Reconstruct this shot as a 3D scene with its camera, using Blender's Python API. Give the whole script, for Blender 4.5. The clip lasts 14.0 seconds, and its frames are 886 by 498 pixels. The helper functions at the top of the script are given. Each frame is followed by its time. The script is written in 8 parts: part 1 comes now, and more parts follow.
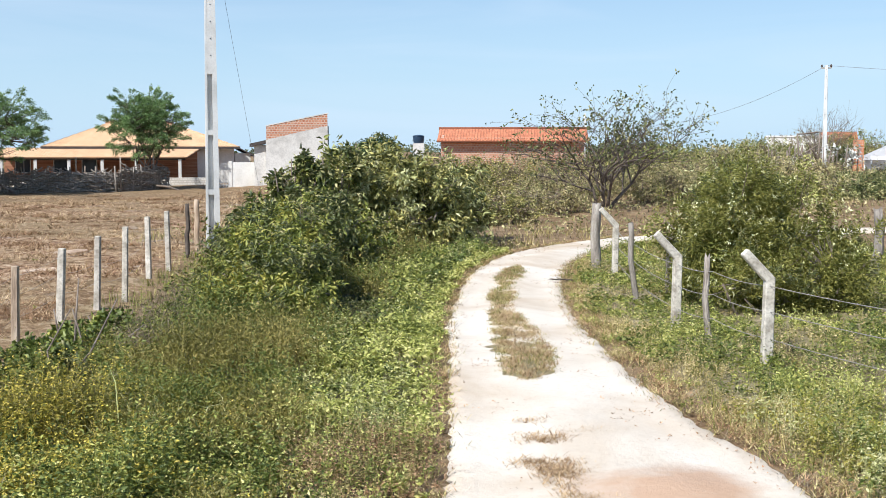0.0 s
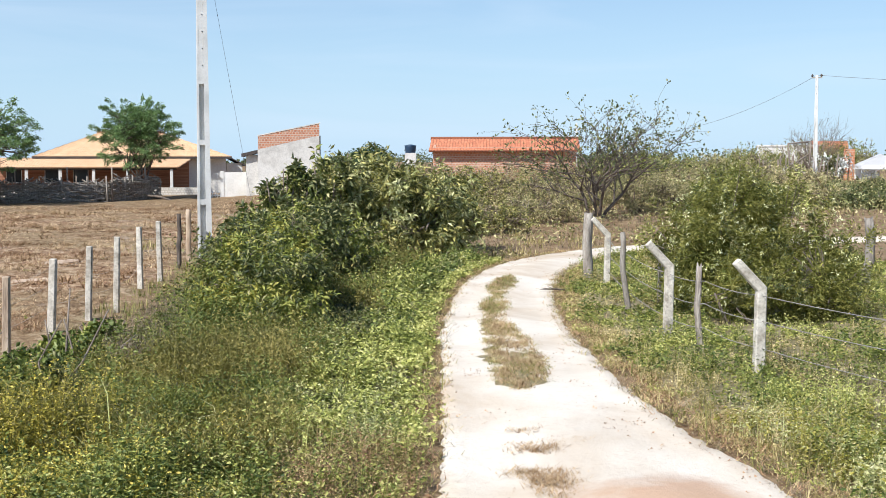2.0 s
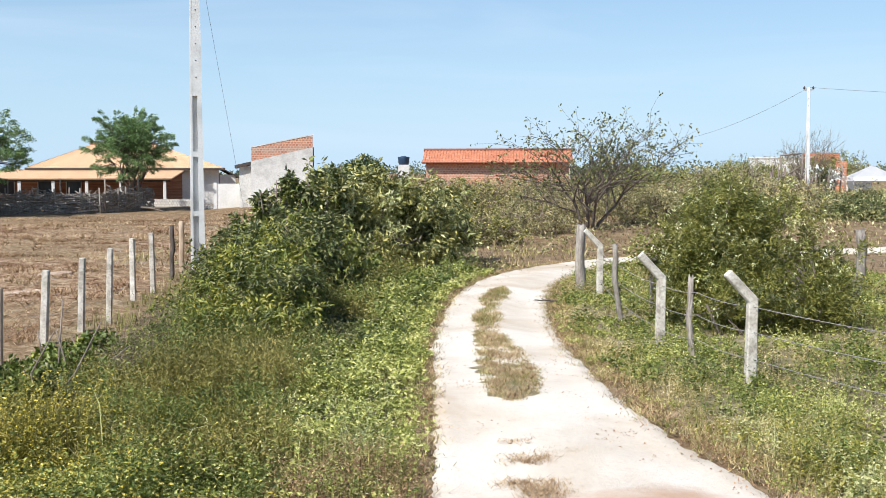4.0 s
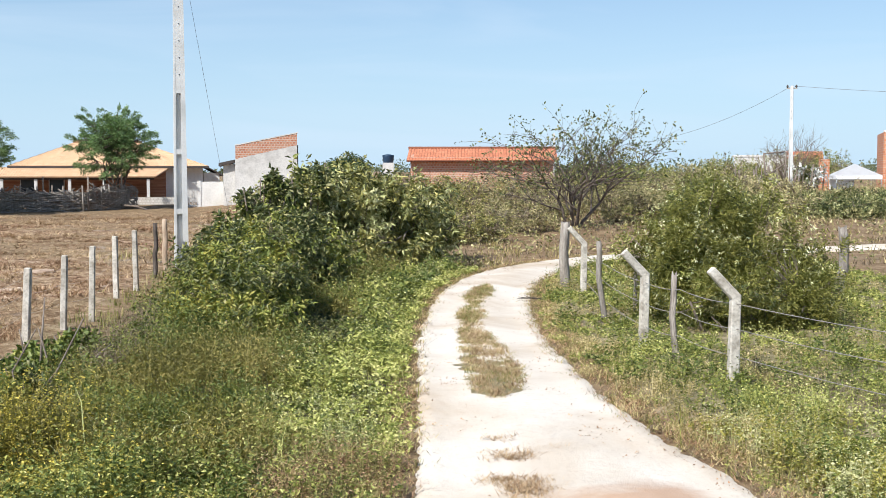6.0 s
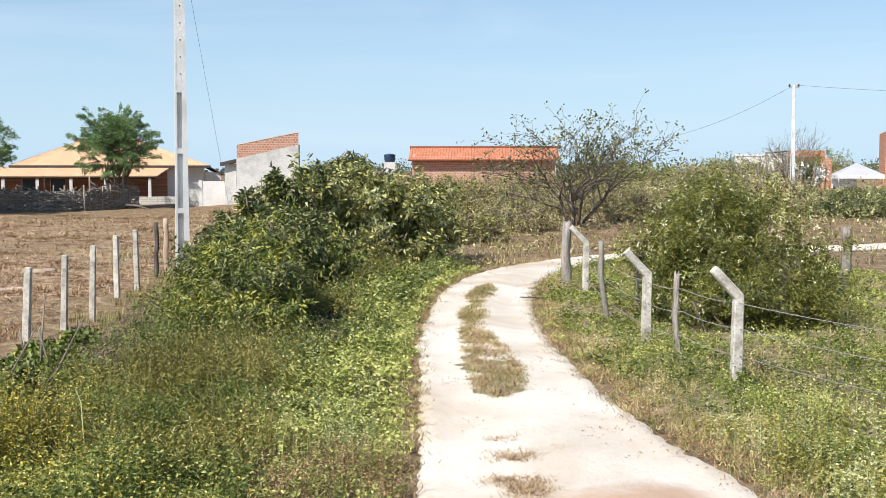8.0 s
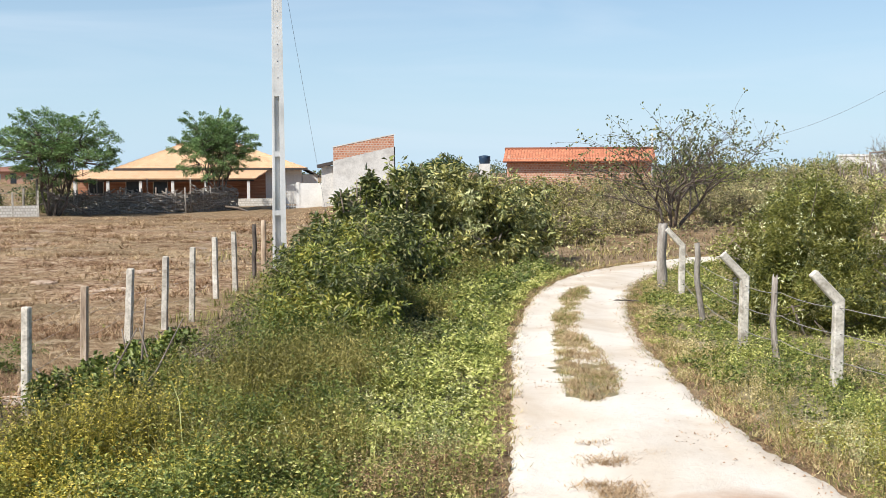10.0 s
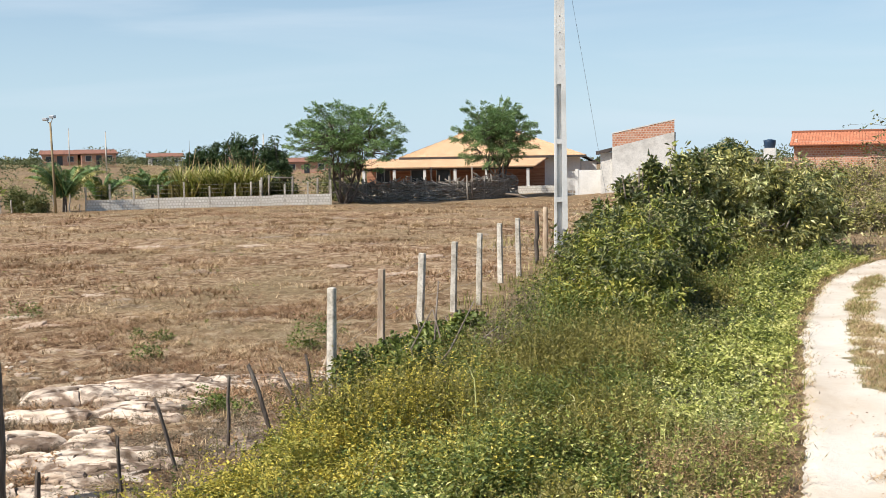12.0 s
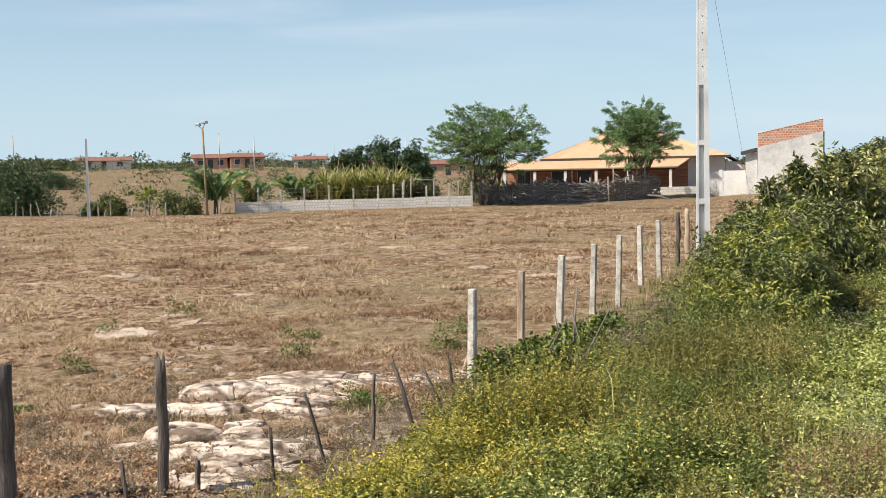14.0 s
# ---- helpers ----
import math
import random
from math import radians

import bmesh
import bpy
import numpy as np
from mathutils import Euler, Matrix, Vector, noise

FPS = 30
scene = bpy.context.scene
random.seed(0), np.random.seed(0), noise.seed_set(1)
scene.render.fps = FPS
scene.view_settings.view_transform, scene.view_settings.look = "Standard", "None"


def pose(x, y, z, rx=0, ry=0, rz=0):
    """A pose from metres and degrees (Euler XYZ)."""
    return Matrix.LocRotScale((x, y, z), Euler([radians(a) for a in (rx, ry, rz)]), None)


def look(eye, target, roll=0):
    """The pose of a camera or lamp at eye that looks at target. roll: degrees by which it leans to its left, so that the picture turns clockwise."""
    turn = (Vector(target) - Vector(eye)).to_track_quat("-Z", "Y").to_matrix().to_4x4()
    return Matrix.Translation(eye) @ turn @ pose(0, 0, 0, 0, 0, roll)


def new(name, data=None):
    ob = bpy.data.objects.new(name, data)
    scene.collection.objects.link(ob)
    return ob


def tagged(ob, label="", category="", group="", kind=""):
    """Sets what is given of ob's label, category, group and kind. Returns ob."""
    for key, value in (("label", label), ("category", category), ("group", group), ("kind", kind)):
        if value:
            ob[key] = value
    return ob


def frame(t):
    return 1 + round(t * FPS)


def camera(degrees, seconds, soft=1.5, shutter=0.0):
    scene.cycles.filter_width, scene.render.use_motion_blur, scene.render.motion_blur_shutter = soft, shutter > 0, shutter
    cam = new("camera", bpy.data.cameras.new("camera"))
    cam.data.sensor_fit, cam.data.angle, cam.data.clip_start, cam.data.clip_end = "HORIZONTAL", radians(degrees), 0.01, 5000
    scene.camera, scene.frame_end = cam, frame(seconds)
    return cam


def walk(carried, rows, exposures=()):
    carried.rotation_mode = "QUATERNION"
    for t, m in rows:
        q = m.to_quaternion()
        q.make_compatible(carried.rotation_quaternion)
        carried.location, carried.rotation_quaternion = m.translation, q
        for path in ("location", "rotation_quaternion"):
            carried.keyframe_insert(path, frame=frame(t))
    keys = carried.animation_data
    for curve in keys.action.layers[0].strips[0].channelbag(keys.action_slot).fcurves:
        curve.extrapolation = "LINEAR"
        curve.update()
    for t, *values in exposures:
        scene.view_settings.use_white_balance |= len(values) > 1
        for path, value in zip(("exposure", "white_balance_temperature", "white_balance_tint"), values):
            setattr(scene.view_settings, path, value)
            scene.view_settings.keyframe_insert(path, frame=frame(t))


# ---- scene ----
# camera: a hand-held pan from a raised stand; seconds, x, y, z, yaw, pitch, lean
cam = camera(40.95, 14.0, soft=0.5)
ROWS = [
    (0, 0.000, 0.000, 2.600, -0.00, -4.60, -0.00),
    (0.5, 0.001, -0.015, 2.601, -0.43, -4.54, 0.01),
    (1, -0.007, 0.001, 2.594, -0.36, -4.38, 0.00),
    (1.5, -0.008, 0.009, 2.592, -0.28, -4.28, -0.02),
    (2, -0.003, -0.001, 2.605, -0.39, -4.14, 0.05),
    (2.5, -0.004, -0.020, 2.602, -0.57, -4.12, -0.01),
    (3, -0.003, -0.045, 2.606, -0.79, -3.68, -0.05),
    (5.5, 0.020, -0.027, 2.598, -0.56, -3.55, 0.19),
    (6, 0.019, -0.031, 2.590, -1.45, -3.66, 0.01),
    (6.5, 0.014, -0.032, 2.593, -1.81, -3.75, -0.01),
    (7, 0.017, -0.015, 2.584, -1.69, -3.69, 0.02),
    (9.5, 0.031, 0.066, 2.588, 1.19, -3.68, 0.10),
    (10, 0.047, 0.026, 2.600, 3.22, -3.61, 0.21),
    (10.5, 0.045, -0.054, 2.602, 5.91, -3.66, 0.20),
    (11, 0.013, -0.130, 2.608, 9.69, -3.85, 0.36),
    (11.5, -0.032, -0.143, 2.592, 13.56, -4.29, 0.74),
    (12, -0.030, -0.215, 2.595, 16.57, -4.11, 0.89),
    (12.5, 0.022, -0.351, 2.611, 18.92, -4.00, 1.08),
    (13, 0.057, -0.428, 2.614, 21.29, -4.15, 1.23),
    (13.5, 0.064, -0.455, 2.622, 22.53, -4.16, 1.16),
    (14, 0.085, -0.501, 2.629, 23.37, -3.92, 1.25),
]
walk(cam, [(t, pose(x, y, z, 0, 0, yaw) @ pose(0, 0, 0, 90 + pitch) @ pose(0, 0, 0, 0, 0, -lean)) for t, x, y, z, yaw, pitch, lean in ROWS],
     exposures=[(0.0, 0.38, 6080, 10), (7.0, 0.38, 6180, 10), (10.5, 0.36, 6420, 10), (12.0, 0.34, 6560, 10), (14.0, 0.33, 6640, 10)])

# ---- light ----
SUN_AZ, SUN_EL = -138.0, 47.0
world = bpy.data.worlds.new("sky")
scene.world = world
world.use_nodes = True
wn = world.node_tree
wn.nodes.clear()
sky = wn.nodes.new("ShaderNodeTexSky")
sky.sky_type, sky.sun_disc = "NISHITA", False
sky.sun_elevation, sky.sun_rotation = radians(SUN_EL), radians(SUN_AZ)
sky.air_density, sky.dust_density, sky.ozone_density = 1.0, 0.15, 3.5
wcoord = wn.nodes.new("ShaderNodeTexCoord")
wmap = wn.nodes.new("ShaderNodeMapping")
wmap.inputs["Scale"].default_value = (1.2, 1.2, 9.0)
wmap.inputs["Rotation"].default_value = (0.0, radians(4), radians(20))
wisp = wn.nodes.new("ShaderNodeTexNoise")
wisp.inputs["Scale"].default_value, wisp.inputs["Detail"].default_value, wisp.inputs["Distortion"].default_value = 2.2, 7.0, 0.8
wramp = wn.nodes.new("ShaderNodeMapRange")
wramp.inputs["From Min"].default_value, wramp.inputs["From Max"].default_value = 0.47, 0.85
wramp.inputs["To Max"].default_value = 0.5
wmix = wn.nodes.new("ShaderNodeMixRGB")
wmix.inputs["Color2"].default_value = (6.6, 7.6, 8.6, 1)
wsep = wn.nodes.new("ShaderNodeSeparateXYZ")
wn.links.new(wcoord.outputs["Generated"], wsep.inputs[0])
whaze = wn.nodes.new("ShaderNodeMapRange")
whaze.inputs["From Min"].default_value, whaze.inputs["From Max"].default_value = 0.0, 0.24
whaze.inputs["To Min"].default_value, whaze.inputs["To Max"].default_value = 0.9, 0.0
wn.links.new(wsep.outputs["Z"], whaze.inputs["Value"])
whmix = wn.nodes.new("ShaderNodeMixRGB")
whmix.inputs["Color2"].default_value = (4.9, 6.68, 8.2, 1)
wn.links.new(whaze.outputs[0], whmix.inputs["Fac"])
wn.links.new(sky.outputs[0], whmix.inputs["Color1"])
wbg = wn.nodes.new("ShaderNodeBackground")
wbg.inputs["Strength"].default_value = 0.089
wout = wn.nodes.new("ShaderNodeOutputWorld")
for a, b in ((wcoord.outputs["Generated"], wmap.inputs["Vector"]), (wmap.outputs[0], wisp.inputs["Vector"]), (wisp.outputs["Fac"], wramp.inputs["Value"]),
             (wramp.outputs[0], wmix.inputs["Fac"]), (whmix.outputs[0], wmix.inputs["Color1"]), (wmix.outputs[0], wbg.inputs["Color"]), (wbg.outputs[0], wout.inputs["Surface"])):
    wn.links.new(a, b)

sun_data = bpy.data.lights.new("sun", "SUN")
sun_data.energy, sun_data.angle, sun_data.color = 5.0, radians(0.53), (1.0, 0.95, 0.87)
sun = new("sun", sun_data)
_a, _e = radians(SUN_AZ), radians(SUN_EL)
SUN_DIR = Vector((math.sin(_a) * math.cos(_e), math.cos(_a) * math.cos(_e), math.sin(_e)))
sun.matrix_world = look(SUN_DIR * 60, (0, 0, 0))


# ---- materials ----
def shader(name):
    m = bpy.data.materials.new(name)
    m.use_nodes = True
    nt = m.node_tree
    bsdf = nt.nodes["Principled BSDF"]
    return m, nt, bsdf


def ramp_node(nt, fac, cols, lo=0.0, hi=1.0):
    r = nt.nodes.new("ShaderNodeValToRGB")
    el = r.color_ramp.elements
    while len(el) < len(cols):
        el.new(0.5)
    for i, c in enumerate(cols):
        el[i].position = lo + (hi - lo) * i / max(1, len(cols) - 1)
        el[i].color = (*c, 1)
    nt.links.new(fac, r.inputs["Fac"])
    return r.outputs["Color"]


def noise_node(nt, scale, detail=5.0, rough=0.55, vec=None, distort=0.0):
    n = nt.nodes.new("ShaderNodeTexNoise")
    n.inputs["Scale"].default_value, n.inputs["Detail"].default_value = scale, detail
    n.inputs["Roughness"].default_value, n.inputs["Distortion"].default_value = rough, distort
    if vec is None:
        vec = nt.nodes.new("ShaderNodeNewGeometry").outputs["Position"]
    nt.links.new(vec, n.inputs["Vector"])
    return n.outputs["Fac"]


def mixc(nt, fac, a, b, mode="MIX"):
    m = nt.nodes.new("ShaderNodeMixRGB")
    m.blend_type = mode
    for s, v in (("Fac", fac), ("Color1", a), ("Color2", b)):
        if isinstance(v, (int, float)):
            m.inputs[s].default_value = v
        elif isinstance(v, tuple):
            m.inputs[s].default_value = (*v, 1)
        else:
            nt.links.new(v, m.inputs[s])
    return m.outputs[0]


def bump(nt, bsdf, height, strength, dist):
    b = nt.nodes.new("ShaderNodeBump")
    b.inputs["Strength"].default_value, b.inputs["Distance"].default_value = strength, dist
    nt.links.new(height, b.inputs["Height"])
    nt.links.new(b.outputs[0], bsdf.inputs["Normal"])


def rough_mat(name, cols, scale, rough=0.85, fine=40.0, fine_amt=0.35, bump_s=0.5, bump_d=0.01, metal=0.0, obj_random=0.0, stretch=None):
    """A mottled surface: broad stains, fine grain, relief."""
    m, nt, bsdf = shader(name)
    vec = None
    if stretch:
        geo = nt.nodes.new("ShaderNodeTexCoord")
        mp = nt.nodes.new("ShaderNodeMapping")
        mp.inputs["Scale"].default_value = stretch
        nt.links.new(geo.outputs["Object"], mp.inputs["Vector"])
        vec = mp.outputs[0]
    n1 = noise_node(nt, scale, 6, 0.6, vec)
    n2 = noise_node(nt, fine, 4, 0.6, vec)
    base = ramp_node(nt, n1, cols, 0.3, 0.7)
    dark = tuple(c * 0.45 for c in cols[0])
    fac = nt.nodes.new("ShaderNodeMapRange")
    fac.inputs["From Min"].default_value, fac.inputs["From Max"].default_value = 0.45, 0.75
    fac.inputs["To Max"].default_value = fine_amt
    nt.links.new(n2, fac.inputs["Value"])
    col = mixc(nt, fac.outputs[0], base, dark)
    if obj_random:
        oi = nt.nodes.new("ShaderNodeObjectInfo")
        hv = nt.nodes.new("ShaderNodeHueSaturation")
        mr = nt.nodes.new("ShaderNodeMapRange")
        mr.inputs["To Min"].default_value, mr.inputs["To Max"].default_value = 1 - obj_random, 1 + obj_random
        nt.links.new(oi.outputs["Random"], mr.inputs["Value"])
        nt.links.new(mr.outputs[0], hv.inputs["Value"])
        nt.links.new(col, hv.inputs["Color"])
        col = hv.outputs[0]
    nt.links.new(col, bsdf.inputs["Base Color"])
    bsdf.inputs["Roughness"].default_value, bsdf.inputs["Metallic"].default_value = rough, metal
    if bump_s:
        bump(nt, bsdf, n2, bump_s, bump_d)
    return m


LEAF_TONE = 2.3


def leaf_mat(name, cols, patch=0.5, through_light=0.3, rough=0.5, clump=0.6):
    """Leaves: each leaf has its own tone, and tones drift over the plant."""
    m, nt, bsdf = shader(name)
    geo = nt.nodes.new("ShaderNodeNewGeometry")
    big = noise_node(nt, patch, 3, 0.5, geo.outputs["Position"])
    mr = nt.nodes.new("ShaderNodeMapRange")
    mr.inputs["From Min"].default_value, mr.inputs["From Max"].default_value = 0.27, 0.73
    nt.links.new(big, mr.inputs["Value"])
    mx = nt.nodes.new("ShaderNodeMix")
    mx.inputs["Factor"].default_value = 0.2 + 0.5 * clump
    nt.links.new(geo.outputs["Random Per Island"], mx.inputs["A"])
    nt.links.new(mr.outputs[0], mx.inputs["B"])
    col = ramp_node(nt, mx.outputs["Result"], [tuple(min(0.8, q * LEAF_TONE) for q in c) for c in cols], 0.16, 0.84)
    nt.links.new(col, bsdf.inputs["Base Color"])
    bsdf.inputs["Roughness"].default_value = rough
    bsdf.inputs["Specular IOR Level"].default_value = 0.35
    tr = nt.nodes.new("ShaderNodeBsdfTranslucent")
    warm = mixc(nt, 0.35, col, (0.26, 0.34, 0.04))
    nt.links.new(warm, tr.inputs["Color"])
    ms = nt.nodes.new("ShaderNodeMixShader")
    ms.inputs["Fac"].default_value = through_light * 0.5
    out = nt.nodes["Material Output"]
    nt.links.new(bsdf.outputs[0], ms.inputs[1])
    nt.links.new(tr.outputs[0], ms.inputs[2])
    nt.links.new(ms.outputs[0], out.inputs["Surface"])
    return m


def brick_mat(name, brick_a, brick_b, mortar, w, h, gap, stain=0.25, worn=0.35):
    """Courses of blocks w by h metres in a wall's own upright plane (object x along the wall, z up)."""
    m, nt, bsdf = shader(name)
    tc = nt.nodes.new("ShaderNodeTexCoord")
    sep = nt.nodes.new("ShaderNodeSeparateXYZ")
    nt.links.new(tc.outputs["Object"], sep.inputs[0])
    add = nt.nodes.new("ShaderNodeMath")
    nt.links.new(sep.outputs["X"], add.inputs[0])
    nt.links.new(sep.outputs["Y"], add.inputs[1])
    comb = nt.nodes.new("ShaderNodeCombineXYZ")
    nt.links.new(add.outputs[0], comb.inputs["X"])
    nt.links.new(sep.outputs["Z"], comb.inputs["Y"])
    bt = nt.nodes.new("ShaderNodeTexBrick")
    bt.inputs["Color1"].default_value, bt.inputs["Color2"].default_value, bt.inputs["Mortar"].default_value = (*brick_a, 1), (*brick_b, 1), (*mortar, 1)
    bt.inputs["Scale"].default_value = 1.0
    bt.inputs["Brick Width"].default_value, bt.inputs["Row Height"].default_value, bt.inputs["Mortar Size"].default_value = w, h, gap
    bt.inputs["Mortar Smooth"].default_value = 0.3
    nt.links.new(comb.outputs[0], bt.inputs["Vector"])
    n = noise_node(nt, 1.3, 6, 0.65)
    f = nt.nodes.new("ShaderNodeMapRange")
    f.inputs["From Min"].default_value, f.inputs["From Max"].default_value, f.inputs["To Max"].default_value = 0.5, 0.75, worn
    nt.links.new(n, f.inputs["Value"])
    col = mixc(nt, f.outputs[0], bt.outputs["Color"], mortar)
    n2 = noise_node(nt, 9, 5, 0.6)
    f2 = nt.nodes.new("ShaderNodeMapRange")
    f2.inputs["From Min"].default_value, f2.inputs["From Max"].default_value, f2.inputs["To Max"].default_value = 0.5, 0.8, stain
    nt.links.new(n2, f2.inputs["Value"])
    col = mixc(nt, f2.outputs[0], col, tuple(c * 0.35 for c in brick_a))
    nt.links.new(col, bsdf.inputs["Base Color"])
    bsdf.inputs["Roughness"].default_value = 0.9
    inv = nt.nodes.new("ShaderNodeMath")
    inv.operation = "SUBTRACT"
    inv.inputs[0].default_value = 1.0
    nt.links.new(bt.outputs["Fac"], inv.inputs[1])
    bump(nt, bsdf, inv.outputs[0], 0.7, 0.01)
    return m


def ground_mat():
    """Dry ploughed earth and straw in the field, greener soil by the lane, scrub land far away."""
    m, nt, bsdf = shader("dry_earth")
    geo = nt.nodes.new("ShaderNodeNewGeometry")
    pos = geo.outputs["Position"]
    mp = nt.nodes.new("ShaderNodeMapping")
    mp.inputs["Scale"].default_value = (1.0, 0.8, 1.0)
    nt.links.new(pos, mp.inputs["Vector"])
    broad = noise_node(nt, 0.09, 5, 0.6, pos)
    mid = noise_node(nt, 1.7, 9, 0.74, mp.outputs[0], 0.4)
    fine = noise_node(nt, 9.0, 6, 0.7, pos)
    a = ramp_node(nt, mid, [(0.09, 0.055, 0.028), (0.215, 0.147, 0.083), (0.325, 0.232, 0.135), (0.46, 0.365, 0.245)], 0.3, 0.72)
    b = ramp_node(nt, mid, [(0.14, 0.09, 0.053), (0.255, 0.185, 0.113), (0.38, 0.30, 0.20)], 0.3, 0.7)
    f = nt.nodes.new("ShaderNodeMapRange")
    f.inputs["From Min"].default_value, f.inputs["From Max"].default_value = 0.42, 0.62
    nt.links.new(broad, f.inputs["Value"])
    col = mixc(nt, f.outputs[0], a, b)
    f3 = nt.nodes.new("ShaderNodeMapRange")
    f3.inputs["From Min"].default_value, f3.inputs["From Max"].default_value, f3.inputs["To Max"].default_value = 0.48, 0.68, 0.85
    nt.links.new(fine, f3.inputs["Value"])
    col = mixc(nt, f3.outputs[0], col, (0.12, 0.06, 0.03))
    nt.links.new(col, bsdf.inputs["Base Color"])
    bsdf.inputs["Roughness"].default_value = 0.95
    bsdf.inputs["Specular IOR Level"].default_value = 0.1
    bump(nt, bsdf, fine, 0.9, 0.05)
    return m


def turf_mat():
    """Matted straw and red-brown earth, mottled clump by clump."""
    m, nt, bsdf = shader("matted_field_turf")
    pos = nt.nodes.new("ShaderNodeNewGeometry").outputs["Position"]
    broad = noise_node(nt, 0.16, 5, 0.6, pos, 0.5)
    clump = noise_node(nt, 3.4, 7, 0.68, pos, 0.6)
    fine = noise_node(nt, 26.0, 6, 0.72, pos, 1.2)
    a = ramp_node(nt, clump, [(0.085, 0.044, 0.025), (0.27, 0.162, 0.095), (0.43, 0.30, 0.188), (0.58, 0.455, 0.32)], 0.39, 0.62)
    b = ramp_node(nt, clump, [(0.15, 0.102, 0.056), (0.29, 0.218, 0.125), (0.43, 0.345, 0.22)], 0.32, 0.7)
    f = nt.nodes.new("ShaderNodeMapRange")
    f.inputs["From Min"].default_value, f.inputs["From Max"].default_value = 0.42, 0.6
    nt.links.new(broad, f.inputs["Value"])
    col = mixc(nt, f.outputs[0], a, b)
    f2 = nt.nodes.new("ShaderNodeMapRange")
    f2.inputs["From Min"].default_value, f2.inputs["From Max"].default_value, f2.inputs["To Max"].default_value = 0.48, 0.66, 0.8
    nt.links.new(fine, f2.inputs["Value"])
    col = mixc(nt, f2.outputs[0], col, (0.10, 0.05, 0.027))
    f3 = nt.nodes.new("ShaderNodeMapRange")
    f3.inputs["From Min"].default_value, f3.inputs["From Max"].default_value, f3.inputs["To Max"].default_value = 0.58, 0.66, 0.75
    nt.links.new(noise_node(nt, 0.33, 6, 0.65, pos, 0.8), f3.inputs["Value"])
    col = mixc(nt, f3.outputs[0], col, ramp_node(nt, clump, [(0.20, 0.155, 0.125), (0.34, 0.275, 0.225), (0.46, 0.39, 0.32)], 0.35, 0.65))
    nt.links.new(col, bsdf.inputs["Base Color"])
    bsdf.inputs["Roughness"].default_value = 0.95
    bsdf.inputs["Specular IOR Level"].default_value = 0.1
    bump(nt, bsdf, fine, 0.9, 0.03)
    return m


def road_mat():
    m, nt, bsdf = shader("pale_sandy_dirt")
    pos = nt.nodes.new("ShaderNodeNewGeometry").outputs["Position"]
    n1 = noise_node(nt, 0.45, 5, 0.6, pos, 0.6)
    n2 = noise_node(nt, 14, 6, 0.7, pos)
    n3 = noise_node(nt, 70, 3, 0.6, pos)
    col = ramp_node(nt, n1, [(0.52, 0.415, 0.30), (0.62, 0.54, 0.44), (0.70, 0.64, 0.55)], 0.3, 0.6)
    f = nt.nodes.new("ShaderNodeMapRange")
    f.inputs["From Min"].default_value, f.inputs["From Max"].default_value, f.inputs["To Max"].default_value = 0.55, 0.8, 0.55
    nt.links.new(n2, f.inputs["Value"])
    col = mixc(nt, f.outputs[0], col, (0.48, 0.35, 0.25))
    f2 = nt.nodes.new("ShaderNodeMapRange")
    f2.inputs["From Min"].default_value, f2.inputs["From Max"].default_value, f2.inputs["To Max"].default_value = 0.66, 0.74, 0.6
    nt.links.new(n3, f2.inputs["Value"])
    col = mixc(nt, f2.outputs[0], col, (0.30, 0.21, 0.14))
    nt.links.new(col, bsdf.inputs["Base Color"])
    bsdf.inputs["Roughness"].default_value = 0.95
    spot = nt.nodes.new("ShaderNodeVectorMath")
    spot.operation = "DISTANCE"
    spot.inputs[1].default_value = (1.7, 8.75, 0.0)
    nt.links.new(pos, spot.inputs[0])
    wob = nt.nodes.new("ShaderNodeMath")
    wob.operation = "MULTIPLY_ADD"
    wob.inputs[1].default_value = 1.2
    nt.links.new(noise_node(nt, 1.6, 5, 0.6, pos), wob.inputs[0])
    nt.links.new(spot.outputs["Value"], wob.inputs[2])
    f4 = nt.nodes.new("ShaderNodeMapRange")
    f4.inputs["From Min"].default_value, f4.inputs["From Max"].default_value = 0.95, 1.4
    f4.inputs["To Min"].default_value, f4.inputs["To Max"].default_value = 0.75, 0.0
    nt.links.new(wob.outputs[0], f4.inputs["Value"])
    col = mixc(nt, f4.outputs[0], col, (0.46, 0.27, 0.16))
    nt.links.new(col, bsdf.inputs["Base Color"])
    bump(nt, bsdf, n2, 0.5, 0.02)
    return m


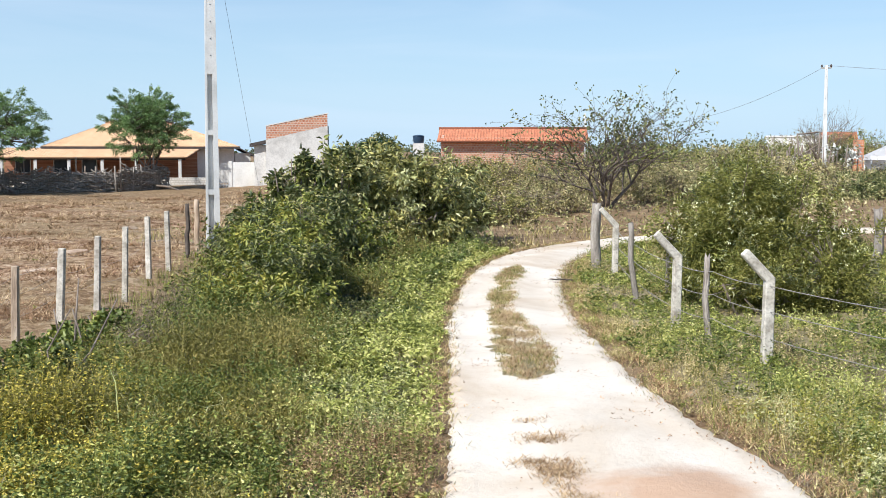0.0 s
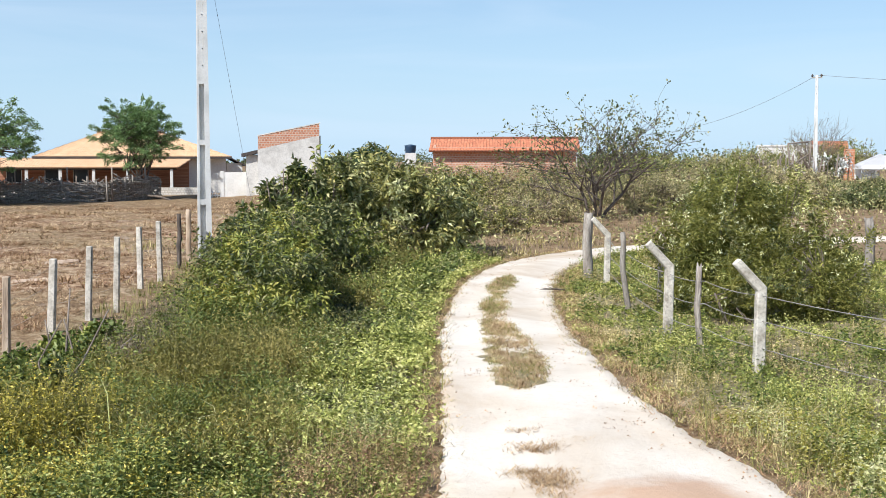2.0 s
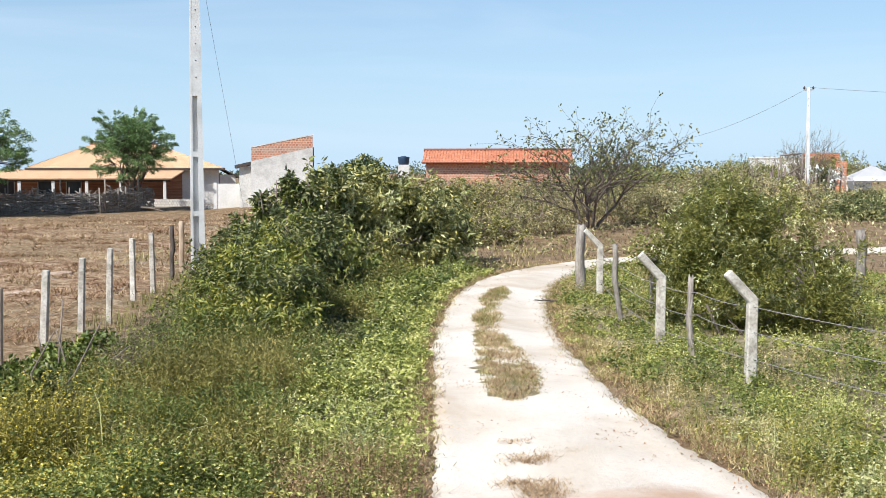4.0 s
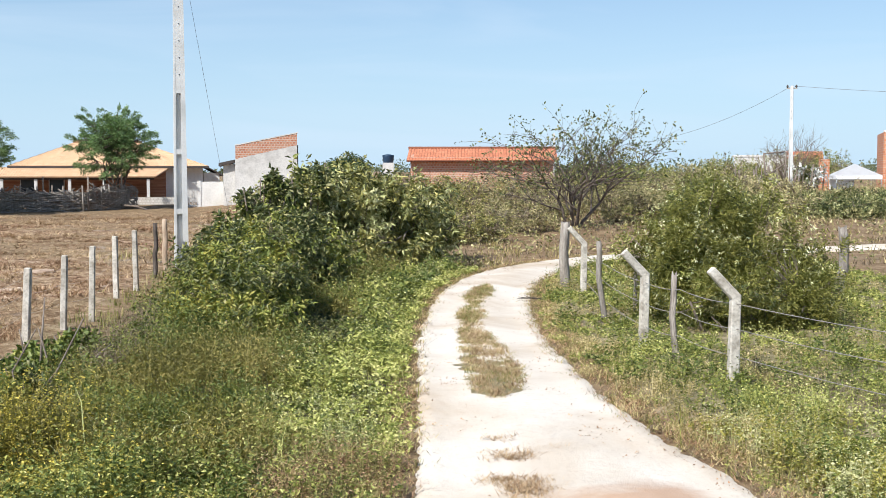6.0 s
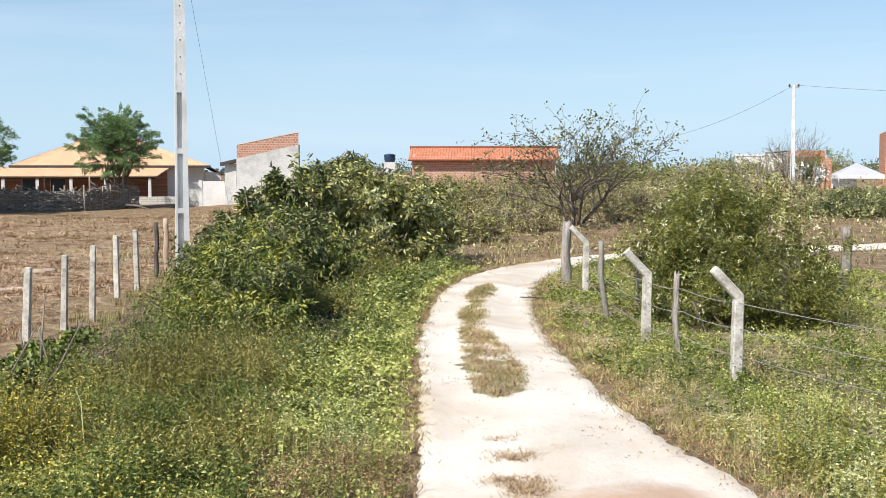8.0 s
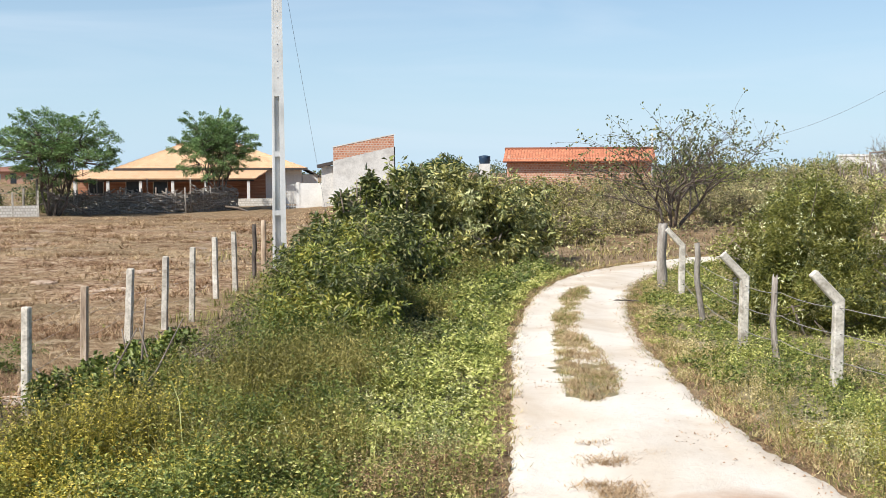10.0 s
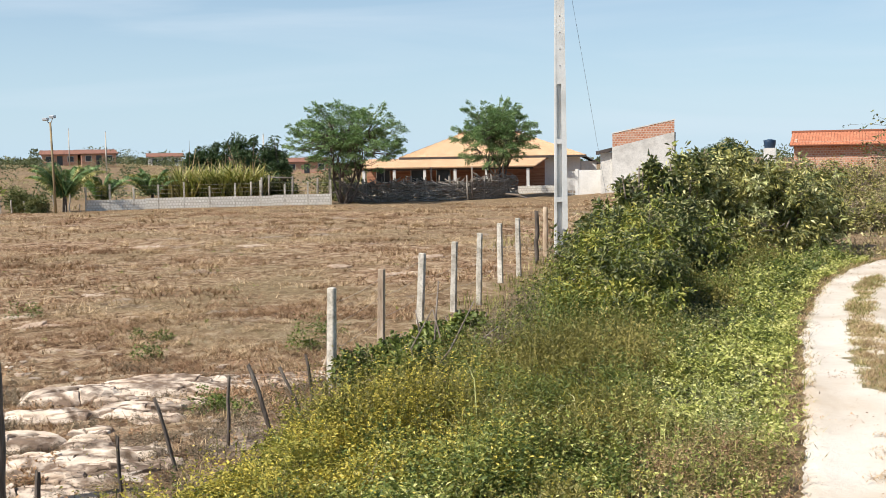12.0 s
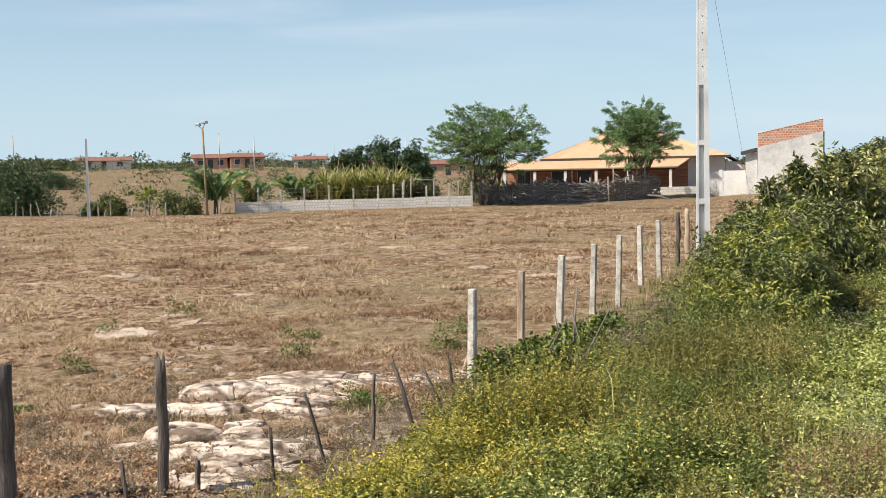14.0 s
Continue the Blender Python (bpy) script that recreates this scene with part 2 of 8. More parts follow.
def tile_mat(name, cols, course=0.35):
    """Clay roof tiles: tone changes tile by tile, with darker laps."""
    m, nt, bsdf = shader(name)
    tc = nt.nodes.new("ShaderNodeTexCoord")
    bt = nt.nodes.new("ShaderNodeTexBrick")
    bt.offset = 0.0
    bt.inputs["Color1"].default_value, bt.inputs["Color2"].default_value = (*cols[0], 1), (*cols[1], 1)
    bt.inputs["Mortar"].default_value = (*[c * 0.4 for c in cols[0]], 1)
    bt.inputs["Scale"].default_value = 1.0
    bt.inputs["Brick Width"].default_value, bt.inputs["Row Height"].default_value, bt.inputs["Mortar Size"].default_value = 0.2, course, 0.012
    nt.links.new(tc.outputs["UV"], bt.inputs["Vector"])
    n = noise_node(nt, 0.8, 5, 0.6)
    f = nt.nodes.new("ShaderNodeMapRange")
    f.inputs["From Min"].default_value, f.inputs["From Max"].default_value, f.inputs["To Max"].default_value = 0.48, 0.75, 0.5
    nt.links.new(n, f.inputs["Value"])
    col = mixc(nt, f.outputs[0], bt.outputs["Color"], cols[2])
    nt.links.new(col, bsdf.inputs["Base Color"])
    bsdf.inputs["Roughness"].default_value = 0.85
    return m


M_GROUND, M_TURF, M_ROAD = ground_mat(), turf_mat(), road_mat()
M_CONCRETE = rough_mat("weathered_concrete", [(0.30, 0.26, 0.205), (0.58, 0.53, 0.45), (0.74, 0.70, 0.62)], 5.0, 0.9, 30, 0.6, 0.6, 0.008, obj_random=0.14)
M_POLE = rough_mat("pole_concrete", [(0.52, 0.52, 0.495), (0.655, 0.655, 0.63), (0.73, 0.73, 0.705)], 1.2, 0.85, 24, 0.2, 0.3, 0.004)
M_POSTWOOD = rough_mat("grey_post_wood", [(0.17, 0.14, 0.115), (0.33, 0.29, 0.245), (0.48, 0.44, 0.385)], 4.0, 0.9, 26, 0.6, 0.9, 0.02, obj_random=0.2, stretch=(3, 3, 0.35))
M_DARKPOST = rough_mat("dark_post_wood", [(0.06, 0.045, 0.036), (0.135, 0.108, 0.087), (0.26, 0.22, 0.185)], 4.0, 0.9, 26, 0.6, 0.9, 0.02, obj_random=0.2, stretch=(3, 3, 0.35))
M_STAKE = rough_mat("pale_sawn_stake", [(0.36, 0.25, 0.16), (0.50, 0.38, 0.27), (0.60, 0.49, 0.37)], 4.0, 0.9, 26, 0.4, 0.5, 0.01, stretch=(3, 3, 0.35))
M_BROWNPOST = rough_mat("brown_sawn_post", [(0.26, 0.185, 0.13), (0.46, 0.35, 0.25), (0.60, 0.50, 0.39)], 4.0, 0.9, 26, 0.5, 0.6, 0.01, stretch=(3, 3, 0.4))
M_BARK = rough_mat("dark_bark", [(0.06, 0.045, 0.035), (0.13, 0.10, 0.08), (0.21, 0.17, 0.14)], 5.0, 0.95, 30, 0.5, 0.8, 0.02)
M_TWIG = rough_mat("grey_twigs", [(0.12, 0.09, 0.07), (0.22, 0.175, 0.14), (0.32, 0.27, 0.22)], 5.0, 0.95, 30, 0.4, 0.4, 0.01)
M_WIRE = rough_mat("rusted_wire", [(0.30, 0.27, 0.24), (0.42, 0.39, 0.36)], 8.0, 0.6, 60, 0.3, 0, metal=0.3)
M_CABLE = rough_mat("grey_cable", [(0.16, 0.17, 0.185), (0.22, 0.23, 0.25)], 2.0, 0.6, 30, 0.1, 0)
M_ROCK = rough_mat("pale_granite", [(0.34, 0.225, 0.15), (0.52, 0.395, 0.29), (0.62, 0.51, 0.40)], 1.8, 0.92, 30, 0.45, 0.7, 0.012, obj_random=0.08)
def outcrop_mat():
    """Pale granite split by dark brown joint lines, with soil lying in its hollows."""
    m, nt, bsdf = shader("jointed_granite")
    pos = nt.nodes.new("ShaderNodeNewGeometry").outputs["Position"]
    base = ramp_node(nt, noise_node(nt, 1.6, 7, 0.65, pos), [(0.38, 0.27, 0.185), (0.62, 0.49, 0.375), (0.74, 0.62, 0.495)], 0.32, 0.58)
    warp = nt.nodes.new("ShaderNodeTexNoise")
    warp.inputs["Scale"].default_value, warp.inputs["Detail"].default_value = 2.5, 5.0
    nt.links.new(pos, warp.inputs["Vector"])
    mp = nt.nodes.new("ShaderNodeMapping")
    mp.inputs["Rotation"].default_value = (0, 0, radians(-30))
    mp.inputs["Scale"].default_value = (1.2, 3.2, 2.0)
    add = nt.nodes.new("ShaderNodeVectorMath")
    add.operation = "MULTIPLY_ADD"
    add.inputs[1].default_value = (0.55, 0.55, 0.55)
    nt.links.new(warp.outputs["Color"], add.inputs[0])
    nt.links.new(pos, add.inputs[2])
    nt.links.new(add.outputs[0], mp.inputs["Vector"])
    vo = nt.nodes.new("ShaderNodeTexVoronoi")
    vo.feature = "DISTANCE_TO_EDGE"
    vo.inputs["Scale"].default_value = 1.0
    nt.links.new(mp.outputs[0], vo.inputs["Vector"])
    f = nt.nodes.new("ShaderNodeMapRange")
    f.inputs["From Min"].default_value, f.inputs["From Max"].default_value = 0.03, 0.17
    f.inputs["To Min"].default_value, f.inputs["To Max"].default_value = 0.9, 0.0
    nt.links.new(vo.outputs["Distance"], f.inputs["Value"])
    thin = nt.nodes.new("ShaderNodeMath")
    thin.operation = "MULTIPLY"
    nt.links.new(f.outputs[0], thin.inputs[0])
    nt.links.new(ramp_node(nt, noise_node(nt, 2.3, 4, 0.6, pos), [(0.15, 0.15, 0.15), (1, 1, 1)], 0.3, 0.48), thin.inputs[1])
    col = mixc(nt, thin.outputs[0], base, (0.13, 0.08, 0.05))
    f2 = nt.nodes.new("ShaderNodeMapRange")
    f2.inputs["From Min"].default_value, f2.inputs["From Max"].default_value, f2.inputs["To Max"].default_value = 0.63, 0.70, 0.7
    nt.links.new(noise_node(nt, 3.4, 7, 0.7, pos), f2.inputs["Value"])
    col = mixc(nt, f2.outputs[0], col, (0.25, 0.165, 0.10))
    nt.links.new(col, bsdf.inputs["Base Color"])
    bsdf.inputs["Roughness"].default_value = 0.92
    low = nt.nodes.new("ShaderNodeMath")
    low.operation = "SUBTRACT"
    low.inputs[0].default_value = 1.0
    nt.links.new(thin.outputs[0], low.inputs[1])
    bump(nt, bsdf, low.outputs[0], 0.4, 0.02)
    return m


M_OUTCROP = outcrop_mat()
M_STONE = rough_mat("field_stone", [(0.38, 0.28, 0.20), (0.56, 0.46, 0.36)], 6, 0.9, 30, 0.4, 0.5, 0.01, obj_random=0.2)
M_BRICK = brick_mat("red_hollow_brick", (0.50, 0.165, 0.07), (0.60, 0.24, 0.11), (0.55, 0.42, 0.33), 0.26, 0.17, 0.018)
M_BRICK_ROUGH = brick_mat("brick_with_mortar", (0.44, 0.155, 0.08), (0.57, 0.26, 0.145), (0.55, 0.40, 0.31), 0.22, 0.16, 0.03, stain=0.45, worn=0.6)
M_BLOCK = brick_mat("grey_block", (0.68, 0.64, 0.575), (0.79, 0.755, 0.69), (0.53, 0.48, 0.41), 0.19, 0.17, 0.022, stain=0.5, worn=0.5)
M_RENDER_GREY = rough_mat("grey_cement_render", [(0.46, 0.435, 0.40), (0.66, 0.635, 0.59), (0.76, 0.735, 0.69)], 0.9, 0.92, 11, 0.35, 0.4, 0.01)
M_RENDER_WHITE = rough_mat("whitewashed_wall", [(0.62, 0.60, 0.55), (0.74, 0.72, 0.68), (0.80, 0.79, 0.76)], 0.7, 0.9, 9, 0.2, 0.3, 0.01)
M_VERANDA = rough_mat("red_painted_planks", [(0.26, 0.11, 0.06), (0.40, 0.19, 0.11), (0.50, 0.28, 0.18)], 2.0, 0.85, 12, 0.4, 0.6, 0.02, stretch=(0.3, 0.3, 5.0))
M_TILE_ORANGE = tile_mat("sunlit_orange_tile", [(0.68, 0.41, 0.225), (0.75, 0.50, 0.30), (0.60, 0.335, 0.175)])
M_TILE_RED = tile_mat("red_clay_tile", [(0.50, 0.17, 0.085), (0.60, 0.24, 0.125), (0.36, 0.12, 0.06)])
M_TILE_DULL = tile_mat("dull_red_tile", [(0.27, 0.12, 0.08), (0.34, 0.165, 0.11), (0.2, 0.09, 0.06)])
M_DARKROOF = rough_mat("dark_timber_eave", [(0.05, 0.04, 0.035), (0.10, 0.08, 0.07)], 3, 0.8, 20, 0.3, 0.3, 0.01)
M_TANK = rough_mat("blue_black_plastic", [(0.02, 0.045, 0.09), (0.03, 0.07, 0.13)], 2, 0.45, 20, 0.2, 0)
M_CANVAS = rough_mat("white_canvas", [(0.74, 0.74, 0.75), (0.80, 0.80, 0.80)], 1, 0.7, 10, 0.1, 0.1, 0.01)
M_STEEL = rough_mat("galvanised_steel", [(0.42, 0.43, 0.44), (0.55, 0.56, 0.57)], 3, 0.45, 20, 0.2, 0, metal=0.7)
M_OCHRE = rough_mat("ochre_pole_paint", [(0.20, 0.145, 0.075), (0.36, 0.27, 0.14)], 3, 0.7, 20, 0.3, 0.2, 0.004)
M_GLASS_DARK = rough_mat("dark_window", [(0.03, 0.035, 0.04), (0.05, 0.055, 0.06)], 2, 0.25, 10, 0.1, 0)
# leaf litter with shade put into its colour: gaps between weeds read dark
M_UNDER_SHADE = rough_mat("leaf_litter_shade_tone", [(0.045, 0.037, 0.017), (0.095, 0.077, 0.037), (0.175, 0.14, 0.073)], 3.0, 0.95, 25, 0.6, 1.0, 0.05)
M_STRIP = rough_mat("strip_litter_soil", [(0.17, 0.145, 0.07), (0.27, 0.225, 0.12), (0.40, 0.33, 0.21)], 4.0, 0.95, 25, 0.6, 1.0, 0.03)
M_HAYSOIL = rough_mat("dry_litter_soil", [(0.26, 0.17, 0.10), (0.37, 0.26, 0.165), (0.47, 0.36, 0.24)], 2.5, 0.95, 18, 0.5, 0.9, 0.03)

L_BIG = leaf_mat("olive_shrub_leaf", [(0.028, 0.03, 0.01), (0.075, 0.076, 0.021), (0.16, 0.148, 0.042), (0.31, 0.27, 0.105)], 2.2, 0.28, clump=0.45)
L_DARK = leaf_mat("dark_shrub_leaf", [(0.018, 0.025, 0.010), (0.043, 0.053, 0.018), (0.085, 0.090, 0.032), (0.16, 0.145, 0.065)], 2.2, 0.25, clump=0.4)
L_FRONT = leaf_mat("mixed_shrub_leaf", [(0.025, 0.034, 0.009), (0.065, 0.08, 0.016), (0.13, 0.14, 0.028), (0.22, 0.20, 0.06)], 2.2, 0.3, clump=0.5)
L_FEATHER = leaf_mat("feathery_leaf", [(0.042, 0.046, 0.010), (0.098, 0.098, 0.021), (0.185, 0.168, 0.045)], 2.2, 0.6, clump=0.4)
L_GRASS = leaf_mat("green_grass_blade", [(0.036, 0.041, 0.010), (0.085, 0.088, 0.02), (0.165, 0.155, 0.042)], 2.2, 0.35, clump=0.4)
L_TURNED = leaf_mat("yellow_turned_leaf", [(0.07, 0.074, 0.014), (0.14, 0.132, 0.022), (0.23, 0.198, 0.048)], 2.6, 0.35, clump=0.3)
L_CREAM = leaf_mat("cream_young_leaf", [(0.20, 0.205, 0.085), (0.29, 0.285, 0.15), (0.36, 0.35, 0.22)], 2.0, 0.25, clump=0.2)
L_BROOM = leaf_mat("broom_weed_leaf", [(0.05, 0.048, 0.009), (0.098, 0.09, 0.015), (0.165, 0.142, 0.026)], 1.3, 0.4, clump=0.4)
L_DEAD = leaf_mat("dead_grey_stem", [(0.04, 0.03, 0.02), (0.088, 0.068, 0.045), (0.16, 0.128, 0.088)], 1.8, 0.15, 0.85, clump=0.3)
L_PALE = leaf_mat("pale_leaf", [(0.11, 0.122, 0.04), (0.205, 0.208, 0.085), (0.315, 0.30, 0.165)], 0.8, 0.25, clump=0.3)
L_BRIGHT = leaf_mat("bright_weed_leaf", [(0.05, 0.064, 0.014), (0.136, 0.150, 0.035), (0.238, 0.238, 0.068), (0.34, 0.318, 0.135)], 0.9, 0.4, clump=0.4)
L_OLIVE = leaf_mat("olive_weed_leaf", [(0.032, 0.031, 0.008), (0.068, 0.064, 0.015), (0.112, 0.097, 0.024), (0.18, 0.147, 0.047)], 1.0, 0.3, clump=0.55)
L_DEEP = leaf_mat("deep_green_weed_leaf", [(0.026, 0.039, 0.010), (0.058, 0.075, 0.016), (0.108, 0.122, 0.032)], 1.0, 0.3, clump=0.3)
L_GOLD = leaf_mat("yellowing_weed_leaf", [(0.068, 0.066, 0.012), (0.17, 0.148, 0.023), (0.27, 0.215, 0.038), (0.36, 0.275, 0.065)], 1.4, 0.4, clump=0.4)
L_YELLOW = leaf_mat("yellow_flower", [(0.24, 0.185, 0.02), (0.30, 0.235, 0.025), (0.33, 0.27, 0.05)], 2.0, 0.3, clump=0.2)
L_BLOSSOM = leaf_mat("white_blossom", [(0.32, 0.32, 0.29), (0.38, 0.38, 0.36)], 2.0, 0.2)
L_RUST = leaf_mat("dry_rust_leaf", [(0.09, 0.05, 0.028), (0.18, 0.105, 0.058), (0.29, 0.19, 0.11)], 1.5, 0.25, clump=0.4)
L_STRAW = leaf_mat("dry_straw", [(0.065, 0.038, 0.021), (0.142, 0.09, 0.051), (0.235, 0.168, 0.098), (0.33, 0.25, 0.155)], 0.35, 0.2, 0.8, clump=0.6)
L_PLAIN = leaf_mat("pale_plain_straw", [(0.10, 0.075, 0.036), (0.17, 0.132, 0.072), (0.25, 0.20, 0.12)], 0.1, 0.2, 0.8, clump=0.5)
L_CHAFF = leaf_mat("red_brown_dead_grass", [(0.042, 0.022, 0.012), (0.105, 0.058, 0.031), (0.19, 0.118, 0.068)], 1.2, 0.15, 0.85, clump=0.4)
L_DRYGREEN = leaf_mat("half_dry_grass", [(0.075, 0.068, 0.022), (0.14, 0.118, 0.042), (0.22, 0.178, 0.08), (0.34, 0.28, 0.155)], 0.9, 0.3, 0.7, clump=0.5)
L_SCRUB = leaf_mat("dull_scrub_leaf", [(0.06, 0.066, 0.028), (0.125, 0.119, 0.046), (0.205, 0.182, 0.086), (0.30, 0.248, 0.136)], 0.25, 0.22, clump=0.5)
L_TREE = leaf_mat("mesquite_leaf", [(0.03, 0.06, 0.021), (0.075, 0.12, 0.042), (0.145, 0.20, 0.08)], 0.5, 0.3, clump=0.5)
L_FAR = leaf_mat("far_tree_leaf", [(0.022, 0.03, 0.014), (0.045, 0.055, 0.024), (0.085, 0.09, 0.04)], 0.12, 0.2, clump=0.5)
L_SOMBRE = leaf_mat("dense_dark_leaf", [(0.010, 0.020, 0.008), (0.024, 0.042, 0.016), (0.05, 0.075, 0.028)], 0.5, 0.15, clump=0.4)
L_CANE = leaf_mat("cane_leaf", [(0.05, 0.06, 0.015), (0.125, 0.13, 0.034), (0.215, 0.20, 0.07), (0.32, 0.27, 0.14)], 0.6, 0.35, clump=0.4)


# ---- mesh helpers ----
RNG = np.random.RandomState(7)


def mesh_from(name, V, F, mat):
    """A mesh from numpy arrays of vertices and of faces that all have as many corners."""
    V, F = np.asarray(V, np.float32), np.asarray(F, np.int32)
    me = bpy.data.meshes.new(name)
    k = F.shape[1]
    me.vertices.add(len(V))
    me.vertices.foreach_set("co", V.ravel())
    me.loops.add(F.size)
    me.loops.foreach_set("vertex_index", F.ravel())
    me.polygons.add(len(F))
    me.polygons.foreach_set("loop_start", np.arange(0, F.size, k, dtype=np.int32))
    me.update(calc_edges=True)
    me.materials.append(mat)
    return me


def join(items):
    V, F, n = [], [], 0
    for v, f in items:
        V.append(v)
        F.append(np.asarray(f) + n)
        n += len(v)
    return np.concatenate(V), np.concatenate(F)


def part(name, data, mat=None, parent=None, label=""):
    """Links a bmesh, a mesh or a (vertices, faces) pair as one object, under its thing if there is one."""
    if isinstance(data, bmesh.types.BMesh):
        me = bpy.data.meshes.new(name)
        data.to_mesh(me)
        data.free()
        me.materials.append(mat)
    elif isinstance(data, tuple):
        me = mesh_from(name, data[0], data[1], mat)
    else:
        me = data
    ob = new(name, me)
    if parent is not None:
        ob.parent = parent
    if label:
        ob["label"] = label
    return ob


def smooth(ob):
    ob.data.polygons.foreach_set("use_smooth", np.ones(len(ob.data.polygons), bool))
    return ob


def thing(name, label, category, group="", m=None, kind=""):
    ob = new(name)
    ob.empty_display_size = 0.2
    if m is not None:
        ob.matrix_world = m
    return tagged(ob, label, category, group, kind)


def box(bm, x0, x1, y0, y1, z0, z1, m=None):
    M = pose((x0 + x1) / 2, (y0 + y1) / 2, (z0 + z1) / 2) @ Matrix.Diagonal((x1 - x0, y1 - y0, z1 - z0, 1))
    return bmesh.ops.create_cube(bm, size=1.0, matrix=(m @ M) if m is not None else M)["verts"]


def box_bm(x0, x1, y0, y1, z0, z1, bevel=0.0, segs=1):
    bm = bmesh.new()
    box(bm, x0, x1, y0, y1, z0, z1)
    if bevel:
        bmesh.ops.bevel(bm, geom=bm.edges[:], offset=bevel, segments=segs, affect="EDGES")
    return bm


def prism_bm(outline, depth, axis="y", bevel=0.0):
    """An outline in (x, z), drawn out from y = 0 to y = depth."""
    bm = bmesh.new()
    a = [bm.verts.new((x, 0, z)) for x, z in outline]
    b = [bm.verts.new((x, depth, z)) for x, z in outline]
    bm.faces.new(a)
    bm.faces.new(b[::-1])
    for i in range(len(a)):
        j = (i + 1) % len(a)
        bm.faces.new((a[j], a[i], b[i], b[j]))
    bmesh.ops.recalc_face_normals(bm, faces=bm.faces[:])
    if bevel:
        bmesh.ops.bevel(bm, geom=bm.edges[:], offset=bevel, segments=1, affect="EDGES")
    return bm


def tube(P, R, sides=6, cap=True):
    """A tapered tube along the points P with radii R, as triangles."""
    P = np.asarray(P, float)
    n = len(P)
    R = np.broadcast_to(np.asarray(R, float), (n,))
    T = np.gradient(P, axis=0)
    T /= np.linalg.norm(T, axis=1)[:, None] + 1e-9
    ref = np.array([0.0, 0.0, 1.0]) if abs(T[:, 2]).mean() < 0.9 else np.array([1.0, 0.0, 0.0])
    A = np.cross(T, ref)
    A /= np.linalg.norm(A, axis=1)[:, None] + 1e-9
    B = np.cross(T, A)
    th = np.arange(sides) * 2 * math.pi / sides
    V = (P[:, None] + R[:, None, None] * (A[:, None] * np.cos(th)[None, :, None] + B[:, None] * np.sin(th)[None, :, None])).reshape(-1, 3)
    i = np.arange(n - 1)[:, None] * sides
    j = np.arange(sides)[None]
    a, b = i + j, i + (j + 1) % sides
    c, d = a + sides, b + sides
    F = np.concatenate([np.stack([a, b, d], -1).reshape(-1, 3), np.stack([a, d, c], -1).reshape(-1, 3)])
    if cap:
        k = np.arange(1, sides - 1)
        top = (n - 1) * sides
        F = np.concatenate([F, np.stack([np.full_like(k, top), top + k, top + k + 1], -1), np.stack([np.zeros_like(k), k + 1, k], -1)])
    return V, F


def unit(v):
    return v / (np.linalg.norm(v, axis=-1, keepdims=True) + 1e-9)


def leaf_arrays(C, D, L, W, fold=0.25, level=1.2):
    """Folded leaves: base at C, pointing along D, of length L and width W. Two triangles each, joined along the midrib."""
    n = len(C)
    D = unit(D)
    S = unit(np.cross(D, unit(RNG.normal(size=(n, 3)) + np.array([0, 0, level]))))
    N = np.cross(S, D)
    L, W = np.broadcast_to(L, (n,))[:, None], np.broadcast_to(W, (n,))[:, None]
    mid = C + D * L * 0.48
    V = np.stack([C, mid + S * W / 2 + N * W * fold, C + D * L - N * L * 0.12, mid - S * W / 2 + N * W * fold], 1).reshape(-1, 3)
    b = np.arange(n)[:, None] * 4
    F = np.concatenate([b + np.array([[0, 1, 2]]), b + np.array([[0, 2, 3]])])
    return V, F


def blade_arrays(C, az, H, lean, W):
    """Bent grass blades of three triangles."""
    n = len(C)
    H, W, lean = (np.broadcast_to(q, (n,)) for q in (H, W, lean))
    out = np.stack([np.cos(az), np.sin(az), 0 * az], 1)
    side = np.stack([-np.sin(az), np.cos(az), 0 * az], 1) * (W / 2)[:, None]
    up = np.array([0, 0, 1.0])
    mid = C + up * (H * 0.6)[:, None] + out * (H * lean * 0.3)[:, None]
    tip = C + up * (H * (1 - 0.25 * lean))[:, None] + out * (H * lean)[:, None]
    V = np.stack([C - side, C + side, mid - side * 0.8, mid + side * 0.8, tip], 1).reshape(-1, 3)
    b = np.arange(n)[:, None] * 5
    F = np.concatenate([b + np.array([[0, 1, 3]]), b + np.array([[0, 3, 2]]), b + np.array([[2, 3, 4]])])
    return V, F


# ---- terrain ----
def sstep(a, b, v):
    t = np.clip((v - a) / (b - a), 0, 1)
    return t * t * (3 - 2 * t)


def ground_z(x, y):
    x, y = np.asarray(x, float), np.asarray(y, float)
    r, az = np.hypot(x, y), np.degrees(np.arctan2(x, np.maximum(y, 0.01)))
    z = 0.03 * np.sin(x * 0.55 + 1.3) * np.cos(y * 0.43) + 0.05 * np.sin(x * 0.17 + y * 0.11)
    z = z + 1.45 * sstep(34, 76, r) * sstep(-11, -2, az)
    z = z + 0.3 * sstep(70, 92, r) * sstep(-30, -24, az) * (1 - sstep(-11, -2, az))
    z = z + 2.4 * sstep(85, 240, r) * sstep(24, 33, -az)
    z = z + 1.5 * sstep(120, 320, r)
    return z * (y > -20)


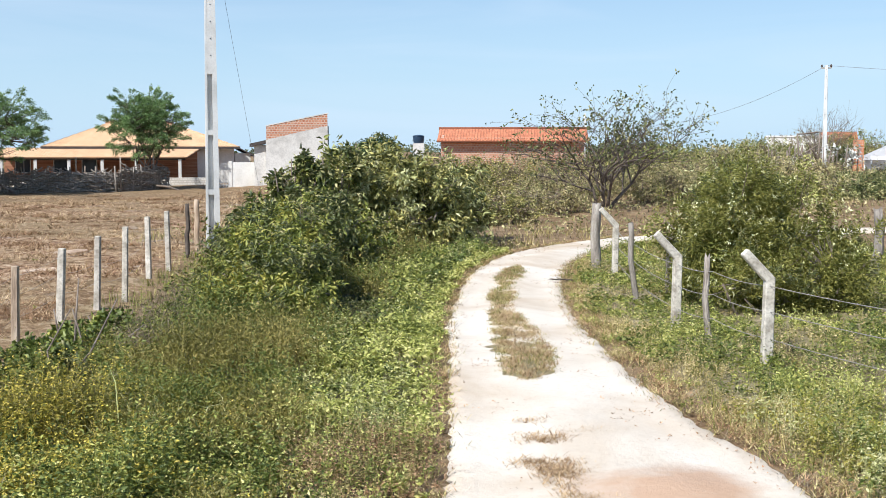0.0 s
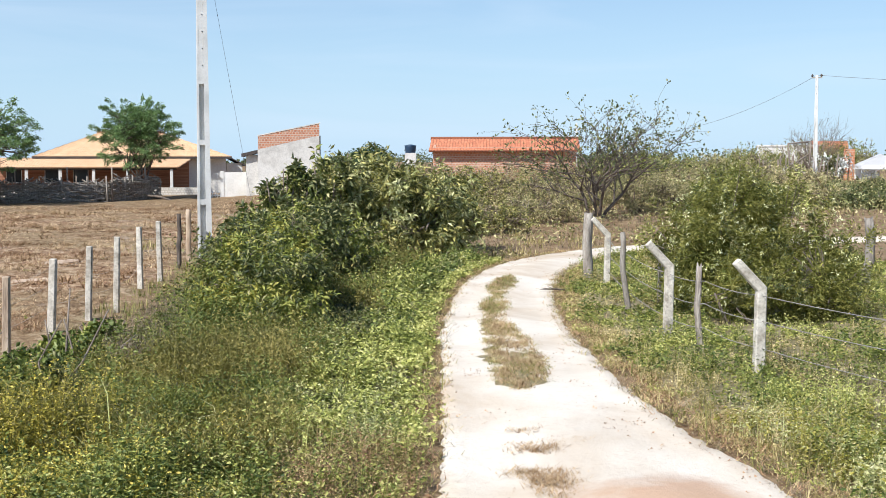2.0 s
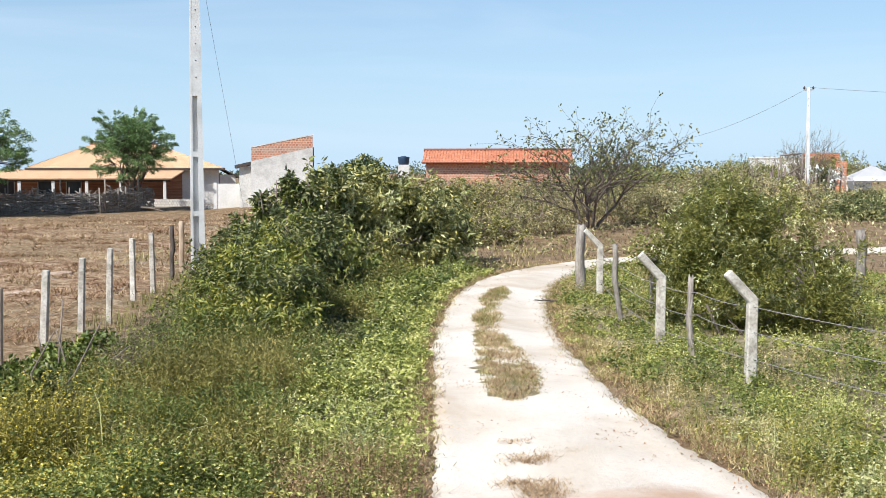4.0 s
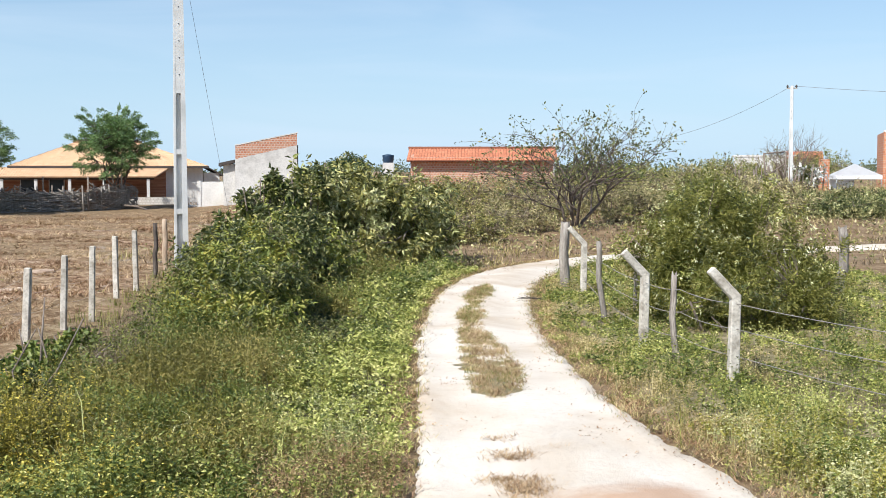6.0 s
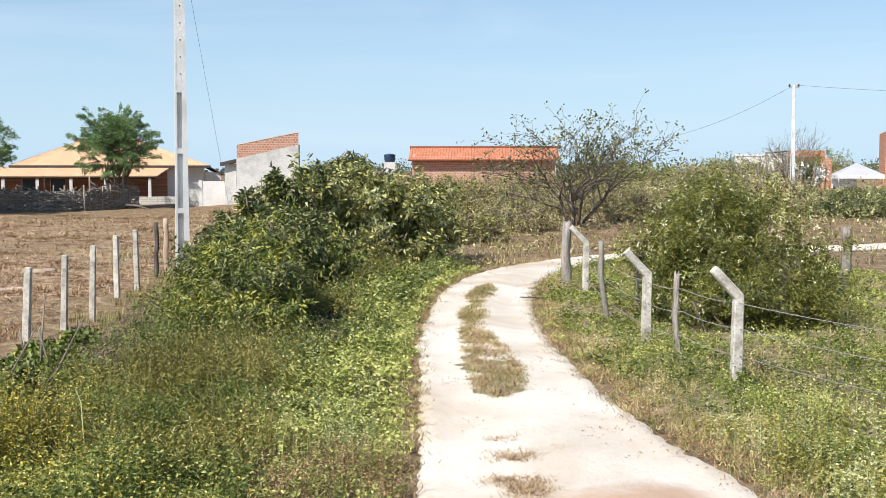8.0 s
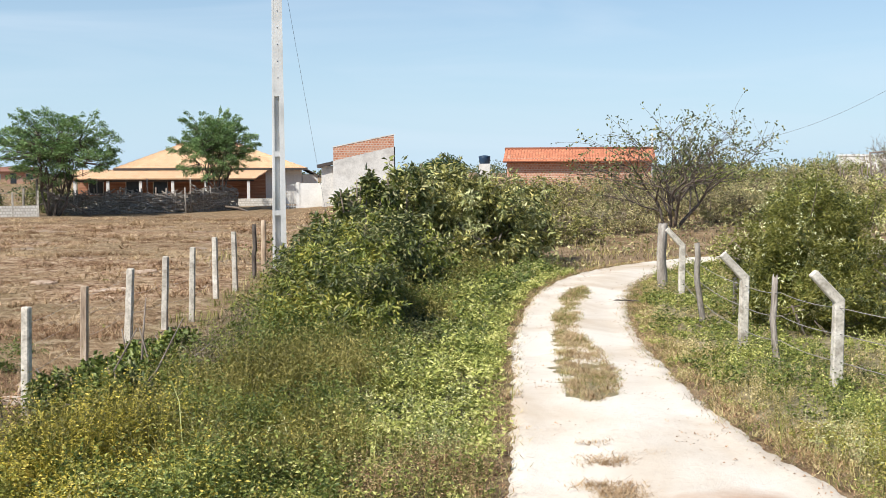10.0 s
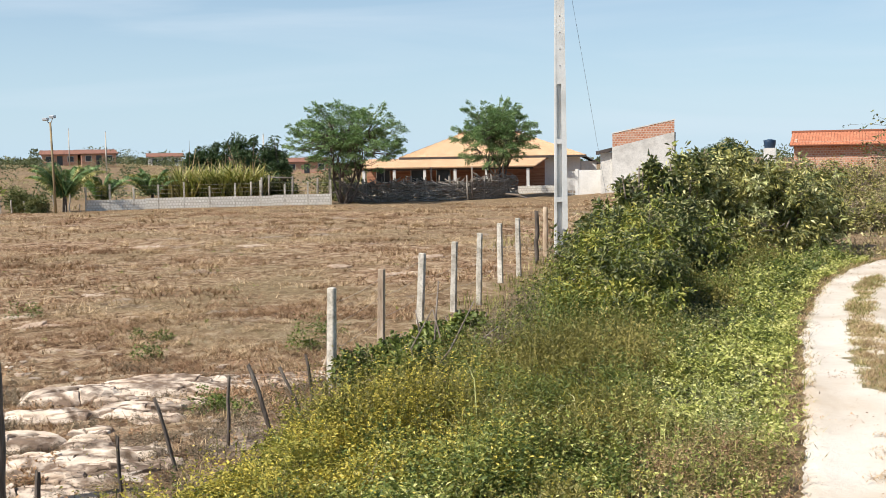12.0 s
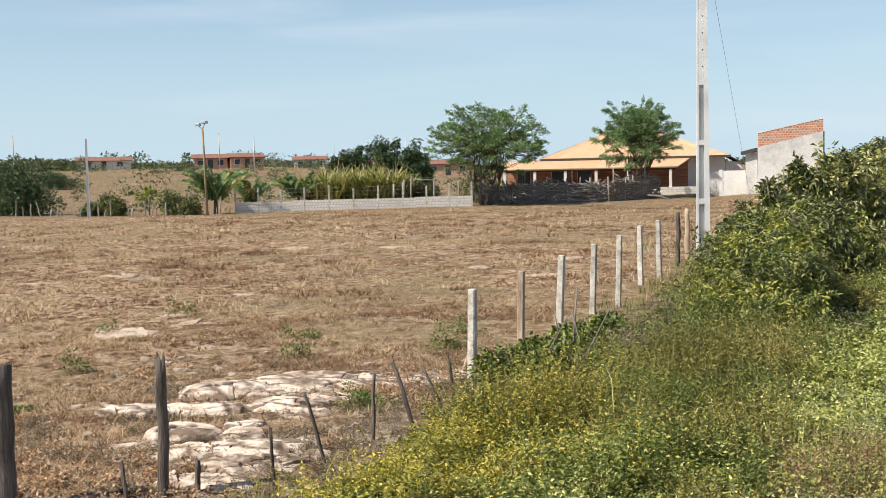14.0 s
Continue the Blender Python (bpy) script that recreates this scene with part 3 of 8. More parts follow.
LANE = np.array([(1.9, -30), (1.75, 0), (1.55, 6), (1.36, 9), (1.19, 11.5), (1.08, 14.5), (1.06, 17.5), (1.2, 21), (1.55, 25), (2.2, 28.5), (3.1, 31.6), (4.2, 34.0), (6.2, 36.0), (10, 37.6), (16, 38.6), (30, 39.4), (60, 41)], float)
LANE_W = np.array([1.6, 1.55, 1.55, 1.46, 1.2, 1.08, 1.04, 1.02, 1.02, 1.0, 0.98, 0.9, 0.8, 0.75, 0.75, 0.75, 0.75])


def resample(P, W, step):
    """Points every step metres on a smooth line through P."""
    out, wid = [], []
    for i in range(len(P) - 1):
        p0, p1, p2, p3 = P[max(i - 1, 0)], P[i], P[i + 1], P[min(i + 2, len(P) - 1)]
        n = max(2, int(np.linalg.norm(p2 - p1) / step))
        for k in range(n):
            t = k / n
            out.append(0.5 * (2 * p1 + (p2 - p0) * t + (2 * p0 - 5 * p1 + 4 * p2 - p3) * t * t + (3 * p1 - p0 - 3 * p2 + p3) * t ** 3))
            wid.append(W[i] * (1 - t) + W[i + 1] * t)
    return np.array(out), np.array(wid)


LINE, LINE_W = resample(LANE, LANE_W, 0.25)


def lane_gap(x, y):
    """Metres from the lane's edge: minus inside it; and the side: -1 left, 1 right."""
    x, y = np.asarray(x, float), np.asarray(y, float)
    gap, side = np.empty(len(x)), np.empty(len(x))
    for a in range(0, len(x), 4000):
        s = slice(a, a + 4000)
        d = np.hypot(x[s, None] - LINE[None, :, 0], y[s, None] - LINE[None, :, 1])
        k = d.argmin(1)
        k1 = np.clip(k, 0, len(LINE) - 2)
        t = LINE[k1 + 1] - LINE[k1]
        c = t[:, 0] * (y[s] - LINE[k1, 1]) - t[:, 1] * (x[s] - LINE[k1, 0])
        gap[s] = d[np.arange(len(k)), k] - LINE_W[k]
        side[s] = np.where(c > 0, -1, 1)
    return gap, side


# the left field's fence line, x for each y
FENCE_Y = np.array([0, 6.6, 7.2, 8.6, 10.5, 12.3, 15.1, 18, 24, 31, 36, 50, 60])
FENCE_X = np.array([-5.0, -5.05, -5.05, -4.85, -4.6, -4.95, -5.35, -5.7, -5.9, -6.7, -7.1, -8.0, -9.0])


def fence_x(y):
    return np.interp(y, FENCE_Y, FENCE_X)


def axis_steps(lo, hi, step, far, grow=1.25):
    a = list(np.arange(lo, hi, step))
    s, up = step, [hi]
    while up[-1] < far:
        s *= grow
        up.append(up[-1] + s)
    s, dn = step, [lo]
    while dn[-1] > -far:
        s *= grow
        dn.append(dn[-1] - s)
    return np.array(dn[:0:-1] + a + up)


def build_ground():
    xs, ys = axis_steps(-26, 24, 1.0, 3500), axis_steps(0, 50, 1.0, 3500)
    X, Y = np.meshgrid(xs, ys)
    V = np.stack([X, Y, ground_z(X, Y)], -1).reshape(-1, 3)
    i = np.arange(len(ys) - 1)[:, None] * len(xs) + np.arange(len(xs) - 1)[None]
    F = np.stack([i, i + 1, i + 1 + len(xs), i + len(xs)], -1).reshape(-1, 4)
    ob = smooth(part("ground", (V, F), M_GROUND))
    tagged(ob, "dry brown field earth with straw reaching the horizon", "ground", kind="structure")


def relief(x, y):
    """Lumps of the trampled field, in metres above the even ground."""
    n = np.array([0.02 * noise.noise((a * 1.1, b * 0.9, 4.0)) + 0.03 * noise.noise((a * 3.1, b * 2.6, 9.0)) + 0.05 * noise.noise((a * 8.3, b * 7.1, 2.0)) for a, b in zip(x, y)])
    rock_free = 1 - 0.8 * np.exp(-((x + 6.8) / 1.7) ** 2 - ((y - 10.3) / 2.4) ** 2)
    edge = np.clip((fence_x(y) + 0.5 - x) / 0.6, 0, 1)
    return 0.045 * edge - 0.03 + np.maximum(n, -0.05) * rock_free * edge


def build_turf():
    """The trampled, lumpy skin of the dry field; finer near by."""
    for name, y0, y1, step in (("field_near", 6.0, 26.0, 0.08), ("field_far", 26.0, 60.0, 0.22)):
        xs, ys = np.arange(-y1 * 1.05, -3.8, step), np.arange(y0, y1 + step, step)
        X, Y = np.meshgrid(xs, ys)
        ok = (X < fence_x(Y) + 0.75) & (X > -Y * 1.08 - 1.5) & (Y < 62 + (X + 42) * 0.5)
        i, j = np.nonzero(ok[:-1, :-1] & ok[1:, 1:])
        w = len(xs)
        a = i * w + j
        used, F = np.unique(np.stack([a, a + 1, a + w + 1, a + w], 1), return_inverse=True)
        x, y = X.ravel()[used], Y.ravel()[used]
        V = np.column_stack([x, y, ground_z(x, y) + relief(x, y)])
        tagged(smooth(part(name, (V, F.reshape(-1, 4)), M_TURF)), "trampled lumpy dry field turf of brown straw and earth", "field", kind="structure")


def build_road():
    """The lane's skin: two worn tracks, a low crown, crumbled uneven edges."""
    P, W = resample(LANE, LANE_W, 0.09)
    n, cols = len(P), 19
    T = unit(np.gradient(P, axis=0))
    S = np.stack([T[:, 1], -T[:, 0]], 1)
    u = np.linspace(-1, 1, cols)
    V = np.zeros((n, cols, 3))
    for i in range(n):
        s = i * 0.09
        jag = [0.10 * noise.noise((s * 0.8, q, 0)) + 0.09 * noise.noise((s * 3.3, q + 4, 0)) + 0.07 * noise.noise((s * 9.0, q + 9, 0)) for q in (3.1, 13.1)]
        w = np.where(u < 0, W[i] + jag[0], W[i] + jag[1])
        p = P[i][None] + S[i][None] * (u * w)[:, None]
        rut = -0.025 * np.exp(-((np.abs(u) - 0.62) / 0.22) ** 2) + 0.02 * np.exp(-(u / 0.25) ** 2)
        lump = np.array([0.014 * noise.noise((a * 1.3, b * 1.1, 1.0)) + 0.008 * noise.noise((a * 5, b * 4, 3.0)) for a, b in p]) + 0.05 * np.exp(-((p[:, 0] - 1.75) / 0.5) ** 2 - ((p[:, 1] - 8.9) / 0.5) ** 2)
        edge = -0.10 * (np.abs(u) > 0.98)
        V[i] = np.concatenate([p, (ground_z(p[:, 0], p[:, 1]) + 0.045 + rut + lump + edge)[:, None]], 1)
    i = np.arange(n - 1)[:, None] * cols + np.arange(cols - 1)[None]
    F = np.stack([i, i + 1, i + 1 + cols, i + cols], -1).reshape(-1, 4)
    ob = smooth(part("road", (V.reshape(-1, 3), F), M_ROAD))
    tagged(ob, "pale sandy dirt lane with two wheel tracks", "dirt road", kind="structure")


def build_verge(name, x0, x1, y0, y1, side, mat, label):
    """The bumpy bank of litter on which the verge plants stand."""
    xs, ys = np.arange(x0, x1, 0.16), np.arange(y0, y1, 0.2)
    X, Y = np.meshgrid(xs, ys)
    x, y = X.ravel(), Y.ravel()
    g, s = lane_gap(x, y)
    edge = sstep(0.12, 0.5, np.where(s == side, g, -1))
    edge = edge * (np.where(y > 14.5, sstep(0.9, 1.6, x - fence_x(y)), sstep(0.0, 0.4, x - fence_x(y))) if side < 0 else (1 - sstep(x1 - 1.5, x1 - 0.3, x)))
    edge = edge * sstep(y0, y0 + 0.6, y) * (1 - sstep(y1 - 3, y1 - 0.5, y))
    lump = np.array([0.05 + 0.06 * noise.noise((a * 0.75, b * 0.55, 5.0)) + 0.03 * noise.noise((a * 2.4, b * 2.0, 3.0)) for a, b in zip(x, y)])
    V = np.column_stack([x, y, ground_z(x, y) - 0.03 + edge * np.maximum(lump, 0.01) + 0.03 * edge])
    i = np.arange(len(ys) - 1)[:, None] * len(xs) + np.arange(len(xs) - 1)[None]
    F = np.stack([i, i + 1, i + 1 + len(xs), i + len(xs)], -1).reshape(-1, 4)
    F = F[edge[F].max(1) > 0]
    tagged(smooth(part(name, (V, F), mat)), label, "verge", kind="structure")


build_ground()
build_turf()
build_road()
build_verge("verge_left", -7.6, 3.0, 5.5, 31.0, -1, M_UNDER_SHADE, "bumpy verge bank of leaf litter, coloured dark as shade between plants")
build_verge("verge_right", 1.0, 12.5, 6.0, 31.0, 1, M_STRIP, "bumpy verge bank of dry soil and litter")


# ---- plant builders ----
def blob_points(blobs, n, rng, shell=0.35):
    """n points in a heap of ellipsoids (x, y, z, rx, ry, rz), most near the outside, and their outward ways."""
    B = np.array(blobs, float)
    vol = B[:, 3] * B[:, 4] + B[:, 3] * B[:, 5] + B[:, 4] * B[:, 5]
    k = rng.choice(len(B), n, p=vol / vol.sum())
    d = unit(rng.normal(size=(n, 3)))
    lump = np.array([noise.noise((a * 2.1 + q * 5.3, b * 2.1, c * 2.1)) + 0.7 * noise.noise((a * 5.3 + q * 3.1, b * 5.3, c * 5.3 + 9)) for (a, b, c), q in zip(d, k)])
    r = rng.uniform(0, 1, n) ** shell * (1 + 0.42 * lump) * np.where(rng.uniform(0, 1, n) < 0.06, 1.12, 1.0)
    P = B[k, :3] + d * B[k, 3:] * r[:, None]
    return P, d


def bush(name, label, blobs, leaf_mats, twigs, per, leaf, base, rng, spread=0.16, droop=0.3, tw=0.02, category="bush", group="", wood=None, stem_n=8, shoot=0.0, hang=0.35):
    """A shrub: stems from the ground, twigs, and leaves set round the twig ends. leaf_mats: (part name, material, share, size factor).
    shoot: length of the leafy end of a twig; hang: how far its lower leaves droop."""
    top = thing(name, label, category, group)
    base = np.array(base, float)
    tips, out = blob_points(blobs, int(twigs * 1.9), rng)
    gaps = np.array([noise.noise(Vector(p) * 1.5) for p in tips])
    keep = np.argsort(-gaps + rng.normal(size=len(gaps)) * 0.12)[:twigs]
    tips, out = tips[keep], out[keep]
    gz = ground_z(tips[:, 0], tips[:, 1])
    tips[:, 2] = np.maximum(tips[:, 2], gz + 0.06)
    items = []
    cents = np.array(blobs, float)[:, :3]
    for i in range(stem_n):
        c = cents[rng.randint(len(cents))]
        e = c + rng.normal(size=3) * 0.25
        b = np.array([base[0] + (c[0] - base[0]) * 0.7 + rng.normal() * 0.15, base[1] + (c[1] - base[1]) * 0.7 + rng.normal() * 0.15, 0])
        b[2] = ground_z(b[0], b[1]) - 0.05
        m = (b + e) / 2 + rng.normal(size=3) * 0.1
        items.append(tube([b, m, e], [tw * 1.8, tw * 1.3, tw * 0.8], 6))
    for i in range(min(twigs // 4, 320)):
        c = cents[np.argmin(((cents - tips[i]) ** 2).sum(1))]
        b = tips[i] + (c - tips[i]) * 0.55
        items.append(tube([b, (b + tips[i]) / 2 + rng.normal(size=3) * 0.03, tips[i]], [tw * 0.45, tw * 0.35, tw * 0.18], 4, cap=False))
    tagged(part("branchwork", join(items), wood or M_TWIG, top), kind="stuff")
    leaf_mats = [(*m, 1.0)[:4] for m in leaf_mats]
    share = np.array([m[2] for m in leaf_mats], float)
    # leaves of one tone keep together in sprays
    tone = np.array([noise.noise(Vector(p) * 1.7 + Vector((3.1, 8.4, 1.7))) for p in tips]) + rng.normal(size=len(tips)) * 0.16
    which = np.searchsorted(np.cumsum(share / share.sum()), np.argsort(np.argsort(tone)) / len(tips) + 1e-6).clip(0, len(share) - 1)
    for q, (nm, mt, _, big) in enumerate(leaf_mats):
        T, O = tips[which == q], out[which == q]
        if not len(T):
            continue
        if shoot:
            axis = unit(O * 0.75 + rng.normal(size=O.shape) * 0.35 + np.array([0, 0, 0.55]))
            A = np.repeat(axis, per, 0)
            u = np.tile((np.arange(per) + 0.5) / per, len(T))
            S1 = unit(np.cross(A, rng.normal(size=A.shape)))
            C = np.repeat(T, per, 0) - A * (shoot * (1 - u) * np.repeat(rng.uniform(0.6, 1.3, len(T)), per))[:, None] + rng.normal(size=A.shape) * spread
            D = S1 + A * (1.1 * u - 0.15)[:, None] + np.array([0, 0, -1.0]) * (hang * (1.25 - u))[:, None] + rng.normal(size=A.shape) * 0.15
        else:
            C = np.repeat(T, per, 0) + rng.normal(size=(len(T) * per, 3)) * spread
            D = np.repeat(O, per, 0) * 0.7 + rng.normal(size=C.shape) * 0.75 + np.array([0, 0, 0.25 - droop])
        C[:, 2] = np.maximum(C[:, 2], ground_z(C[:, 0], C[:, 1]) + 0.03)
        L = leaf[0] * big * rng.uniform(0.6, 1.35, len(C))
        tagged(part(nm, leaf_arrays(C, D, L, L * leaf[1], 0.3, 0.7 if shoot else 1.2), mt, top), kind="stuff")
    return top


def swell(x, y):
    """Weeds stand in mounds: a height factor over the ground."""
    return np.array([min(1.9, max(0.22, 1.05 + 1.8 * noise.noise((a * 0.75, b * 0.55, 5.0)) + 1.4 * noise.noise((a * 2.1, b * 1.7, 8.0)))) for a, b in zip(x, y)])


def weeds(xy, rng, height, per, leaf, spread, mat, aspect=0.5, rise=0.45):
    """Low leafy plants at the places xy; returns one leaf mesh's arrays."""
    n = len(xy)
    h = height * rng.uniform(0.5, 1.3, n) * swell(xy[:, 0], xy[:, 1])
    C = np.repeat(np.column_stack([xy, ground_z(xy[:, 0], xy[:, 1])]), per, 0)
    u = rng.uniform(0, 1, len(C)) ** 0.7
    H = np.repeat(h, per)
    C[:, :2] += rng.normal(size=(len(C), 2)) * spread * (0.5 + u)[:, None]
    C[:, 2] += u * H + 0.01
    a = rng.uniform(0, 2 * math.pi, len(C))
    D = np.stack([np.cos(a), np.sin(a), rng.normal(rise, 0.5, len(C))], 1)
    L = leaf * rng.uniform(0.55, 1.4, len(C))
    return leaf_arrays(C, D, L, L * aspect)


def mounds(xy, rng, radius, height, per, leaf, aspect=0.5, dz=0.0):
    """Weeds in leafy cushions: leaves on uneven domes, with hollows between them."""
    n = len(xy)
    R = radius * rng.uniform(0.5, 1.45, n)
    H = height * rng.uniform(0.3, 1.3, n) * swell(xy[:, 0], xy[:, 1])
    C = np.repeat(np.column_stack([xy, ground_z(xy[:, 0], xy[:, 1])]), per, 0)
    d = unit(rng.normal(size=(len(C), 3)))
    d[:, 2] = np.abs(d[:, 2])
    k = rng.uniform(0.45, 1.05, len(C)) ** 0.6
    lob = 1 + 0.35 * np.sin(np.arctan2(d[:, 1], d[:, 0]) * 3 + np.repeat(rng.uniform(0, 6, n), per))
    C[:, :2] += d[:, :2] * (np.repeat(R, per) * k * lob)[:, None]
    C[:, 2] += d[:, 2] * np.repeat(H, per) * k + rng.uniform(0.0, 0.05, len(C)) + dz
    D = (d * 0.6 + rng.normal(size=C.shape) * 0.6) * np.array([1, 1, 0.6]) + np.array([0, 0, 0.1])
    L = leaf * rng.uniform(0.5, 1.5, len(C))
    return leaf_arrays(C, D, L, L * aspect * 1.6, 0.2, 2.6)


def stalks(xy, rng, height, stems, per, leaf, aspect=0.45, fan=0.10, lean=0.45, bare=0.15, rise=0.35, dz=0.06, grow=True, thick=0.004, level=0.9):
    """Upright weeds: several bent stalks to a plant, with leaves up each stalk that get smaller towards the top."""
    n = len(xy)
    m = n * stems
    h = height * rng.uniform(0.55, 1.3, n) * (swell(xy[:, 0], xy[:, 1]) if grow else 1.0)
    B = np.repeat(np.column_stack([xy, ground_z(xy[:, 0], xy[:, 1]) + dz]), stems, 0)
    a = rng.uniform(0, 2 * math.pi, m)
    way = np.stack([np.cos(a), np.sin(a), 0 * a], 1)
    B += way * (fan * rng.uniform(0, 1, m) ** 0.5)[:, None]
    H = np.repeat(h, stems) * rng.uniform(0.55, 1.15, m)
    ln = lean * rng.uniform(0.2, 1.3, m)
    u = np.tile((np.arange(per) + 0.5) / per, m)
    u = bare + (1 - bare) * np.clip(u + rng.normal(size=len(u)) * 0.06, 0, 1)
    R = lambda q: np.repeat(q, per, 0)
    C = R(B) + R(way) * (R(H * ln) * u ** 1.6)[:, None] + np.array([0, 0, 1.0]) * (R(H * (1 - 0.2 * ln)) * u)[:, None]
    b = rng.uniform(0, 2 * math.pi, len(C))
    D = np.stack([np.cos(b), np.sin(b), rng.normal(rise, 0.4, len(C))], 1)
    L = leaf * (1.25 - 0.65 * u) * rng.uniform(0.6, 1.35, len(C))
    LV, LF = leaf_arrays(C, D, L, L * aspect, 0.25, level)
    SV, SF = blade_arrays(B - np.array([0, 0, 0.05]), a, H * 0.9 + 0.05, ln, thick)
    return join([(LV, LF), (SV, SF)])


def straws(xy, rng, height, per, width, lean, spread, dz=0.0, lumps=False):
    """Flattened straw: single-triangle blades lying about."""
    n = len(xy)
    C = np.repeat(np.column_stack([xy, ground_z(xy[:, 0], xy[:, 1])]), per, 0)
    C[:, :2] += rng.normal(size=(len(C), 2)) * spread
    C[:, 2] += dz + (relief(C[:, 0], C[:, 1]) - 0.01 if lumps else 0.0)
    a = rng.uniform(0, 2 * math.pi, len(C))
    h = np.repeat(height * rng.uniform(0.4, 1.6, n), per) * rng.uniform(0.3, 1.2, len(C))
    run = h * rng.uniform(0.3, 1.0, len(C)) * lean
    out, side = np.stack([np.cos(a), np.sin(a), 0 * a], 1), np.stack([-np.sin(a), np.cos(a), 0 * a], 1)
    w = (width * rng.uniform(0.6, 1.4, len(C)))[:, None] / 2
    V = np.stack([C - side * w, C + side * w, C + out * run[:, None] + np.array([0, 0, 1.0]) * h[:, None]], 1).reshape(-1, 3)
    return V, np.arange(len(V)).reshape(-1, 3)


def tufts(xy, rng, height, per, width, lean=0.6, spread=0.05):
    n = len(xy)
    C = np.repeat(np.column_stack([xy, ground_z(xy[:, 0], xy[:, 1]) - 0.01]), per, 0)
    C[:, :2] += rng.normal(size=(len(C), 2)) * spread
    H = np.repeat(height * rng.uniform(0.5, 1.4, n), per) * rng.uniform(0.5, 1.2, len(C))
    return blade_arrays(C, rng.uniform(0, 2 * math.pi, len(C)), H, rng.uniform(0.1, 1.4, len(C)) * lean, width)


def scatter(n, x0, x1, y0, y1, rng, keep):
    """Random places in a rectangle, kept where keep(x, y) says so (a chance from 0 to 1)."""
    x, y = rng.uniform(x0, x1, n), rng.uniform(y0, y1, n)
    return np.column_stack([x, y])[rng.uniform(0, 1, n) < keep(x, y)]


def patchy(x, y, scale, seed, lo=-0.1, hi=0.3):
    v = np.array([noise.noise((a * scale + seed, b * scale, seed)) for a, b in zip(x, y)])
    return sstep(lo, hi, v)


def stuff(name, arrays, mat, label, category):
    return tagged(part(name, arrays, mat), label, category, kind="stuff")


def grow_tree(base, rng, height, spread, levels, split, r0, lean=(0, 0), up=0.5, first=0.25, multi=1, wiggle=0.12):
    """A branching skeleton: its limbs (points, radii, sides), and the last twigs' ends with their ways."""
    tubes, tips = [], []

    def limb(p, d, length, r, lev):
        pts, q, dd = [p], p, d
        for k in range(4):
            dd = unit(dd + rng.normal(size=3) * wiggle)
            q = q + dd * length / 4
            pts.append(q)
        rr = np.linspace(r, r * 0.6, 5)
        tubes.append((np.array(pts), rr, 7 if lev < 2 else 3))
        if lev >= levels:
            tips.append((q, dd))
            return
        for k in range(split[min(lev, len(split) - 1)]):
            a = rng.uniform(0, 2 * math.pi)
            o = np.array([math.cos(a), math.sin(a), 0])
            nd = unit(dd * 0.8 + o * spread + np.array([0, 0, up * rng.uniform(0.2, 1.0)]))
            limb(pts[rng.randint(2, 5)], nd, length * rng.uniform(0.62, 0.9), r * 0.55, lev + 1)
        tips.append((q, dd))

    for k in range(multi):
        a = 2 * math.pi * k / multi + rng.uniform(0, 1)
        d0 = unit(np.array([lean[0] + (0.45 * math.cos(a) if multi > 1 else 0), lean[1] + (0.45 * math.sin(a) if multi > 1 else 0), 1.0]))
        limb(np.array(base, float) + (np.array([math.cos(a), math.sin(a), 0]) * r0 if multi > 1 else 0), d0, height * first, r0, 0)
    return tubes, np.array([t for t, _ in tips]), np.array([d for _, d in tips])


# ---- buildings ----
def on_ground(x, y, dz=0.0):
    return float(ground_z(x, y)) + dz


def tiled_roof(name, corners, parent, mat, label, pitch=0.22, amp=0.035, thick=0.10):
    """A slope of half-round tiles. corners: eave left, eave right, ridge right, ridge left."""
    a, b, c, d = (np.array(p, float) for p in corners)
    width = max(np.linalg.norm(b - a), np.linalg.norm(c - d))
    nu, nv = int(width / pitch) * 3, max(3, int(np.linalg.norm(d - a) / 0.7))
    nrm = unit(np.cross(b - a, d - a))
    if nrm[2] < 0:
        nrm = -nrm
    u, v = np.meshgrid(np.linspace(0, 1, nu + 1), np.linspace(0, 1, nv * 2))
    P = (a * (1 - u)[..., None] + b * u[..., None]) * (1 - v)[..., None] + (d * (1 - u)[..., None] + c * u[..., None]) * v[..., None]
    saw = (np.arange(nv * 2) % 2)[:, None] * -0.03
    P = P + nrm * (amp * np.abs(np.sin(u * width / pitch * math.pi)) + saw)[..., None]
    V = P.reshape(-1, 3)
    i = np.arange(nv * 2 - 1)[:, None] * (nu + 1) + np.arange(nu)[None]
    F = np.stack([i, i + 1, i + 2 + nu, i + 1 + nu], -1).reshape(-1, 4)
    W = V - nrm * thick
    q = len(V)
    F2 = np.array([[q, q + (nv * 2 - 1) * (nu + 1), q + (nv * 2 - 1) * (nu + 1) + nu, q + nu]])
    e = np.arange(nu)
    F3 = np.stack([e, e + len(V), e + 1 + len(V), e + 1], -1)
    me = mesh_from(name, np.concatenate([V, W]), np.concatenate([F, F2, F3]), mat)
    uv = me.uv_layers.new(name="tiles")
    uu, vv = np.tile((u * width).ravel(), 2), np.tile((v * np.linalg.norm(d - a)).ravel(), 2)
    idx = np.empty(len(me.loops), np.int32)
    me.loops.foreach_get("vertex_index", idx)
    uv.data.foreach_set("uv", np.column_stack([uu[idx], vv[idx]]).astype(np.float32).ravel())
    return part(name, me, None, parent, label)


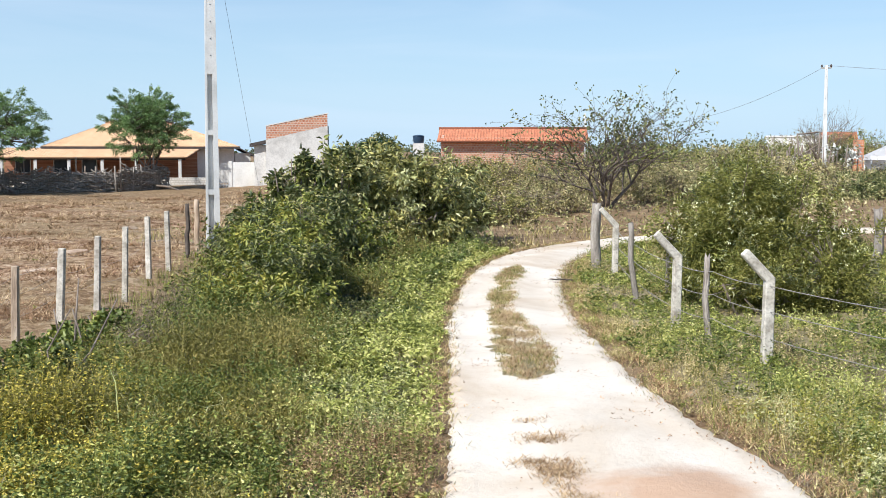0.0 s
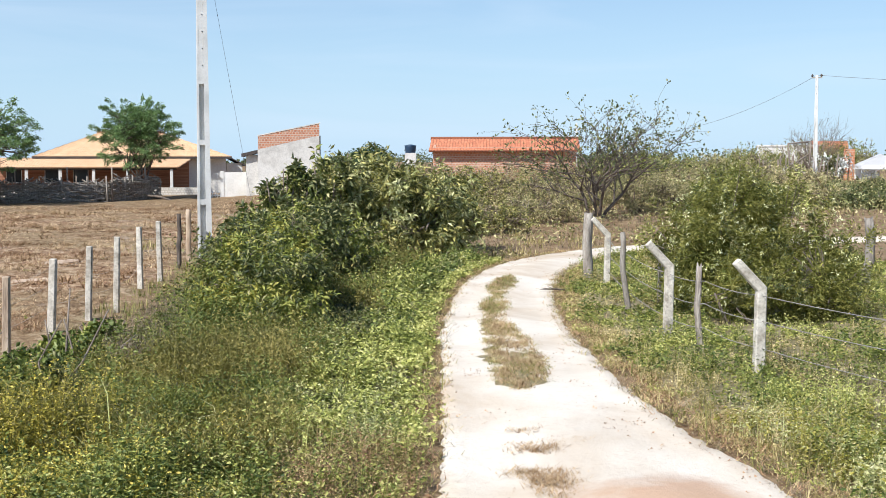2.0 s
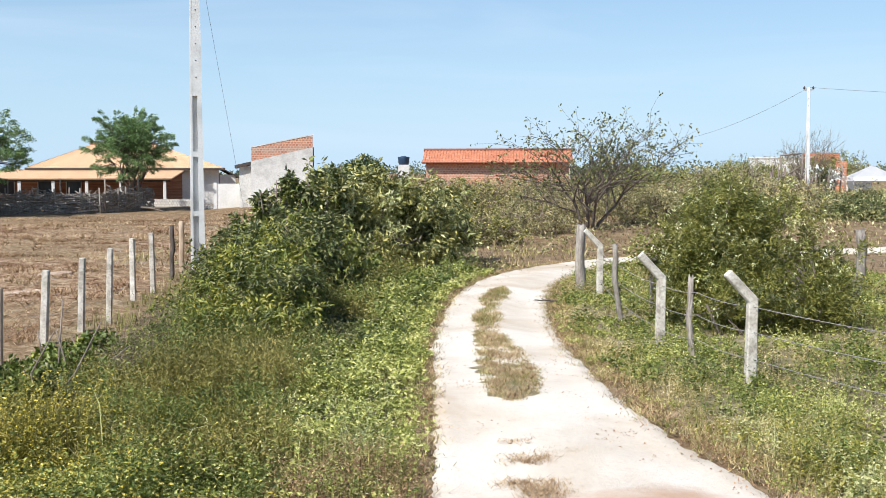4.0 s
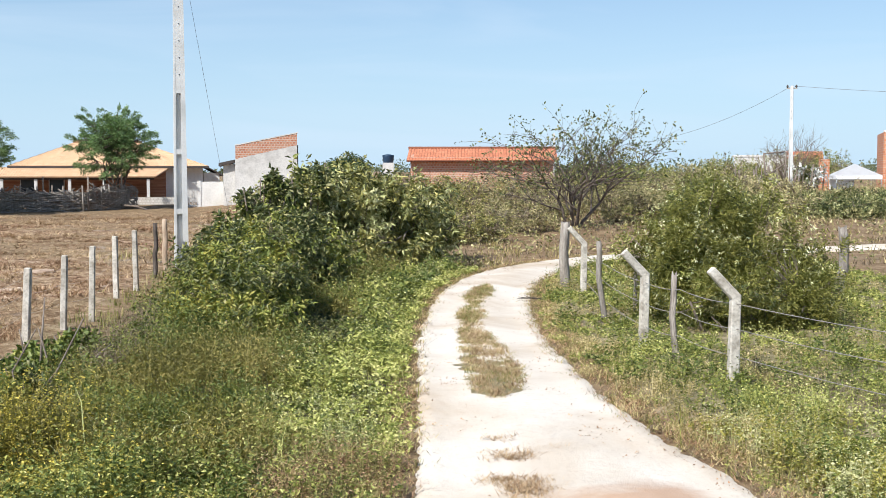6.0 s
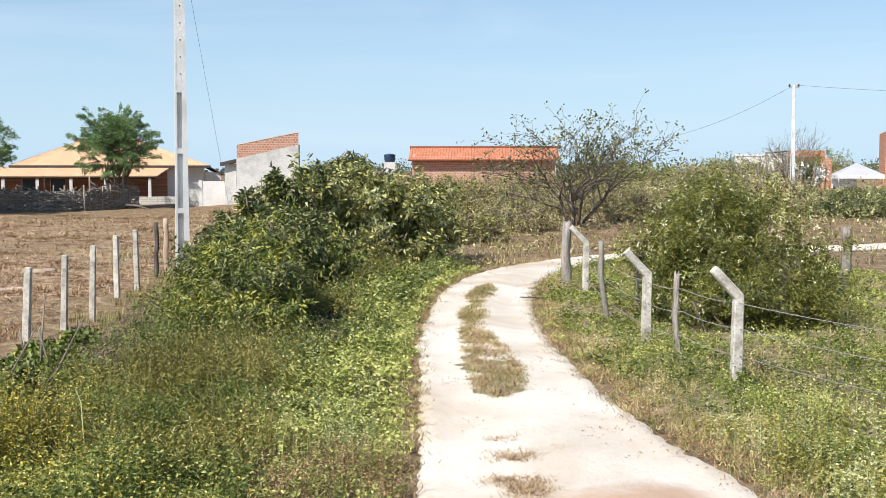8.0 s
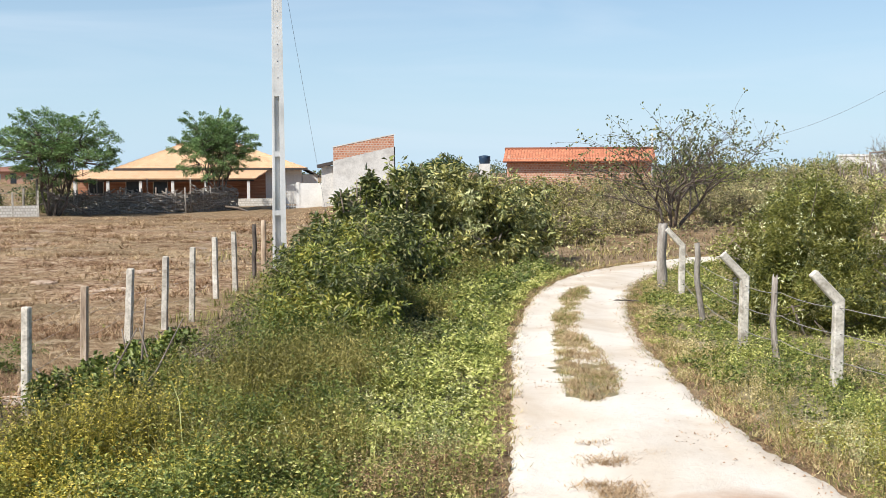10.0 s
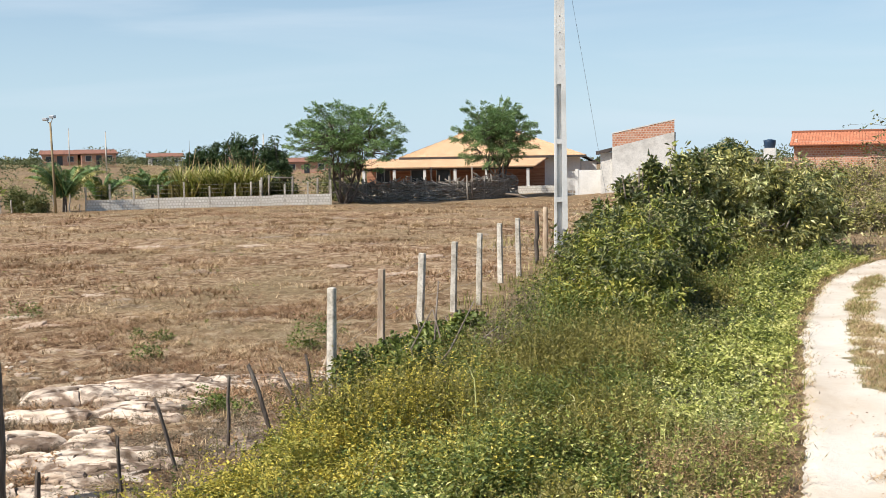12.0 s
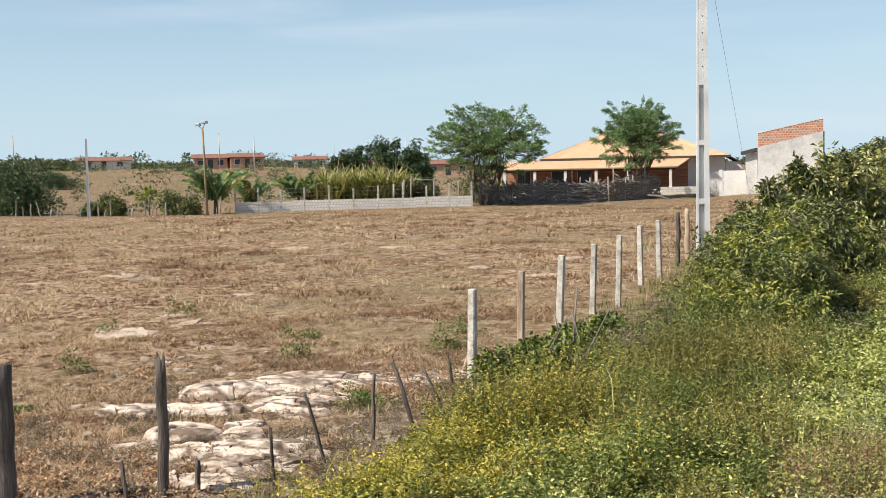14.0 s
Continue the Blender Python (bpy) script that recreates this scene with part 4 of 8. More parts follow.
def facing(x, y, turn=0.0, z=None):
    """A pose whose local -y looks at the lane's head, so that local x runs to the right as seen from there."""
    return pose(x, y, on_ground(x, y) if z is None else z, 0, 0, -math.degrees(math.atan2(x, y)) + turn)


def window(parent, x, y, z, w, h, mat=M_GLASS_DARK, frame_mat=M_RENDER_WHITE):
    f = part("window", box_bm(x - w / 2 - 0.06, x + w / 2 + 0.06, y - 0.04, y + 0.04, z - 0.06, z + h + 0.06, 0.01), frame_mat, parent)
    part("pane", box_bm(x - w / 2, x + w / 2, y - 0.055, y - 0.045, z, z + h), mat, f)


def farm_house():
    h = thing("farmhouse", "long low farmhouse with orange tiled hip roof and a veranda", "house", m=facing(-22.6, 88.5, 0, 0.12))
    part("wall", box_bm(-6.0, 7.1, 1.5, 9.5, 0, 3.0), M_RENDER_WHITE, h, "white plastered outer wall")
    part("veranda_wall", box_bm(-9.6, 4.3, 1.2, 1.45, 0, 2.9), M_VERANDA, h, "rust-red veranda back wall")
    E, R = 3.0, 4.85
    tiled_roof("roof", [(-7.0, 0.7, E), (7.5, 0.7, E), (2.6, 5.5, R), (-2.4, 5.5, R)], h, M_TILE_ORANGE, "orange clay tiles")
    tiled_roof("roof", [(-7.0, 10.3, E), (-7.0, 0.7, E), (-2.4, 5.5, R), (-2.4, 5.6, R)], h, M_TILE_ORANGE, "")
    tiled_roof("roof", [(7.5, 0.7, E), (7.5, 10.3, E), (2.6, 5.6, R), (2.6, 5.5, R)], h, M_TILE_ORANGE, "")
    tiled_roof("roof", [(7.5, 10.3, E), (-7.0, 10.3, E), (-2.4, 5.6, R), (2.6, 5.6, R)], h, M_TILE_ORANGE, "")
    part("ridge", tube([(-2.5, 5.55, R + 0.04), (2.7, 5.55, R + 0.04)], 0.12, 8), M_TILE_ORANGE, h)
    part("fascia", box_bm(-7.0, 7.5, 0.66, 0.72, E - 0.16, E + 0.0), M_DARKROOF, h, "dark timber fascia")
    tiled_roof("veranda_roof", [(-9.9, -2.0, 2.22), (3.4, -2.0, 2.22), (4.6, 1.2, 2.92), (-9.9, 1.2, 2.92)], h, M_TILE_ORANGE, "orange clay tiles over the veranda")
    part("veranda_beam", box_bm(-9.7, 3.3, -1.85, -1.7, 2.0, 2.16), M_DARKROOF, h)
    for x in (-9.5, -7.2, -4.9, -2.6, -0.2, 2.9):
        part("column", box_bm(x - 0.11, x + 0.11, -1.88, -1.66, 0, 2.05, 0.015), M_RENDER_WHITE, h, "white square veranda column")
    part("parapet", box_bm(0.8, 4.9, -1.9, -1.7, 0, 0.72), M_BLOCK, h, "low block wall below the veranda")
    part("parapet", box_bm(-9.6, 0.79, -1.9, -1.7, 0, 0.62), M_BLOCK, h)
    for x in (-8.3, -5.6, -3.6):
        window(h, x, 1.16, 1.1, 1.0, 1.0)
    part("lean_to_wall", box_bm(7.2, 8.4, 2.2, 6.0, 0, 2.5), M_RENDER_WHITE, h)
    bm = prism_bm([(7.12, 3.15), (8.7, 2.35), (8.7, 2.25), (7.12, 3.05)], 4.2)
    bmesh.ops.translate(bm, verts=bm.verts[:], vec=(0, 2.0, 0))
    part("lean_to_roof", bm, M_DARKROOF, h, "dark lean-to roof")


def yard_wall():
    w = thing("yard_wall", "whitewashed yard wall with a pierced block panel", "wall", m=facing(-13.9, 82.7, 0, 0.05))
    part("wall", box_bm(-0.75, 2.9, -0.08, 0.08, 0, 1.95), M_RENDER_WHITE, w)
    part("pillar", box_bm(-1.0, -0.76, -0.12, 0.12, 0, 2.02), M_RENDER_WHITE, w)
    part("pillar", box_bm(-1.95, -1.72, -0.12, 0.12, 0, 2.02), M_RENDER_WHITE, w)
    for i in range(4):
        for j in range(8):
            x, z = -1.71 + i * 0.1775, 0.1 + j * 0.225
            bm = bmesh.new()
            s, t = 0.17, 0.03
            for b in ((x, x + s, z, z + t), (x, x + s, z + s + 0.02, z + s + 0.05), (x, x + t, z + t + 0.001, z + s + 0.019), (x + s - t, x + s, z + t + 0.001, z + s + 0.019), (x + 0.06, x + 0.11, z + 0.07, z + 0.13)):
                box(bm, b[0], b[1], -0.05, 0.05, b[2], b[3])
            part("pierced_block", bm, M_RENDER_GREY, w)


def raw_house():
    """The half-finished house whose brick parapet climbs to the right."""
    h = thing("unfinished_house", "unfinished grey rendered house with stepped raw brick parapet", "house", m=facing(-9.95, 81.5, 0, 0.9))
    bm = prism_bm([(-2.15, -1.0), (2.05, -1.0), (2.05, 3.60), (-1.9, 2.68), (-2.15, 2.62)], 6.0)
    part("wall", bm, M_RENDER_GREY, h, "grey cement rendered wall")
    bm = prism_bm([(-2.12, 2.63), (-1.9, 2.69), (2.05, 3.61), (2.05, 4.42), (-2.12, 3.56)], 0.16)
    bmesh.ops.translate(bm, verts=bm.verts[:], vec=(0, 0.02, 0))
    part("parapet", bm, M_BRICK_ROUGH, h, "raw red brick parapet")
    part("parapet", box_bm(1.9, 2.05, 0.2, 5.9, 3.0, 4.38), M_BRICK, h)
    bm = prism_bm([(-2.16, 3.55), (2.12, 4.43), (2.12, 4.50), (-2.16, 3.62)], 0.2)
    part("coping", bm, M_RENDER_GREY, h)
    # added dark strip: the side wall's shade as colour, not a real pillar
    part("pillar", box_bm(2.06, 2.13, 0.12, 0.4, -1.0, 3.6), M_DARKROOF, h, "thin dark strip standing for the shaded side wall")
    part("annex", box_bm(-2.95, -2.17, 0.3, 5.0, -1.0, 2.3), M_RENDER_GREY, h)
    bm = prism_bm([(-3.25, 2.15), (-2.16, 2.4), (-2.16, 2.62), (-3.25, 2.37)], 4.0)
    part("eave", bm, M_DARKROOF, h, "dark overhanging eave")


def red_house():
    h = thing("brick_house", "long raw brick house under a red tiled roof", "house", m=facing(4.85, 83.2, 0, 1.15))
    part("wall", box_bm(-5.0, 5.0, 0, 5.0, -0.4, 2.55), M_BRICK_ROUGH, h, "raw brick wall with thick mortar joints")
    tiled_roof("roof", [(-5.25, -0.55, 2.32), (5.3, -0.55, 2.32), (5.3, 2.5, 3.22), (-5.25, 2.5, 3.22)], h, M_TILE_RED, "red clay tiles", 0.24, 0.05)
    tiled_roof("roof", [(5.3, 5.6, 2.3), (-5.25, 5.6, 2.3), (-5.25, 2.52, 3.22), (5.3, 2.52, 3.22)], h, M_TILE_RED, "")
    part("ridge", tube([(-5.3, 2.5, 3.24), (5.35, 2.5, 3.24)], 0.11, 8), M_TILE_RED, h)
    for x in (-5.0, 4.8):
        bm = prism_bm([(0.0, 2.55), (5.0, 2.55), (2.5, 3.15)], 0.18)
        bmesh.ops.transform(bm, matrix=pose(x + 0.2, 0, 0, 0, 0, 90), verts=bm.verts[:])
        part("gable", bm, M_BRICK_ROUGH, h)


def water_tank():
    w = thing("water_tank", "dark blue plastic water tank on a masonry stand", "water tank", m=facing(-1.95, 95, 0))
    part("stand", box_bm(-0.45, 0.45, -0.45, 0.45, 0, 2.0), M_RENDER_GREY, w)
    part("tank", tube([(0, 0, 2.0), (0, 0, 2.05), (0, 0, 2.5), (0, 0, 2.55)], [0.36, 0.4, 0.46, 0.46], 20), M_TANK, w)
    part("lid", tube([(0, 0, 2.551), (0, 0, 2.6), (0, 0, 2.68)], [0.48, 0.46, 0.12], 20), M_TANK, w)


def right_ruins():
    c = thing("brick_column", "free-standing raw brick column", "column", m=facing(26.35, 75.5, 8))
    part("shaft", box_bm(-0.3, 0.3, -0.3, 0.3, 0, 2.0, 0.01), M_BRICK, c)
    b = thing("brick_building", "tall unfinished building of raw red brick", "building", m=facing(37.0, 83.2, 6))
    part("wall", box_bm(-3.5, 6.0, 0, 0.2, -0.3, 4.05), M_BRICK, b)
    part("wall", box_bm(-3.5, -3.3, 0.21, 7, -0.3, 4.05), M_BRICK, b)
    part("pillar", box_bm(-2.35, -2.1, -0.03, 0.0, 0, 4.05), M_RENDER_WHITE, b, "pale mortar pillar")
    part("beam", box_bm(-3.52, 6.02, -0.02, 0.22, 4.051, 4.2), M_RENDER_GREY, b)
    t = thing("gazebo_tent", "white canvas gazebo tent on thin steel legs", "tent", m=facing(30.0, 80.0, 12))
    bm = bmesh.new()
    v = [bm.verts.new(p) for p in ((-1.5, -1.5, 0.9), (1.5, -1.5, 0.9), (1.5, 1.5, 0.9), (-1.5, 1.5, 0.9), (0, 0, 1.7))]
    for i in range(4):
        bm.faces.new((v[i], v[(i + 1) % 4], v[4]))
    bmesh.ops.solidify(bm, geom=bm.faces[:], thickness=0.02)
    part("canopy", bm, M_CANVAS, t)
    for a, c2 in (((-1.5, -1.5), (1.5, -1.48)), ((-1.5, 1.48), (1.5, 1.5)), ((-1.5, -1.47), (-1.48, 1.47)), ((1.48, -1.47), (1.5, 1.47))):
        part("valance", box_bm(a[0], c2[0], a[1], c2[1], 0.65, 0.9), M_CANVAS, t)
    for sx in (-1, 1):
        for sy in (-1, 1):
            part("leg", tube([(1.44 * sx, 1.44 * sy, -0.2), (1.44 * sx, 1.44 * sy, 0.9)], 0.03, 6), M_STEEL, t)
    part("side_curtain", box_bm(-1.4, 0.3, 1.40, 1.43, -0.1, 0.66), M_CANVAS, t)
    g = thing("white_house", "low whitewashed house with a small red tile roof, half hidden", "house", m=facing(36.2, 118, 0, on_ground(36.2, 118) + 0.8))
    part("wall", box_bm(-4.0, 2.2, 0, 6, -1.5, 1.95), M_RENDER_WHITE, g)
    part("roof_slab", box_bm(-4.1, 2.3, -0.1, 6.1, 1.951, 2.1), M_RENDER_WHITE, g)
    tiled_roof("roof", [(1.0, -0.8, 1.75), (4.6, -0.8, 1.75), (4.6, 2.5, 2.5), (1.0, 2.5, 2.5)], g, M_TILE_RED, "")
    part("back_wall", box_bm(2.31, 4.4, 0.2, 6, -1.5, 1.8), M_BRICK, g)


def far_house(x, y, w, d, hgt, mats, label, turn=0.0):
    h = thing("far_house", label, "house", "houses across the plain", m=facing(x, y, turn))
    wall, roof = mats
    part("wall", box_bm(-w / 2, w / 2, 0, d, -0.5, hgt), wall, h)
    tiled_roof("roof", [(-w / 2 - 0.4, -0.5, hgt - 0.1), (w / 2 + 0.4, -0.5, hgt - 0.1), (w / 2 + 0.4, d / 2, hgt + 0.75), (-w / 2 - 0.4, d / 2, hgt + 0.75)], h, roof, "", 0.5, 0.06)
    tiled_roof("roof", [(w / 2 + 0.4, d + 0.5, hgt - 0.1), (-w / 2 - 0.4, d + 0.5, hgt - 0.1), (-w / 2 - 0.4, d / 2 + 0.02, hgt + 0.75), (w / 2 + 0.4, d / 2 + 0.02, hgt + 0.75)], h, roof, "", 0.5, 0.06)
    part("door", box_bm(-0.5, 0.5, -0.05, -0.01, -0.3, 1.9), M_GLASS_DARK, h)
    for q in (-w * 0.3, w * 0.3):
        window(h, q, -0.03, 0.8, 1.1, 1.0)
    return h


farm_house()
yard_wall()
raw_house()
red_house()
water_tank()
right_ruins()
far_house(-165, 202, 11, 7, 2.1, (M_RENDER_WHITE, M_TILE_DULL), "white house with red tile roof across the plain")
far_house(-135.5, 198, 6.6, 6, 2.3, (M_BRICK_ROUGH, M_TILE_DULL), "orange brick house across the plain")
far_house(-129.5, 202, 6.6, 6, 2.3, (M_BRICK_ROUGH, M_TILE_DULL), "small brick house across the plain", 12)
far_house(-138.5, 243, 7.6, 6, 2.3, (M_RENDER_WHITE, M_TILE_DULL), "pale house with red tile roof across the plain")
far_house(-87.3, 205, 9, 7, 2.3, (M_BRICK_ROUGH, M_TILE_DULL), "long brick house behind the trees")
far_house(-88, 175, 9, 7, 2.4, (M_BRICK_ROUGH, M_TILE_DULL), "brick house behind the cane")


# ---- poles and cables ----
def i_pole(x, y, height, w0, w1, label, name="utility_pole", turn=0.0, first=1.2, pitch=2.3, solid=None, depth=0.75):
    """A tapering concrete pole of double-T section, with recessed panels between cross ribs."""
    p = thing(name, label, "utility pole", m=facing(x, y, turn))
    solid = height * 0.5 if solid is None else solid
    wid = lambda z: w0 + (w1 - w0) * z / height
    bm = bmesh.new()
    for s in (-1, 1):
        vs = box(bm, -0.5, 0.5, -0.5, 0.5, -0.6, height)
        for v in vs:
            w = wid(max(v.co.z, 0))
            a, b = (-0.5, -0.33) if s < 0 else (0.10, 0.5)
            v.co.x = w * (a if v.co.x < 0 else b)
            v.co.y *= w * depth
    part("flange", bm, M_POLE, p)
    bm = bmesh.new()
    for v in box(bm, -0.5, 0.5, -0.5, 0.5, -0.6, solid):
        w = wid(max(v.co.z, 0))
        v.co.x = v.co.x * w * 0.44 - w * 0.115
        v.co.y *= w * 0.12
    part("web", bm, M_POLE, p)
    z = first
    while z < solid - 0.3:
        w = wid(z)
        part("rib", box_bm(-w * 0.34, w * 0.11, -w * depth * 0.47, w * depth * 0.47, z, z + 0.14), M_POLE, p)
        z += pitch
    bm = bmesh.new()
    for v in box(bm, -0.5, 0.5, -0.5, 0.5, solid, height):
        w = wid(v.co.z)
        v.co.x = v.co.x * w * 0.42 - w * 0.115
        v.co.y *= w * depth * 0.96
    part("upper_shaft", bm, M_POLE, p)
    for k in range(6):
        zz = solid + 0.5 + k * 0.45
        if zz < height - 0.2:
            part("bolt_hole", tube([(0, -wid(zz) * depth * 0.5 - 0.004, zz), (0, -wid(zz) * depth * 0.3, zz)], 0.018, 8), M_CABLE, p)
    return p


def cable(name, a, b, sag, r, label, parent=None, mat=M_CABLE):
    a, b = np.array(a, float), np.array(b, float)
    t = np.linspace(0, 1, 26)[:, None]
    P = a * (1 - t) + b * t - np.array([0, 0, 1]) * sag * 4 * t * (1 - t)
    ob = part(name, tube(P, r, 5), mat, parent)
    if parent is None:
        tagged(ob, label, "cable")
    return ob


pole = i_pole(-6.25, 32.2, 9.0, 0.385, 0.24, "pale concrete utility pole with recessed panels beside the fence", turn=3, first=1.47, pitch=1.6, solid=4.7)
far_pole = i_pole(23.8, 74.3, 6.6, 0.30, 0.17, "slender pale concrete utility pole beyond the scrub", turn=-4, first=0.9, pitch=1.4, solid=3.6)
part("crossarm", box_bm(-0.32, 0.32, -0.05, 0.05, 6.4, 6.47), M_POSTWOOD, far_pole)
for s in (-0.27, 0.27):
    part("insulator", tube([(s, 0, 6.47), (s, 0, 6.52), (s, 0, 6.6), (s, 0, 6.66)], [0.03, 0.07, 0.06, 0.02], 8), M_DARKROOF, far_pole)
cable("power_line", (23.8, 74.3, 8.05), (13.2, 94, 4.9), 1.3, 0.011, "sagging grey power line")
cable("power_line", (23.8, 74.3, 8.05), (62, 64, 8.6), 1.1, 0.012, "sagging grey power line")
cable("guy_wire", (-6.2, 32.1, 8.9), (-5.1, 34.5, 0.2), 0.02, 0.0045, "thin steel guy wire")


def thin_pole(name, x, y, h, r, mat, label):
    p = thing(name, label, "pole", m=pose(x, y, on_ground(x, y)))
    part("shaft", tube([(0, 0, -0.4), (0, 0, h * 0.5), (0, 0, h)], [r, r * 0.85, r * 0.7], 10), mat, p)
    return p


lamp = thin_pole("floodlight_pole", -42.45, 61.25, 5.45, 0.085, M_OCHRE, "leaning ochre pole with two floodlights at the field's edge")
lamp.matrix_world = pose(-42.45, 61.25, on_ground(-42.45, 61.25), 0, -1.6, 0)
for sx, dz in ((-0.28, 0.1), (0.2, 0.22)):
    f = part("floodlight", box_bm(sx - 0.17, sx + 0.17, -0.16, 0.1, 5.45 + dz, 5.62 + dz, 0.03), M_STEEL, lamp, "grey floodlight head")
    part("bracket", tube([(0, 0, 5.3), (sx, 0, 5.5 + dz)], 0.025, 5), M_STEEL, lamp)
i_pole(-50.0, 59.3, 5.0, 0.20, 0.13, "pale concrete pole at the far edge of the field", turn=0, first=0.5, pitch=1.1, solid=2.8)
for x, y, h in ((-95, 150, 6.0), (-124, 132, 6.5), (-60, 128, 6.0), (-128, 190, 6.8), (-195, 180, 7.5)):
    tp = thin_pole("street_pole", x, y, h, 0.11, M_CONCRETE, "distant pale concrete street pole")
    part("insulator", tube([(0, 0, h), (0, 0, h + 0.18)], [0.06, 0.03], 6), M_STEEL, tp)
tp = thin_pole("street_pole", 11.0, 92.5, 4.3, 0.1, M_POLE, "thin distant service pole behind the scrub")


# ---- fences ----
def wood_post(name, x, y, h, r, lean=(0, 0), mat=M_POSTWOOD, label="rough grey wooden fence post", rng=RNG, crook=0.03, group="", top="flat", twist=1.0):
    """A rough, split post: uneven rings, a chipped head, set in the ground."""
    n, sides = 9, 9
    zs = np.linspace(-0.25, h, n)
    cx = np.cumsum(rng.normal(size=n)) * crook * 0.4 + lean[0] * zs
    cy = np.cumsum(rng.normal(size=n)) * crook * 0.4 + lean[1] * zs
    V, F = tube(np.column_stack([cx, cy, zs]), r * np.linspace(1.08, 0.92, n), sides)
    lobes = np.tile(rng.uniform(0.68, 1.2, sides), n)
    cent = np.repeat(np.column_stack([cx, cy, zs]), sides, 0)
    V = cent + (V - cent) * (lobes * rng.uniform(0.95, 1.06, len(V)))[:, None]
    V[-sides:, 2] += rng.uniform(-0.03, 0.03, sides) * (2.0 if top == "split" else 0.6)
    ob = part(name, (V, F), mat)
    ob.matrix_world = pose(x, y, on_ground(x, y), 0, 0, rng.uniform(-20, 20))
    ob.rotation_euler = (0, 0, 0)
    return tagged(ob, label, "fence post", group)


def concrete_post(x, y, h, w, label, arm=0.0, arm_yaw=0.0, lean=(0.0, 0.0), turn=0.0, group="posts of the field fence", mat=M_CONCRETE):
    """A cast square post, with a bent head if arm is given (its length)."""
    p = thing("concrete_post", label, "fence post", group, m=pose(x, y, on_ground(x, y), lean[1], lean[0], turn))
    bm = bmesh.new()
    for v in box(bm, -w / 2, w / 2, -w / 2, w / 2, -0.3, h):
        if v.co.z > 0:
            v.co.x *= 0.9
            v.co.y *= 0.9
    bmesh.ops.bevel(bm, geom=bm.edges[:], offset=0.012, segments=1, affect="EDGES")
    part("shaft", bm, mat, p)
    if arm:
        bm = bmesh.new()
        for v in box(bm, -w * 0.45, w * 0.45, -w * 0.45, w * 0.45, -0.02, arm):
            if v.co.z > 0:
                v.co.x *= 0.88
                v.co.y *= 0.88
        bmesh.ops.bevel(bm, geom=bm.edges[:], offset=0.012, segments=1, affect="EDGES")
        bmesh.ops.transform(bm, matrix=pose(0, 0, h - 0.035, 0, 0, arm_yaw) @ pose(0, 0, 0, 0, -44, 0), verts=bm.verts[:])
        part("bent_head", bm, mat, p)
    return p


def wire_line(name, pts, heights, label, barbs=True, r=0.0035, gap=0.16):
    """Strands of barbed wire from post to post."""
    w = thing(name, label, "barbed wire")
    for hz in heights:
        items = []
        for (x0, y0), (x1, y1) in zip(pts[:-1], pts[1:]):
            a, b = np.array([x0, y0, on_ground(x0, y0, hz)]), np.array([x1, y1, on_ground(x1, y1, hz)])
            t = np.linspace(0, 1, 9)[:, None]
            P = a * (1 - t) + b * t - np.array([0, 0, 0.035]) * 4 * t * (1 - t)
            items.append(tube(P, r, 4))
            if barbs:
                L = np.linalg.norm(b - a)
                for k in range(1, int(L / gap)):
                    q = k * gap / L
                    c = a * (1 - q) + b * q - np.array([0, 0, 0.035]) * 4 * q * (1 - q)
                    d = unit(RNG.normal(size=3)) * 0.022
                    items.append(tube([c - d, c + d], r * 0.6, 3))
        part("strand", join(items), M_WIRE, w)
    return w


# the field fence: cast posts, then older wooden ones
FIELD_POSTS = [(-5.16, 12.42, 1.19, 0.098, 1.5), (-5.59, 15.35, 1.14, 0.098, 1.5), (-5.81, 17.85, 1.14, 0.112, 3.0), (-5.64, 19.2, 1.21, 0.102, 2.0), (-5.44, 20.15, 1.29, 0.10, 1.6), (-5.98, 24.0, 1.26, 0.11, -0.4), (-5.97, 25.7, 1.31, 0.11, -1.0)]
for x, y, h, w, ln in FIELD_POSTS:
    brown = 15 < y < 16
    concrete_post(x, y, h, w, "brown square-sawn wooden fence post in weeds" if brown else "weathered square concrete fence post in weeds", lean=(ln, 0), turn=RNG.uniform(-6, 6), mat=M_BROWNPOST if brown else M_CONCRETE)
wood_post("wooden_post", -6.35, 29.2, 1.35, 0.062, mat=M_DARKPOST, label="dark gnarled wooden fence post", crook=0.06)
wood_post("wooden_post", -6.55, 31.6, 1.35, 0.058, mat=M_STAKE, label="pale sawn wooden fence post beside the utility pole")
wood_post("wooden_post", -6.83, 6.6, 1.16, 0.105, mat=M_DARKPOST, label="thick dark wooden fence post at the field corner")
wood_post("wooden_post", -5.72, 7.2, 1.15, 0.041, mat=M_DARKPOST, label="dark weathered wooden post above the rocks", crook=0.03, top="split")
STICKS = [(-4.93, 7.65, 0.52, 0.017, -0.1), (-5.05, 8.62, 0.62, 0.017, -0.27), (-5.02, 9.5, 0.66, 0.017, 0.0), (-4.64, 9.75, 0.72, 0.019, -0.36), (-4.58, 10.35, 0.62, 0.017, -0.42), (-4.65, 10.75, 0.68, 0.016, -0.16), (-5.52, 7.35, 0.3, 0.022, -0.1), (-6.05, 7.15, 0.3, 0.02, -0.1)]
for x, y, h, r, ln in STICKS:
    wood_post("fence_stick", x, y, h, r, (ln, RNG.uniform(-0.05, 0.05)), M_DARKPOST, label="thin leaning stick of the old fence", group="sticks of the old fence", crook=0.015)
